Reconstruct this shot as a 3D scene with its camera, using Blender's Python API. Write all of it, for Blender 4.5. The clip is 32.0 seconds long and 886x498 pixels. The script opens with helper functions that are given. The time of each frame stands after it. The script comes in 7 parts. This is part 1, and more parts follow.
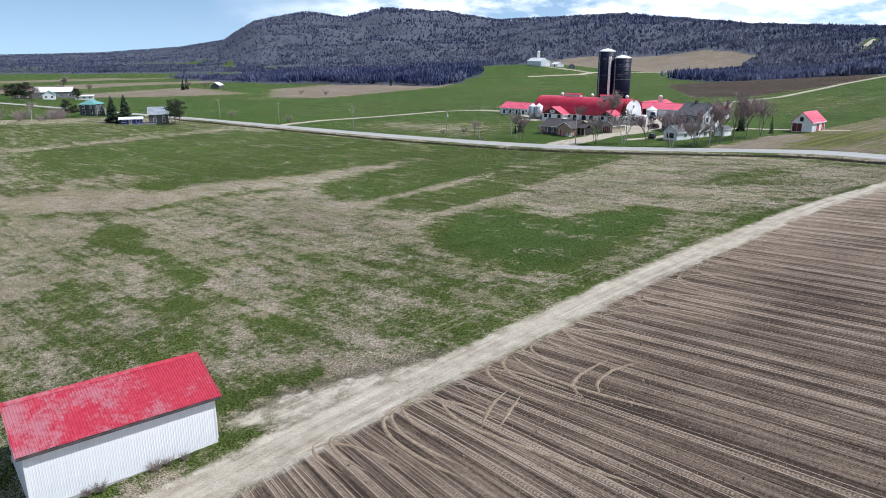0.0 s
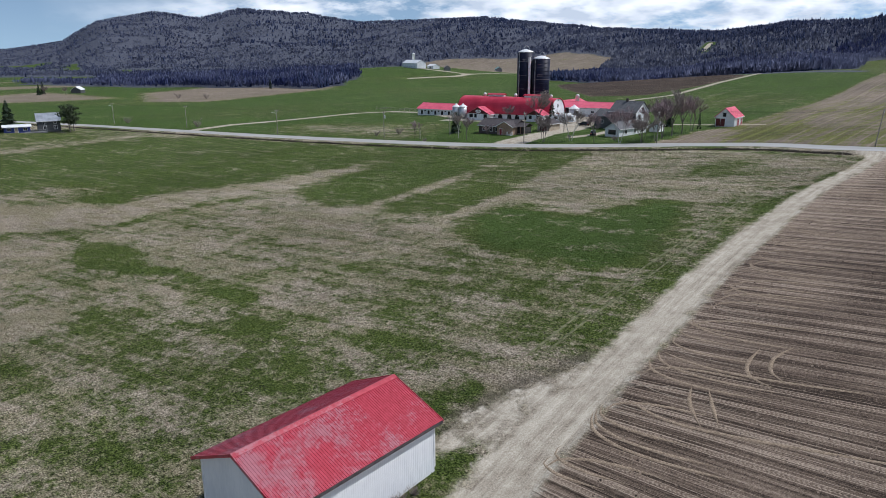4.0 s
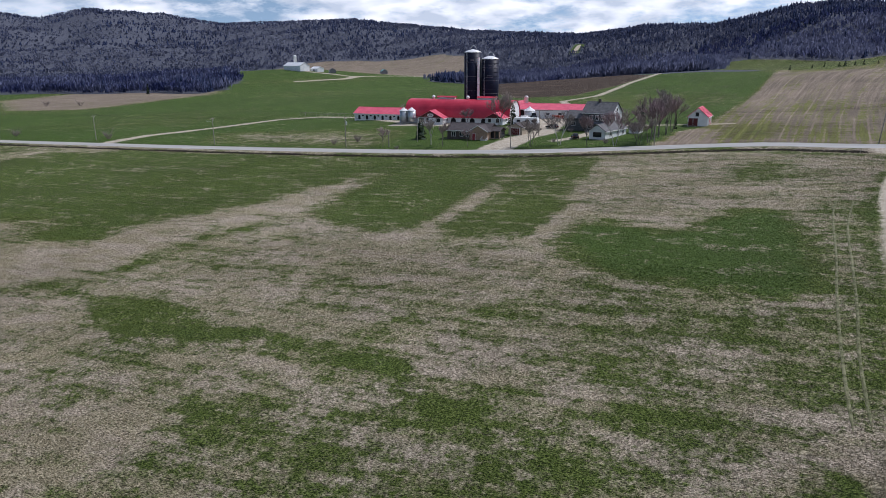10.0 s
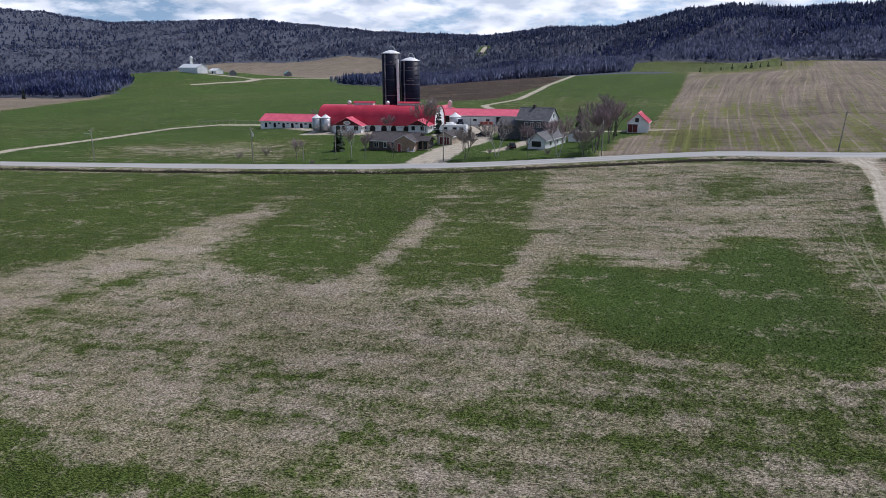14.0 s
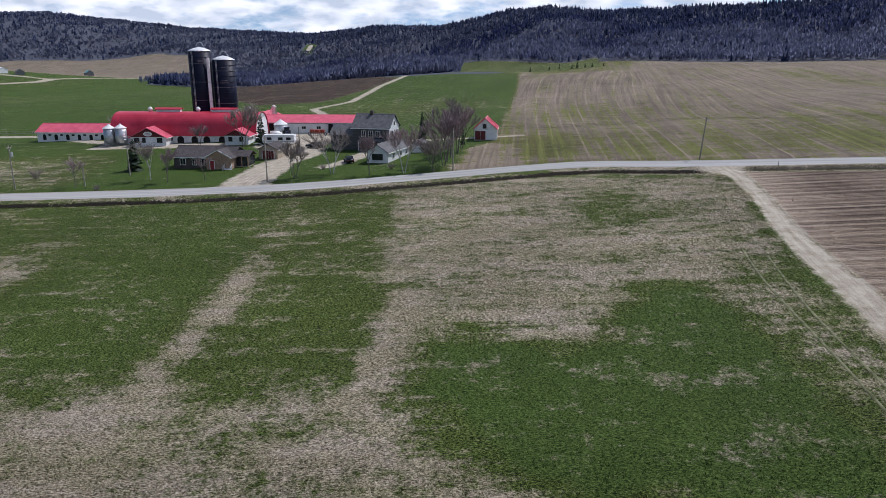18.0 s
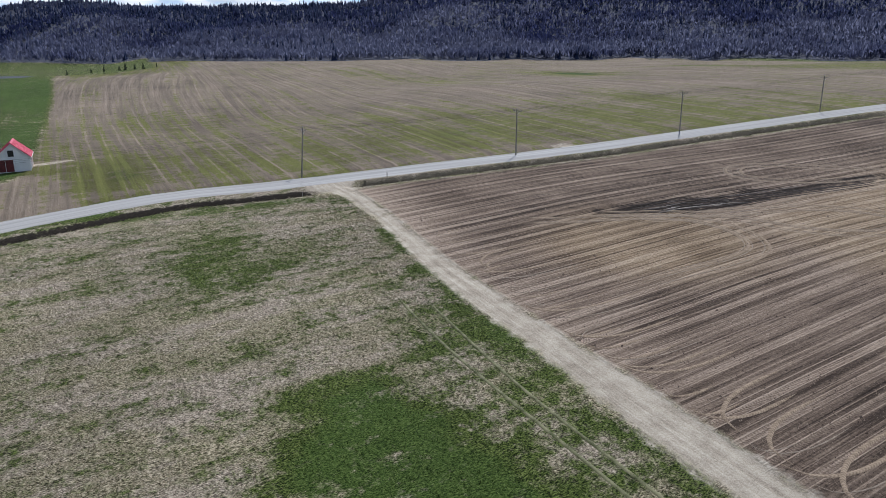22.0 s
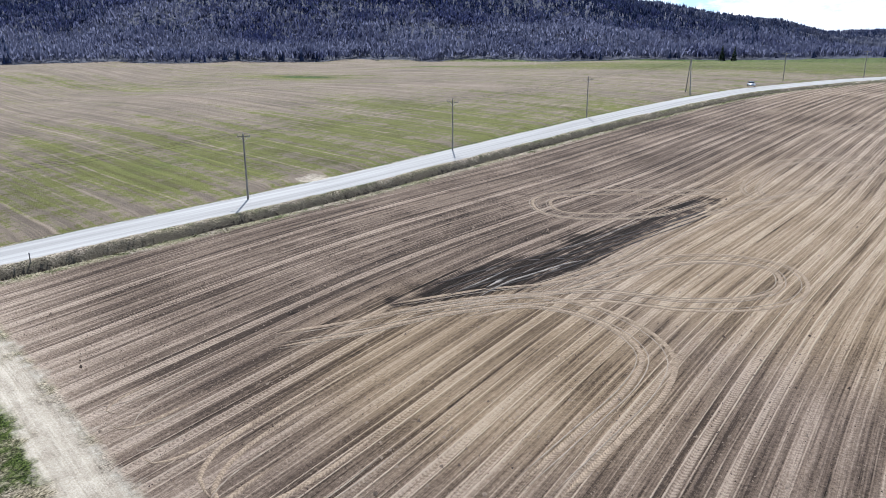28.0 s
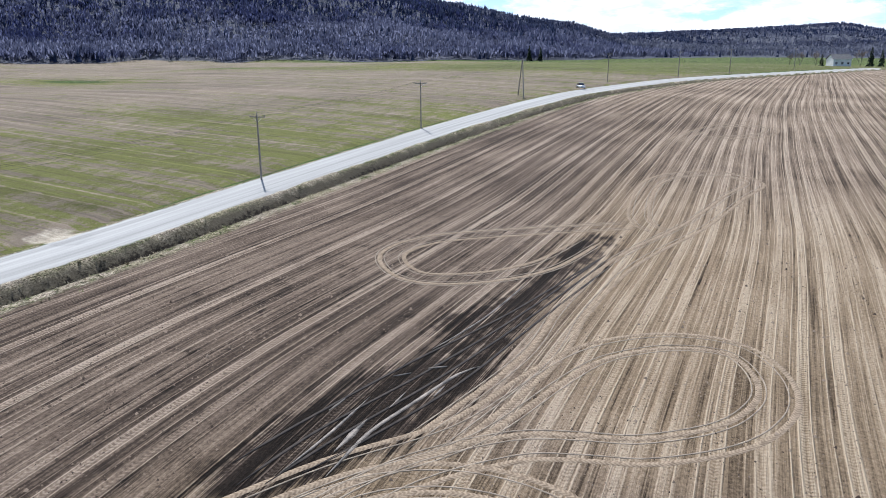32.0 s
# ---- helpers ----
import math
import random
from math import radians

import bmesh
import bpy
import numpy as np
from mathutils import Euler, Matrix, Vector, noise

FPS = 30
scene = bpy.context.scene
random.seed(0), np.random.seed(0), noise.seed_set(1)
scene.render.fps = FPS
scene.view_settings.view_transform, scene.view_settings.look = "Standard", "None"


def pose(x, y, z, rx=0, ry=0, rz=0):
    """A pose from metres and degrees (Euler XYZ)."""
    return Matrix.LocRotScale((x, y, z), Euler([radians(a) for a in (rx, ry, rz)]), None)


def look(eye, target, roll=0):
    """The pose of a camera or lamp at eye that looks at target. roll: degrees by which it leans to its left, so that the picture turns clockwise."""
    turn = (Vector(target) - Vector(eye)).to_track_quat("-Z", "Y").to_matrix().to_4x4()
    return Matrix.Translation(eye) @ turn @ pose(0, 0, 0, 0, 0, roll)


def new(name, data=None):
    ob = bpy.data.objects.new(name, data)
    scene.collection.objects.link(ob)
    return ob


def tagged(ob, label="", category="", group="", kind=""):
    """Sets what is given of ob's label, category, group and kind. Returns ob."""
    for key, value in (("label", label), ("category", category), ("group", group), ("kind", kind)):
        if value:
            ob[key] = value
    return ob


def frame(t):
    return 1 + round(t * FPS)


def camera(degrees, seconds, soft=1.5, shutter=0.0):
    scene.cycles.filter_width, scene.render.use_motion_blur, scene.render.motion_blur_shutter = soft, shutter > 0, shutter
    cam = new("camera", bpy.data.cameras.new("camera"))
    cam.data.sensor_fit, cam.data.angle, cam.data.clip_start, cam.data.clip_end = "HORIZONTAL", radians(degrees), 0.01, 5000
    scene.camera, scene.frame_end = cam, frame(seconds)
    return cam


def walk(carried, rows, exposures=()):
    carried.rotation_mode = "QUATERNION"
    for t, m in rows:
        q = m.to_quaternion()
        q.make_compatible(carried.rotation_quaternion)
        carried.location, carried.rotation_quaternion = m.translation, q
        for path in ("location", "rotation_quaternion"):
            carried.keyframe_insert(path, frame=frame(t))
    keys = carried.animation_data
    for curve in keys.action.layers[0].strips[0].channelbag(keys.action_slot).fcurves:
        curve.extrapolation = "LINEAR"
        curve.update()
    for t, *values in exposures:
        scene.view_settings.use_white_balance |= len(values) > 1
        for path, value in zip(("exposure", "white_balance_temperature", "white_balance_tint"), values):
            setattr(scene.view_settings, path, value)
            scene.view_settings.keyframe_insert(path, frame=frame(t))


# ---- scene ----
cam = camera(64.6, 32.0, soft=0.5)
METRES, EYE, TILT, LEAN, TURN = 209.3, 27.0, -0.5, -3.0, -45.0
ROWS = [
    (0.0, 0.0, 0.0, 0.0, -0.9, -15.19, 3.32),
    (0.5, -0.0148, 0.0015, 0.0007, -0.91, -15.19, 3.3),
    (1.0, -0.0298, 0.0035, 0.0014, -0.92, -15.17, 3.28),
    (1.5, -0.0449, 0.0063, 0.002, -0.93, -15.15, 3.27),
    (2.0, -0.0597, 0.0097, 0.0027, -1.07, -15.13, 3.28),
    (2.5, -0.0744, 0.0135, 0.0033, -2.2, -15.19, 3.3),
    (3.0, -0.0893, 0.0177, 0.0035, -4.65, -15.27, 3.29),
    (3.5, -0.1039, 0.0225, 0.0035, -8.35, -15.46, 3.32),
    (4.0, -0.1187, 0.028, 0.0033, -12.14, -15.64, 3.32),
    (4.5, -0.1333, 0.0338, 0.0036, -15.88, -15.88, 3.3),
    (6.5, -0.1863, 0.0657, 0.0046, -23.34, -16.21, 3.36),
    (7.0, -0.1982, 0.0759, 0.0049, -23.31, -16.18, 3.41),
    (7.5, -0.2092, 0.0874, 0.006, -23.27, -16.18, 3.41),
    (8.0, -0.2188, 0.0997, 0.0066, -23.21, -16.17, 3.4),
    (8.5, -0.2266, 0.1125, 0.0071, -23.14, -16.16, 3.42),
    (9.0, -0.2325, 0.126, 0.0076, -23.1, -16.14, 3.4),
    (9.5, -0.237, 0.1399, 0.0079, -23.05, -16.11, 3.41),
    (10.0, -0.2398, 0.1541, 0.008, -23.0, -16.08, 3.41),
    (10.5, -0.241, 0.1682, 0.008, -23.02, -16.06, 3.43),
    (11.0, -0.2405, 0.1824, 0.008, -23.83, -16.08, 3.41),
    (11.5, -0.2389, 0.1967, 0.008, -24.84, -16.12, 3.36),
    (12.0, -0.2364, 0.211, 0.0081, -25.73, -16.15, 3.32),
    (12.5, -0.2327, 0.2252, 0.0079, -26.92, -16.2, 3.31),
    (13.0, -0.2279, 0.2389, 0.0076, -28.31, -16.27, 3.28),
    (13.5, -0.2213, 0.252, 0.0077, -29.7, -16.34, 3.25),
    (14.0, -0.2139, 0.2648, 0.0074, -30.58, -16.39, 3.19),
    (14.5, -0.206, 0.2774, 0.007, -30.71, -16.4, 3.16),
    (16.5, -0.1716, 0.3288, 0.0059, -32.38, -16.52, 2.99),
    (17.0, -0.1623, 0.3421, 0.0055, -35.42, -16.71, 2.9),
    (17.5, -0.1534, 0.3554, 0.0053, -39.5, -16.93, 2.7),
    (18.0, -0.1439, 0.3688, 0.0049, -44.15, -17.15, 2.52),
    (18.5, -0.1337, 0.382, 0.0047, -48.7, -17.37, 2.41),
    (19.0, -0.1228, 0.3943, 0.0046, -53.06, -17.57, 2.25),
    (19.5, -0.1112, 0.4059, 0.0043, -57.39, -17.74, 2.06),
    (20.0, -0.0987, 0.4165, 0.0042, -61.7, -17.92, 1.89),
    (20.5, -0.0854, 0.426, 0.004, -66.0, -18.07, 1.74),
    (21.0, -0.0716, 0.4347, 0.0034, -70.28, -18.17, 1.54),
    (21.5, -0.0573, 0.4421, 0.0029, -74.55, -18.29, 1.43),
    (22.0, -0.0429, 0.4489, 0.0022, -78.51, -18.36, 1.24),
    (22.5, -0.0281, 0.4545, 0.0017, -81.89, -18.44, 1.1),
    (23.0, -0.0129, 0.4592, 0.001, -84.93, -18.47, 0.96),
    (23.5, 0.0024, 0.463, 0.0002, -86.74, -18.5, 0.91),
    (24.0, 0.0182, 0.4658, -0.0007, -88.12, -18.49, 0.86),
    (24.5, 0.0341, 0.4679, -0.0016, -89.47, -18.5, 0.83),
    (25.0, 0.0502, 0.4691, -0.0025, -90.86, -18.5, 0.75),
    (25.5, 0.0663, 0.47, -0.0037, -92.47, -18.5, 0.7),
    (27.5, 0.1294, 0.4686, -0.0077, -98.81, -18.49, 0.36),
    (28.0, 0.1455, 0.4669, -0.0087, -100.19, -18.52, 0.27),
    (28.5, 0.1617, 0.4647, -0.0097, -101.5, -18.52, 0.21),
    (29.0, 0.1777, 0.4622, -0.0104, -102.74, -18.52, 0.14),
    (29.5, 0.1938, 0.4593, -0.0114, -103.88, -18.52, 0.1),
    (30.0, 0.2098, 0.456, -0.0122, -104.92, -18.53, 0.06),
    (30.5, 0.2259, 0.4522, -0.0133, -106.09, -18.52, 0.02),
    (31.0, 0.2419, 0.4481, -0.0143, -109.2, -18.5, -0.17),
    (31.5, 0.2568, 0.444, -0.0152, -112.22, -18.47, -0.36),
    (32.0, 0.2726, 0.4394, -0.016, -115.25, -18.44, -0.53),
]

walk(cam, [(t, pose(0, 0, EYE, TILT, LEAN, TURN) @ pose(METRES * x, METRES * y, METRES * z, 90 + pitch, roll, yaw)) for t, x, y, z, yaw, pitch, roll in ROWS],
     exposures=[(t, e, 6050, tint) for t, e, tint in ((0.0, 0.08, 10), (2.0, -0.14, 10), (4.0, -0.42, 11), (9.0, -0.46, 15), (19.0, -0.46, 15), (21.0, -0.42, 13), (22.0, -0.34, 12), (23.0, 0.06, 11), (25.5, 0.30, 11), (28.0, 0.36, 10.5), (32.0, 0.28, 10))])

# ---- light ----
SUN_FROM = Vector((0.46, -0.60, 1.0)).normalized()
SUN_HEIGHT = math.asin(SUN_FROM.z)
SUN_TURN = math.atan2(SUN_FROM.x, SUN_FROM.y)
world = bpy.data.worlds.new("world")
scene.world = world
world.use_nodes = True


def sky_nodes():
    nt = world.node_tree
    nt.nodes.clear()
    n, link = nt.nodes.new, nt.links.new
    out, bg = n("ShaderNodeOutputWorld"), n("ShaderNodeBackground")
    sky = n("ShaderNodeTexSky")
    sky.sky_type, sky.sun_disc = "NISHITA", False
    sky.sun_elevation, sky.sun_rotation = SUN_HEIGHT, SUN_TURN
    sky.air_density, sky.dust_density, sky.ozone_density = 1.0, 0.15, 1.6
    where = n("ShaderNodeTexCoord")
    lifted = n("ShaderNodeVectorMath")
    lifted.operation = "ADD"
    lifted.inputs[1].default_value = (0, 0, 0.16)
    link(where.outputs["Generated"], lifted.inputs[0])
    link(lifted.outputs[0], sky.inputs["Vector"])
    split = n("ShaderNodeSeparateXYZ")
    link(where.outputs["Generated"], split.inputs[0])
    # a flat cloud layer: the direction over its height gives the place in the layer
    low = n("ShaderNodeMath")
    low.operation = "ADD"
    low.inputs[1].default_value = 0.30
    link(split.outputs[2], low.inputs[0])
    top = n("ShaderNodeMath")
    top.operation = "MAXIMUM"
    top.inputs[1].default_value = 0.05
    link(low.outputs[0], top.inputs[0])
    layer = n("ShaderNodeVectorMath")
    layer.operation = "DIVIDE"
    link(where.outputs["Generated"], layer.inputs[0])
    link(top.outputs[0], layer.inputs[1])
    big = n("ShaderNodeTexNoise")
    big.inputs["Scale"].default_value, big.inputs["Detail"].default_value, big.inputs["Roughness"].default_value = 3.4, 10, 0.6
    link(layer.outputs[0], big.inputs["Vector"])
    cover = n("ShaderNodeValToRGB")
    cover.color_ramp.elements[0].position, cover.color_ramp.elements[1].position = 0.385, 0.53
    link(big.outputs["Fac"], cover.inputs["Fac"])
    # grey bellies
    belly = n("ShaderNodeTexNoise")
    belly.inputs["Scale"].default_value, belly.inputs["Detail"].default_value = 6.0, 6
    link(layer.outputs[0], belly.inputs["Vector"])
    tone = n("ShaderNodeValToRGB")
    tone.color_ramp.elements[0].position, tone.color_ramp.elements[0].color = 0.38, (14.0, 15.6, 17.8, 1)
    tone.color_ramp.elements[1].position, tone.color_ramp.elements[1].color = 0.62, (26.0, 26.4, 27.0, 1)
    link(belly.outputs["Fac"], tone.inputs["Fac"])
    # clear sky to the west, broken cloud elsewhere
    west = n("ShaderNodeVectorMath")
    west.operation = "DOT_PRODUCT"
    west.inputs[1].default_value = (-0.35, 0.94, 0)
    link(where.outputs["Generated"], west.inputs[0])
    clear = n("ShaderNodeMapRange")
    clear.inputs["From Min"].default_value, clear.inputs["From Max"].default_value = 0.40, 0.66
    clear.inputs["To Min"].default_value, clear.inputs["To Max"].default_value = 1.0, 0.0
    link(west.outputs["Value"], clear.inputs["Value"])
    fac = n("ShaderNodeMath")
    fac.operation = "MULTIPLY"
    link(cover.outputs["Color"], fac.inputs[0])
    link(clear.outputs[0], fac.inputs[1])
    mix = n("ShaderNodeMixRGB")
    link(fac.outputs[0], mix.inputs["Fac"])
    clean = n("ShaderNodeMixRGB")
    clean.blend_type = "MULTIPLY"
    clean.inputs["Fac"].default_value = 1.0
    # brighter and paler towards the horizon
    span = n("ShaderNodeValToRGB")
    span.color_ramp.elements[0].position, span.color_ramp.elements[0].color = 0.02, (1.0, 1.0, 1.0, 1)
    span.color_ramp.elements[1].position, span.color_ramp.elements[1].color = 0.55, (0.36, 0.42, 0.52, 1)
    link(split.outputs[2], span.inputs["Fac"])
    twice = n("ShaderNodeVectorMath")
    twice.operation = "MULTIPLY"
    twice.inputs[1].default_value = (2.9, 2.75, 2.5)
    link(span.outputs["Color"], twice.inputs[0])
    link(twice.outputs[0], clean.inputs["Color2"])
    faint = n("ShaderNodeMixRGB")
    faint.blend_type = "MULTIPLY"
    faint.inputs["Fac"].default_value = 1.0
    link(tone.outputs["Color"], faint.inputs["Color1"])
    link(span.outputs["Color"], faint.inputs["Color2"])
    link(sky.outputs[0], clean.inputs["Color1"])
    link(clean.outputs[0], mix.inputs["Color1"])
    link(faint.outputs["Color"], mix.inputs["Color2"])
    link(mix.outputs[0], bg.inputs["Color"])
    bg.inputs["Strength"].default_value = 0.06
    link(bg.outputs[0], out.inputs["Surface"])


sky_nodes()
sun = new("sun", bpy.data.lights.new("sun", "SUN"))
sun.data.energy, sun.data.angle, sun.data.color = 5.0, radians(0.6), (1.0, 0.96, 0.91)
sun.matrix_world = look(SUN_FROM * 300, (0, 0, 0))

# ---- materials ----
def tree_of(name):
    m = bpy.data.materials.new(name)
    m.use_nodes = True
    nt = m.node_tree
    return m, nt, nt.nodes["Principled BSDF"]


def surface(name, dark, light, scale=3.0, rough=0.8, metal=0.0, bump=0.0, fine=40.0, stretch=(1, 1, 1), vary=0.0, spread=(0.35, 0.65)):
    """A two-scale procedural paint: broad stains between two colours, fine grain, relief, and a shade of its own for each object."""
    m, nt, p = tree_of(name)
    n, link = nt.nodes.new, nt.links.new
    where, scaled = n("ShaderNodeTexCoord"), n("ShaderNodeMapping")
    scaled.inputs["Scale"].default_value = stretch
    link(where.outputs["Object"], scaled.inputs["Vector"])
    a, b = n("ShaderNodeTexNoise"), n("ShaderNodeTexNoise")
    a.inputs["Scale"].default_value, a.inputs["Detail"].default_value = scale, 5
    b.inputs["Scale"].default_value, b.inputs["Detail"].default_value = fine, 3
    link(scaled.outputs[0], a.inputs["Vector"])
    link(scaled.outputs[0], b.inputs["Vector"])
    add = n("ShaderNodeMath")
    add.operation = "MULTIPLY_ADD"
    add.inputs[1].default_value = 0.35
    link(b.outputs["Fac"], add.inputs[0])
    link(a.outputs["Fac"], add.inputs[2])
    ramp = n("ShaderNodeValToRGB")
    ramp.color_ramp.elements[0].position, ramp.color_ramp.elements[0].color = spread[0] + 0.17, (*dark, 1)
    ramp.color_ramp.elements[1].position, ramp.color_ramp.elements[1].color = spread[1] + 0.17, (*light, 1)
    link(add.outputs[0], ramp.inputs["Fac"])
    colour = ramp.outputs["Color"]
    if vary:
        info, hsv, span = n("ShaderNodeObjectInfo"), n("ShaderNodeHueSaturation"), n("ShaderNodeMapRange")
        span.inputs["To Min"].default_value, span.inputs["To Max"].default_value = 1 - vary, 1 + vary
        link(info.outputs["Random"], span.inputs["Value"])
        link(span.outputs[0], hsv.inputs["Value"])
        link(colour, hsv.inputs["Color"])
        colour = hsv.outputs["Color"]
    link(colour, p.inputs["Base Color"])
    p.inputs["Roughness"].default_value, p.inputs["Metallic"].default_value = rough, metal
    if bump:
        relief = n("ShaderNodeBump")
        relief.inputs["Strength"].default_value, relief.inputs["Distance"].default_value = bump, 0.02
        link(b.outputs["Fac"], relief.inputs["Height"])
        link(relief.outputs[0], p.inputs["Normal"])
    return m


RED_ROOF = surface("red_metal_roof", (0.44, 0.022, 0.050), (0.56, 0.042, 0.078), 0.35, 0.42, 0.0, 0.1, 6)
PINK_ROOF = surface("sun_bleached_red_roof", (0.60, 0.085, 0.145), (0.72, 0.135, 0.195), 0.5, 0.45, 0.0, 0.1, 6)
WHITE_WALL = surface("white_metal_siding", (0.66, 0.68, 0.70), (0.80, 0.81, 0.82), 0.5, 0.55, 0.0, 0.1, 9)
DARK_BLUE = surface("dark_blue_enamel", (0.005, 0.007, 0.020), (0.009, 0.012, 0.032), 0.4, 0.5, 0.0, 0.0, 8)
DARK_BLUE.node_tree.nodes["Principled BSDF"].inputs["Specular IOR Level"].default_value = 0.15
ZINC = surface("galvanised_steel", (0.42, 0.44, 0.47), (0.60, 0.62, 0.64), 0.8, 0.38, 0.7, 0.1, 12)
SILO_CAP = surface("white_enamel_cap", (0.72, 0.73, 0.74), (0.84, 0.84, 0.84), 1.2, 0.35)
DARK_SHINGLE = surface("dark_brown_shingle", (0.045, 0.038, 0.040), (0.085, 0.072, 0.074), 1.5, 0.9, 0.0, 0.4, 14)
GREY_SHINGLE = surface("grey_shingle", (0.085, 0.085, 0.092), (0.15, 0.15, 0.155), 1.5, 0.9, 0.0, 0.4, 14)
BROWN_BRICK = surface("brown_brick", (0.052, 0.042, 0.040), (0.092, 0.074, 0.068), 1.6, 0.85, 0.0, 0.4, 18)
STONE_FACE = surface("tan_stone_facing", (0.26, 0.17, 0.12), (0.40, 0.28, 0.20), 1.6, 0.85, 0.0, 0.4, 10)
DARK_CLAP = surface("weathered_dark_clapboard", (0.050, 0.054, 0.058), (0.095, 0.10, 0.105), 0.7, 0.8, 0.0, 0.3, 10, (1, 1, 6))
BARN_RED = surface("dark_red_boards", (0.085, 0.016, 0.016), (0.15, 0.028, 0.028), 0.9, 0.8, 0.0, 0.3, 12)
DOOR_RED = surface("red_painted_door", (0.22, 0.018, 0.022), (0.32, 0.03, 0.035), 0.9, 0.6)
WINDOW_GLASS = surface("dark_window_glass", (0.012, 0.015, 0.02), (0.03, 0.035, 0.045), 0.6, 0.08)
WHITE_TRIM = surface("white_trim", (0.70, 0.70, 0.70), (0.82, 0.82, 0.82), 2.0, 0.6)
# the shade inside openings, painted as a near-black colour on shallow slabs
DARK_HOLE = surface("unlit_interior", (0.008, 0.008, 0.009), (0.016, 0.016, 0.018), 1.0, 0.95)
POLE_WOOD = surface("weathered_pole_wood", (0.20, 0.18, 0.155), (0.36, 0.33, 0.29), 1.5, 0.9, 0.0, 0.5, 20, (4, 4, 0.6), 0.15)
CONCRETE = surface("grey_concrete", (0.30, 0.29, 0.28), (0.44, 0.43, 0.41), 1.0, 0.9, 0.0, 0.3, 20)
BLACK_RUBBER = surface("black_rubber", (0.012, 0.012, 0.012), (0.03, 0.03, 0.03), 3.0, 0.8)
BARK = surface("grey_bark", (0.10, 0.085, 0.075), (0.22, 0.195, 0.175), 2.0, 0.95, 0.0, 0.5, 20, (3, 3, 0.5))
BIRCH = surface("pale_birch_bark", (0.34, 0.32, 0.30), (0.58, 0.56, 0.53), 2.0, 0.9, 0.0, 0.3, 14)
TWIGS = surface("bare_grey_twigs", (0.20, 0.165, 0.15), (0.34, 0.29, 0.265), 0.6, 0.95, 0.0, 0.0, 6, (1, 1, 1), 0.15)
RED_TWIGS = surface("reddish_budding_twigs", (0.22, 0.16, 0.165), (0.36, 0.275, 0.28), 0.6, 0.95, 0.0, 0.0, 6, (1, 1, 1), 0.15)
NEEDLES = surface("dark_green_needles", (0.012, 0.026, 0.012), (0.030, 0.055, 0.026), 0.8, 0.85, 0.0, 0.0, 6, (1, 1, 1), 0.2)
BLUE_PAINT = surface("blue_painted_boards", (0.015, 0.03, 0.16), (0.03, 0.05, 0.24), 1.0, 0.6)
TEAL_ROOF = surface("teal_metal_roof", (0.10, 0.26, 0.25), (0.16, 0.36, 0.34), 1.0, 0.5)
GREY_BOARD = surface("grey_weathered_boards", (0.13, 0.13, 0.14), (0.23, 0.23, 0.24), 1.0, 0.85, 0.0, 0.3, 12)
TAN_SIDING = surface("tan_siding", (0.30, 0.25, 0.19), (0.42, 0.36, 0.28), 1.0, 0.7)


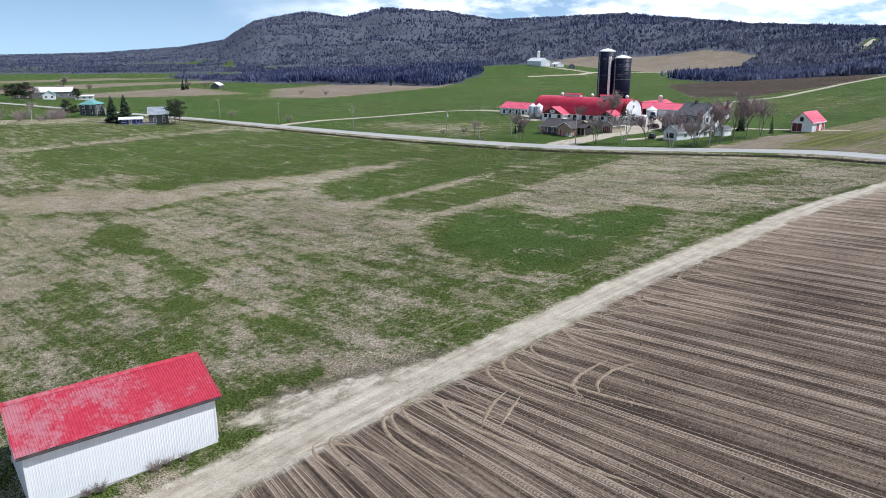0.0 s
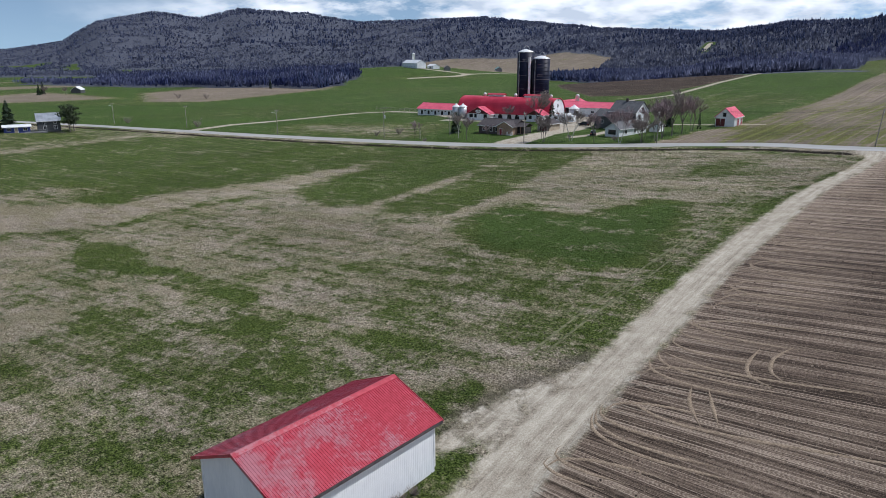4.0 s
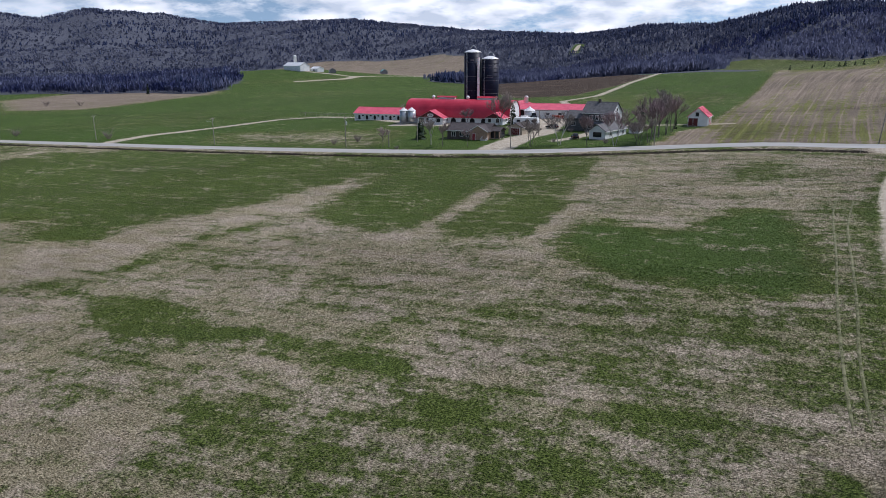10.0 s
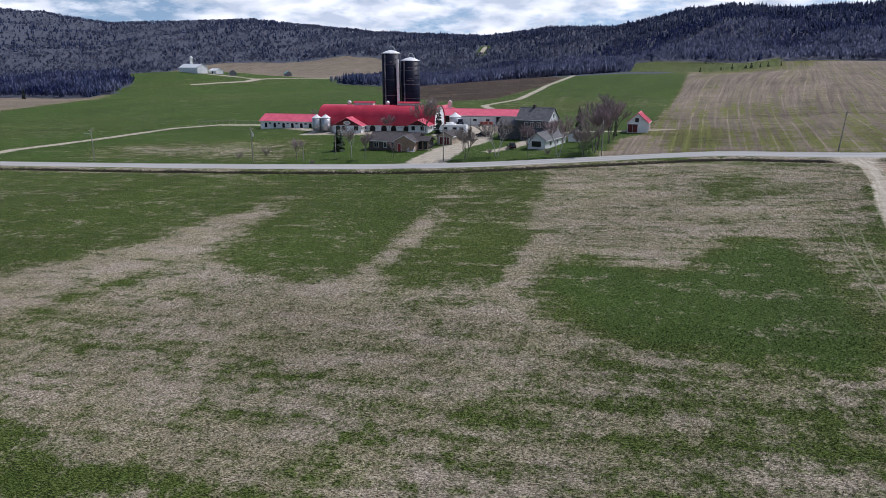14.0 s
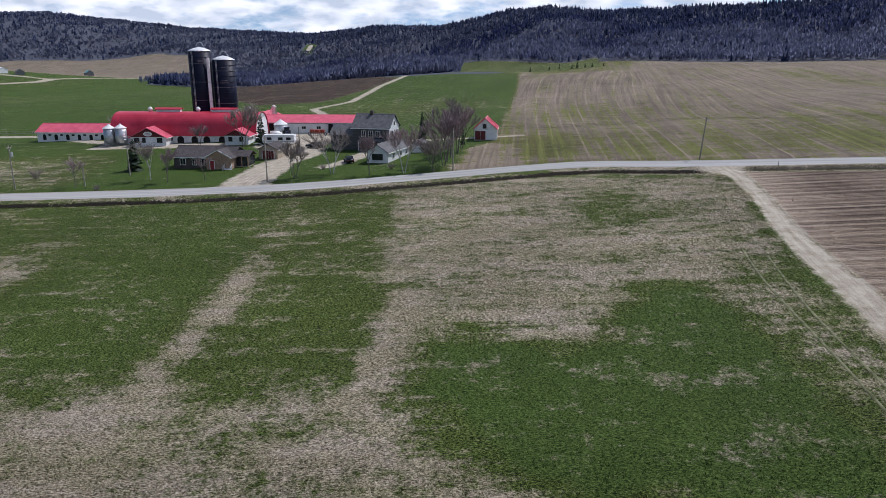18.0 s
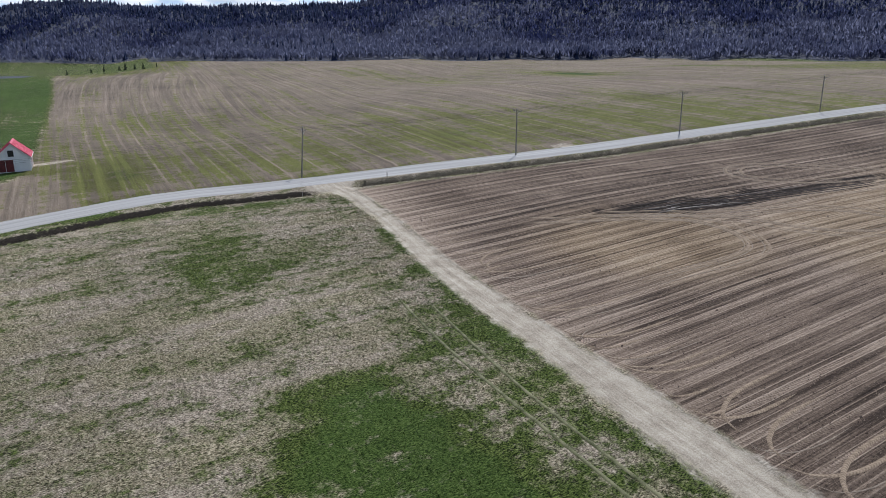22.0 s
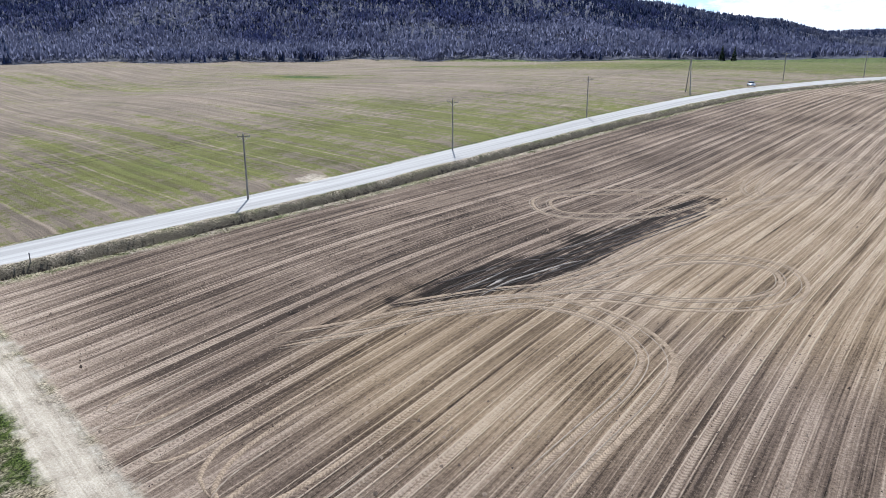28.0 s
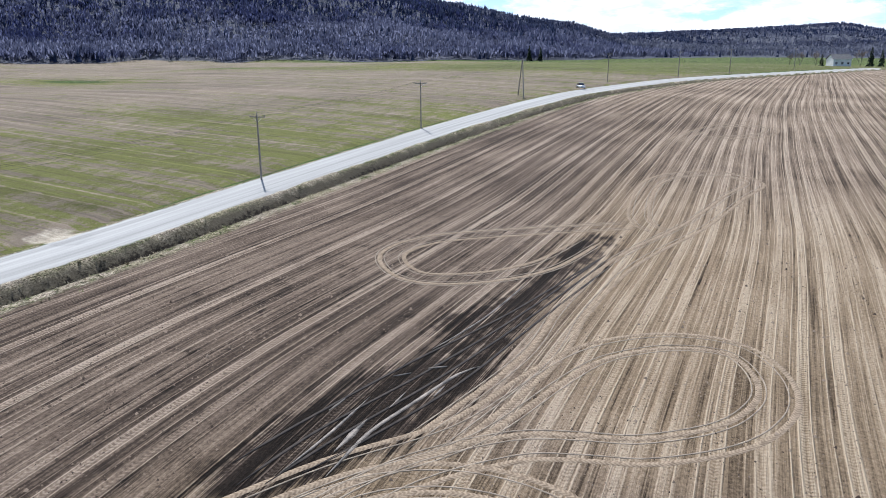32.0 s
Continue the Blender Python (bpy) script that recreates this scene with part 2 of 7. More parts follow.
def forest_paint(name, dark, light, scale, jumble=0.15, soft_light=True, kin=0.0):
    """Twigs or needles whose shade changes from clump to clump and over the hillside."""
    m, nt, p = tree_of(name)
    n, link = nt.nodes.new, nt.links.new
    geo, where = n("ShaderNodeNewGeometry"), n("ShaderNodeTexCoord")
    big = n("ShaderNodeTexNoise")
    big.inputs["Scale"].default_value, big.inputs["Detail"].default_value = scale, 4
    link(where.outputs["Object"], big.inputs["Vector"])
    clump = n("ShaderNodeTexNoise")
    clump.inputs["Scale"].default_value, clump.inputs["Detail"].default_value = scale * 6, 3
    link(where.outputs["Object"], clump.inputs["Vector"])
    add, more = n("ShaderNodeMath"), n("ShaderNodeMath")
    add.operation, more.operation = "MULTIPLY_ADD", "MULTIPLY_ADD"
    add.inputs[1].default_value, more.inputs[1].default_value = jumble, 0.6
    link(geo.outputs["Random Per Island"], add.inputs[0])
    link(big.outputs["Fac"], add.inputs[2])
    link(clump.outputs["Fac"], more.inputs[0])
    link(add.outputs[0], more.inputs[2])
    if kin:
        # each tree has its own tone, and the lit foot of the wood is painted paler
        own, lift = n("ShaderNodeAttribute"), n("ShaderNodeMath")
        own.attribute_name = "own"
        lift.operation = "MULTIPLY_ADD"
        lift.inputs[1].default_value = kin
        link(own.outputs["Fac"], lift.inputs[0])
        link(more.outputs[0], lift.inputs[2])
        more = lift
        twiggy, mesh = n("ShaderNodeTexNoise"), n("ShaderNodeMath")
        twiggy.inputs["Scale"].default_value, twiggy.inputs["Detail"].default_value, twiggy.inputs["Roughness"].default_value = 0.8, 5, 0.8
        link(where.outputs["Object"], twiggy.inputs["Vector"])
        mesh.operation = "MULTIPLY_ADD"
        mesh.inputs[1].default_value = 0.8
        link(twiggy.outputs["Fac"], mesh.inputs[0])
        shift = n("ShaderNodeMath")
        shift.operation = "SUBTRACT"
        shift.inputs[1].default_value = 0.40
        link(more.outputs[0], shift.inputs[0])
        link(shift.outputs[0], mesh.inputs[2])
        more = mesh
    ramp = n("ShaderNodeValToRGB")
    ramp.color_ramp.elements[0].position, ramp.color_ramp.elements[0].color = 0.52 + jumble * 0.35, (*dark, 1)
    ramp.color_ramp.elements[1].position, ramp.color_ramp.elements[1].color = 0.97, (*light, 1)
    low = n("ShaderNodeMath")
    low.operation = "SUBTRACT"
    low.inputs[1].default_value = 0.08
    link(more.outputs[0], low.inputs[0])
    link(low.outputs[0], ramp.inputs["Fac"])
    link(ramp.outputs["Color"], p.inputs["Base Color"])
    p.inputs["Roughness"].default_value = 0.95
    p.inputs["Specular IOR Level"].default_value = 0.05
    if soft_light:
        # a spray of twigs takes the light from all round, not as a flat leaf does
        bend = n("ShaderNodeVectorMath")
        bend.operation = "MULTIPLY_ADD"
        bend.inputs[1].default_value, bend.inputs[2].default_value = (0.22, 0.22, 0.22), (0.10, -0.14, 0.60)
        link(geo.outputs["Normal"], bend.inputs[0])
        unit = n("ShaderNodeVectorMath")
        unit.operation = "NORMALIZE"
        link(bend.outputs[0], unit.inputs[0])
        link(unit.outputs[0], p.inputs["Normal"])
        # and lets some of it through
        thin, both = n("ShaderNodeBsdfTranslucent"), n("ShaderNodeMixShader")
        both.inputs["Fac"].default_value = 0.4
        link(ramp.outputs["Color"], thin.inputs["Color"])
        link(p.outputs[0], both.inputs[1])
        link(thin.outputs[0], both.inputs[2])
        link(both.outputs[0], nt.nodes["Material Output"].inputs["Surface"])
    return m


# the blue haze of distance is mixed into these three crown colours
WOOD_GREY = forest_paint("hazed_leafless_crowns", (0.032, 0.042, 0.118), (0.160, 0.178, 0.280), 0.012, 0.05, True, 0.6)
WOOD_DARK = forest_paint("hazed_spruce_crowns", (0.013, 0.020, 0.052), (0.034, 0.046, 0.090), 0.015, 0.1, False, 0.2)
WOOD_FAR = forest_paint("hazed_leafless_hillside", (0.056, 0.068, 0.125), (0.170, 0.185, 0.250), 0.010, 0.05, True, 0.5)
PINE_NEEDLES = surface("olive_dark_pine_needles", (0.014, 0.026, 0.010), (0.045, 0.062, 0.024), 0.8, 0.85, 0.0, 0.0, 6, (1, 1, 1), 0.15)


# ---- building blocks ----
def box(bm, x0, x1, y0, y1, z0, z1):
    v = [bm.verts.new(c) for c in ((x0, y0, z0), (x1, y0, z0), (x1, y1, z0), (x0, y1, z0), (x0, y0, z1), (x1, y0, z1), (x1, y1, z1), (x0, y1, z1))]
    for f in ((0, 3, 2, 1), (4, 5, 6, 7), (0, 1, 5, 4), (1, 2, 6, 5), (2, 3, 7, 6), (3, 0, 4, 7)):
        bm.faces.new([v[i] for i in f])
    return v


def prism(bm, outline, y0, y1, axis="y"):
    """A closed outline in (across, up), drawn out along the other level axis."""
    def at(c, k):
        return (c[0], k, c[1]) if axis == "y" else (k, c[0], c[1])
    a = [bm.verts.new(at(c, y0)) for c in outline]
    b = [bm.verts.new(at(c, y1)) for c in outline]
    k = len(outline)
    bm.faces.new(a)
    bm.faces.new(b[::-1])
    for i in range(k):
        bm.faces.new((a[i], b[i], b[(i + 1) % k], a[(i + 1) % k]))


def tube(bm, a, b, r0, r1=None, sides=8, cap=True):
    """A tapered round bar from a to b."""
    a, b = Vector(a), Vector(b)
    r1 = r0 if r1 is None else r1
    q = (b - a).to_track_quat("Z", "Y")
    ring = []
    for c, r in ((a, r0), (b, r1)):
        ring.append([bm.verts.new(c + q @ Vector((r * math.cos(2 * math.pi * i / sides), r * math.sin(2 * math.pi * i / sides), 0))) for i in range(sides)])
    for i in range(sides):
        j = (i + 1) % sides
        bm.faces.new((ring[0][i], ring[0][j], ring[1][j], ring[1][i]))
    if cap:
        bm.faces.new(ring[0][::-1])
        bm.faces.new(ring[1])


def lathe(bm, profile, sides=24, centre=(0, 0)):
    """Turns a profile of (radius, height) round the upright axis."""
    rings = []
    for r, z in profile:
        rings.append([bm.verts.new((centre[0] + r * math.cos(2 * math.pi * i / sides), centre[1] + r * math.sin(2 * math.pi * i / sides), z)) for i in range(sides)])
    for a, b in zip(rings, rings[1:]):
        for i in range(sides):
            j = (i + 1) % sides
            bm.faces.new((a[i], a[j], b[j], b[i]))
    bm.faces.new(rings[0][::-1])
    bm.faces.new(rings[-1])


def part(name, bm, material, parent=None, label="", smooth_faces=False, at=None):
    bmesh.ops.recalc_face_normals(bm, faces=bm.faces)
    me = bpy.data.meshes.new(name)
    bm.to_mesh(me)
    bm.free()
    me.materials.append(material)
    if smooth_faces:
        me.shade_smooth()
    ob = new(name, me)
    ob.parent = parent
    if at is not None:
        ob.matrix_basis = at
    if label:
        tagged(ob, label)
    return ob


def bits(name, material, parent, boxes, label=""):
    """One mesh out of a few boxes."""
    bm = bmesh.new()
    for b in boxes:
        box(bm, *b)
    return part(name, bm, material, parent, label)


def thing(name, x, y, z, turn, label, category, group=""):
    ob = new(name)
    ob.matrix_basis = pose(x, y, z, 0, 0, turn)
    return tagged(ob, label, category, group)


def raw_mesh(name, verts, faces_flat, size, material):
    """A mesh from numpy arrays: corners, and faces of one size."""
    me = bpy.data.meshes.new(name)
    nf = len(faces_flat) // size
    me.vertices.add(len(verts))
    me.vertices.foreach_set("co", np.ascontiguousarray(verts, dtype=np.float32).ravel())
    me.loops.add(len(faces_flat))
    me.loops.foreach_set("vertex_index", np.ascontiguousarray(faces_flat, dtype=np.int32))
    me.polygons.add(nf)
    me.polygons.foreach_set("loop_start", np.arange(0, nf * size, size, dtype=np.int32))
    me.update(calc_edges=True)
    me.materials.append(material)
    return new(name, me)


# ---- the lie of the land ----
SWELL_BASE = 17.17
SWELLS = [(0, 0, 160, -13.28), (60, 60, 90, 3.80), (150, -40, 110, 2.77), (150, 120, 110, -0.08), (60, 200, 120, -1.09), (-60, 120, 140, -9.89), (200, 280, 140, -4.51), (330, 0, 160, -8.38), (260, 130, 110, 0.29), (40, -120, 140, -1.24), (200, -220, 160, 9.01), (380, 220, 200, 1.77), (420, -260, 240, -13.29), (560, -20, 220, 9.63), (600, -420, 320, 13.69), (650, 320, 280, -4.67), (380, 520, 260, -21.45), (900, 700, 350, -7.18)]
# the rim of hills: bearing, foot distance, crest distance, height of the skyline in degrees
RIM = [(-180, 2500, 4000, 0.6), (-60, 2500, 4000, 0.4), (-31, 2400, 4200, 0.5), (-25, 2300, 4200, 0.62), (-19.5, 2200, 4200, 1.0), (-16.4, 1950, 3500, 1.5), (-15.2, 1900, 3400, 2.2), (-14, 1900, 3300, 2.9), (-10, 1900, 3300, 3.6), (-7, 1900, 3300, 3.2), (-4, 1850, 3300, 3.85), (1, 1800, 3200, 3.55), (5, 1700, 3000, 2.95), (9, 1600, 2800, 3.1), (15, 1500, 2600, 3.3), (24, 1250, 2300, 2.45), (33, 980, 2080, 2.05), (38, 930, 1900, 2.65), (43, 850, 1650, 2.65), (48.3, 820, 1480, 3.85), (51, 800, 1400, 4.1), (56, 780, 1350, 3.75), (63, 760, 1300, 3.95), (71, 740, 1300, 4.3), (80, 720, 1300, 6.4), (92, 700, 1300, 7.0), (104, 690, 1300, 6.2), (111, 690, 1300, 4.4), (115, 700, 1420, 4.0), (119.6, 720, 1590, 3.05), (123.8, 780, 1760, 2.6), (127, 850, 2000, 1.75), (130, 1000, 2600, 1.8), (136, 1300, 3200, 2.05), (143, 1500, 3200, 2.3), (146, 1500, 3200, 1.7), (160, 2000, 4000, 1.3), (180, 2500, 4000, 0.6)]

RIM_A = np.array(RIM, float)
HUB = (63.6, 49.5)


def smooth(a, b, v):
    k = np.clip((v - a) / (b - a), 0, 1)
    return k * k * (3 - 2 * k)


def bearing_range(x, y):
    dx, dy = x - HUB[0], y - HUB[1]
    b = 45 - np.degrees(np.arctan2(dy, dx))
    return (b + 180) % 360 - 180, np.hypot(dx, dy)


def wavy(x, y, size, seed=0.0):
    """Cheap smooth unevenness between -1 and 1."""
    a, b = x / size, y / size
    return (np.sin(a * 1.7 + 1.3 * np.sin(b * 1.1 + seed) + seed) + np.sin(b * 1.9 + 1.6 * np.sin(a * 0.9 - seed) + 2 * seed) + 0.5 * np.sin((a + b) * 3.1 + seed * 3)) / 2.5


def swells(x, y):
    z = np.full(np.shape(x), SWELL_BASE, float)
    for cx, cy, r, h in SWELLS:
        z = z + h * np.exp(-((x - cx) ** 2 + (y - cy) ** 2) / (2 * r * r))
    return z


def land(x, y):
    """Height of the bare land, without road and ditch."""
    x, y = np.asarray(x, float), np.asarray(y, float)
    b, r = bearing_range(x, y)
    # far floor: a low valley to the north, a high plain to the east
    floor = -6 + 26 * smooth(25, 60, b) - 14 * smooth(128, 170, b)
    z = swells(x, y)
    z = z + (floor - z) * smooth(430, 680, r)
    # rolling ground east of the road
    z = z + 2.2 * wavy(x, y, 62, 1.5) * smooth(195, 290, x) * smooth(70, 20, y) * smooth(700, 450, r)
    # the rise on which the barn stands
    z = z + 0.9 * np.exp(-(((x - 236) / 22) ** 2 + ((y - 155) / 40) ** 2) / 2)
    # the knoll with the distant farm
    z = z + 16 * np.exp(-((x - 850) ** 2 + (y - 640) ** 2) / (2 * 120.0 ** 2))
    foot, crest, deg = (np.interp(b, RIM_A[:, 0], RIM_A[:, k]) for k in (1, 2, 3))
    top = 26 + np.tan(np.radians(np.maximum(deg - 0.40, 0))) * crest - 9
    rise = smooth(foot - 40, crest, r) ** 0.85
    rough = wavy(x, y, 85, 2.0) * 0.10 + wavy(x, y, 260, 5.0) * 0.14
    z = z + np.maximum(top - floor, 0) * rise * (1 + rough * (1 - rise) * 2.5)
    z = z - np.maximum(top - floor, 0) * 0.8 * smooth(crest * 1.02, crest * 1.5, r)
    return z


ROAD = [(33, -343), (74, -277), (108, -227), (123, -198), (138, -163), (149.5, -110), (157.5, -54), (161, -25), (166.9, 8), (170.9, 33), (174.8, 51), (169.5, 79), (163.5, 107), (162, 137), (162, 175), (161, 215), (158, 260), (150, 315), (131, 380), (108, 450), (60, 560)]
TRACK = [(-300, 60), (-60, 46), (-6, 42.6), (14, 40.9), (26, 40.7), (40, 40.2), (64, 38.8), (81, 37.4), (100, 35.2), (110, 34.0), (120, 32.6), (130, 30.5), (140, 28.2), (150, 26.4), (158, 25.3), (168, 25.0)]


def along(points, step):
    """A smooth line through the points (Catmull-Rom), one point every few metres."""
    p = np.array([points[0], *points, points[-1]], float)
    out = []
    for i in range(1, len(p) - 2):
        k = max(2, int(np.hypot(*(p[i + 1] - p[i])) / step))
        for j in range(k):
            s = j / k
            out.append(0.5 * (2 * p[i] + (p[i + 1] - p[i - 1]) * s + (2 * p[i - 1] - 5 * p[i] + 4 * p[i + 1] - p[i + 2]) * s * s + (3 * p[i] - p[i - 1] - 3 * p[i + 1] + p[i + 2]) * s ** 3))
    out.append(p[-1])
    return np.array(out)


def off_line(x, y, line):
    """Signed distance from a line of points: positive to the right of its way."""
    best = np.full(np.shape(x), 1e9)
    side = np.zeros(np.shape(x))
    for a, b in zip(line, line[1:]):
        d = b - a
        s = np.clip(((x - a[0]) * d[0] + (y - a[1]) * d[1]) / (d @ d), 0, 1)
        ex, ey = x - a[0] - s * d[0], y - a[1] - s * d[1]
        q = ex * ex + ey * ey
        near = q < best
        best = np.where(near, q, best)
        side = np.where(near, np.sign(d[1] * (x - a[0]) - d[0] * (y - a[1])), side)
    return np.sqrt(best) * np.where(side == 0, 1, side)


def inside(x, y, outline):
    """Signed distance from an outline: positive inside."""
    o = np.array(outline, float)
    best = np.full(np.shape(x), 1e9)
    odd = np.zeros(np.shape(x), bool)
    for a, b in zip(o, np.roll(o, -1, 0)):
        d = b - a
        s = np.clip(((x - a[0]) * d[0] + (y - a[1]) * d[1]) / (d @ d), 0, 1)
        best = np.minimum(best, (x - a[0] - s * d[0]) ** 2 + (y - a[1] - s * d[1]) ** 2)
        cross = (a[1] > y) != (b[1] > y)
        with np.errstate(divide="ignore", invalid="ignore"):
            odd ^= cross & (x < (b[0] - a[0]) * (y - a[1]) / (b[1] - a[1] + 1e-12) + a[0])
    return np.sqrt(best) * np.where(odd, 1, -1)


ROAD_LINE, TRACK_LINE = along(ROAD, 6), along(TRACK, 5)


def road_off(x, y):
    # the road's way runs towards +y, so that its right hand is the +x side
    return off_line(x, y, ROAD_LINE)


def ditch_off(y):
    """How far off the road's middle the ditch runs: wider of it north of the lane."""
    return -5.7 - 1.5 * smooth(20, 31, y)


def ditch(x, y, off):
    """Depth of the ditch on the near side of the road, open at the lane's mouth."""
    shape = np.exp(-np.abs((off - ditch_off(y)) / 1.15) ** 3)
    mouth = 1 - np.exp(-((y - 25.5) / 3.6) ** 4)
    return 1.35 * shape * mouth + 0.25 * np.exp(-((off - 6.0) / 1.3) ** 2)


def ground_height(x, y):
    x, y = np.asarray(x, float), np.asarray(y, float)
    off = road_off(x, y)
    return land(x, y) + 0.22 * (1 - smooth(3.4, 5.2, np.abs(off))) - ditch(x, y, off)


def z_at(x, y):
    return float(ground_height(np.array([x]), np.array([y]))[0])


def spread(marks):
    """Grid lines: (start, end, step at the start, step at the end) in turn."""
    out = []
    for a, b, s0, s1 in marks:
        p = a
        while p < b - 1e-6:
            out.append(p)
            p += s0 + (s1 - s0) * (p - a) / (b - a)
    out.append(marks[-1][1])
    return np.array(out)


def fields(x, y):
    """What grows or lies at each place, as smooth maps (metres inside an edge, or shares)."""
    off = road_off(x, y)
    track = off_line(x, y, TRACK_LINE)
    half = 1.5 + 0.25 * wavy(x, y, 9, 3.0) + 0.60 * smooth(125, 85, x) + 0.05 * smooth(70, 40, x) + 2.6 * smooth(155, 167, x) ** 2
    lane = half - np.abs(track)
    # bare turning place beside the shed
    trodden = inside(x, y, [(23.2, 46.4), (24.0, 48.2), (29.8, 49.1), (35.6, 47.7), (38.7, 46.6), (43, 44.6), (47, 42), (30, 40), (26, 43), (26.8, 44.5)])
    lane = np.maximum(lane, np.minimum(inside(x, y, [(23.4, 46.5), (24.2, 47.4), (29, 47.3), (33, 46.2), (38, 44.2), (43, 42), (30, 40), (26, 43), (26.8, 44.5)]), 0.35))
    lines = [(2.4, [(162, 252), (188, 257), (218, 251), (254, 246), (266, 232), (260, 207), (240, 184), (231, 170), (226, 154), (224, 140)]), (2.0, [(186, 104), (192, 100), (204, 97)]),
             (1.7, [(258, 108), (327, 134), (355, 122), (439, 117), (493, 110), (520, 108)]), (1.3, [(222, 92), (224, 64), (225, 58)]),
             (5.0, [(812, 590), (800, 530), (797, 505), (760, 500), (700, 530)]), (4.0, [(797, 505), (900, 470), (1000, 440)]), (4.5, [(1425, 360), (1535, 370)])]
    yard = [w - np.abs(off_line(x, y, np.array(p, float))) for w, p in lines]
    yard += [inside(x, y, o) for o in ([(163, 124), (170, 122), (190, 121), (204, 118), (206, 122), (219, 129), (226, 129), (244, 134), (252, 132), (244, 106), (222, 110), (205, 108), (192, 112), (170, 112), (163, 110)],
                                       [(222, 176), (232, 174), (226, 150), (220, 150)], [(162, -28.5), (169, -30), (168.5, -25.5), (162, -25)])]
    f = {"road": 3.35 + 0.25 * wavy(x, y, 7, 2.0) - np.abs(off), "road_across": off, "track_across": track, "gravel": np.maximum.reduce([lane, *yard])}
    # ploughed land between the lane and the road, and the dark hillock behind the farm
    plough = np.minimum.reduce([track - half * 0.9 - 0.3, -off - 8.9, (y + 345) * 0.5])
    hillock = inside(x, y, [(353, 164), (358, 136), (420, 122), (500, 112), (640, 210), (760, 300), (600, 300), (430, 215)])
    f["plough"] = np.maximum(plough, hillock)
    # the cloud shadow over the hillock is put into its soil colour
    f["dark_soil_shade"] = 3.4 * smooth(-4, 4, hillock)
    f["dust"] = (0.15 + 0.85 * smooth(85, 112, x)) * np.exp(-(np.maximum(0, track - half) / 7.0) ** 2) * (track > 0)
    # rows bend with the road, and fan out by the shed
    bend = np.interp(y, ROAD_LINE[:, 1], ROAD_LINE[:, 0])
    f["rows"] = x - (bend - 167) * np.clip(0.25 + (x - 60) / 130, 0.1, 1) * smooth(20, -60, y) - 0.012 * np.maximum(0, 45 - x) * (y - 10)
    hollow = inside(x, y, [(128, 4), (127, -6.5), (126, -11.6), (122.5, -16), (123, -23), (119, -30), (117, -44), (113, -50), (111.5, -46), (112, -41), (114.4, -33), (116.6, -23), (117, -18), (117.5, -11.5), (119.5, -4.8), (123, 2)])
    around = inside(x, y, [(152, 2), (149, -14), (138, -44), (117, -68), (112.8, -51.6), (126.9, -11.9), (125.4, 3.4), (134, 10)])
    f["wet"] = np.maximum(smooth(-1.6, 2.0, hollow + 0.9 * wavy(x, y, 2.5, 3.0)), 0.24 * smooth(-7, 8, around))
    f["rust"] = 1.6 * np.exp(-(((x - 115) / 13) ** 2 + ((y - 6) / 14) ** 2))
    f["dark_soil_shade"] = np.maximum(f["dark_soil_shade"], 0.65 * smooth(0, 22, y + 0.7 * (x - 112)) * smooth(-70, 0, y) * (1 - 0.8 * np.minimum(1, f["rust"])) * smooth(65, 105, x))
    f["dark_soil_shade"] = np.maximum(f["dark_soil_shade"], 0.9 * smooth(48, 14, -off - 9) * (off < 0) * smooth(-190, -120, y) * (y < 40))
    # soil beside the lane is darkened too, partly for cloud shade
    f["dark_soil_shade"] = np.maximum(f["dark_soil_shade"], 0.70 * smooth(104, 70, x) * smooth(-30, 0, y) * (hillock < 0))
    f["pale"] = smooth(124, 106, x + 0.10 * (y + 20)) * smooth(8, -16, y) * (0.4 + 0.6 * smooth(-95, -35, y))
    mouth = 1 - np.exp(-((y - 25.5) / 4.2) ** 4)
    f["verge"] = np.exp(-((off - ditch_off(y)) / np.where(y < 24, 2.2, 1.7)) ** 2) * mouth + 0.2 * np.exp(-((off - 5.6) / 1.4) ** 2)
    f["verge"] = f["verge"] + 0.62 * smooth(-1.2, 0.8, trodden)
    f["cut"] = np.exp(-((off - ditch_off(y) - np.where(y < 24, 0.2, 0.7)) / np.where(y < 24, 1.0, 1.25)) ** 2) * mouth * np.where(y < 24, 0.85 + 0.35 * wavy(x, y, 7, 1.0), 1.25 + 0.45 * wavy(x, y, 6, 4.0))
    # the meadow: mostly dry, with plots of lush grass
    lush = 0.40 + 0.09 * wavy(x, y, 22, 4.0) + 0.09 * wavy(x, y, 8, 2.0)

    def patch(outline, value, soft=2.5):
        nonlocal lush
        ragged = 1.3 * wavy(x, y, 4, 7.0) + 1.0 * wavy(x, y, 1.9, 3.0)
        lush = lush + (value - lush) * smooth(-soft * 1.7, soft * 1.5, inside(x, y, outline) + ragged)

    def strip(points, width, value):
        nonlocal lush
        d = np.abs(off_line(x, y, np.array(points, float)))
        lush = lush + (value - lush) * smooth(width * 1.5, width * 0.2, d + 0.8 * wavy(x, y, 5, 2.0) + 0.9 * wavy(x, y, 2.2, 5.0))

    # thin, tufted growth round the shed, and between the plots and the lane
    patch([(36, 105), (35, 91), (36, 84), (38, 74), (39, 64), (43, 50.6), (32, 50.6), (8, 46), (-40, 50), (-40, 140), (10, 106), (16, 102), (21, 96.5), (27, 96)], 0.52, 3)
    patch([(80, 76), (73, 73.5), (68, 69), (66, 64), (68, 58), (64, 48), (44, 46), (40, 56), (41, 70), (54, 73)], 0.56, 4)
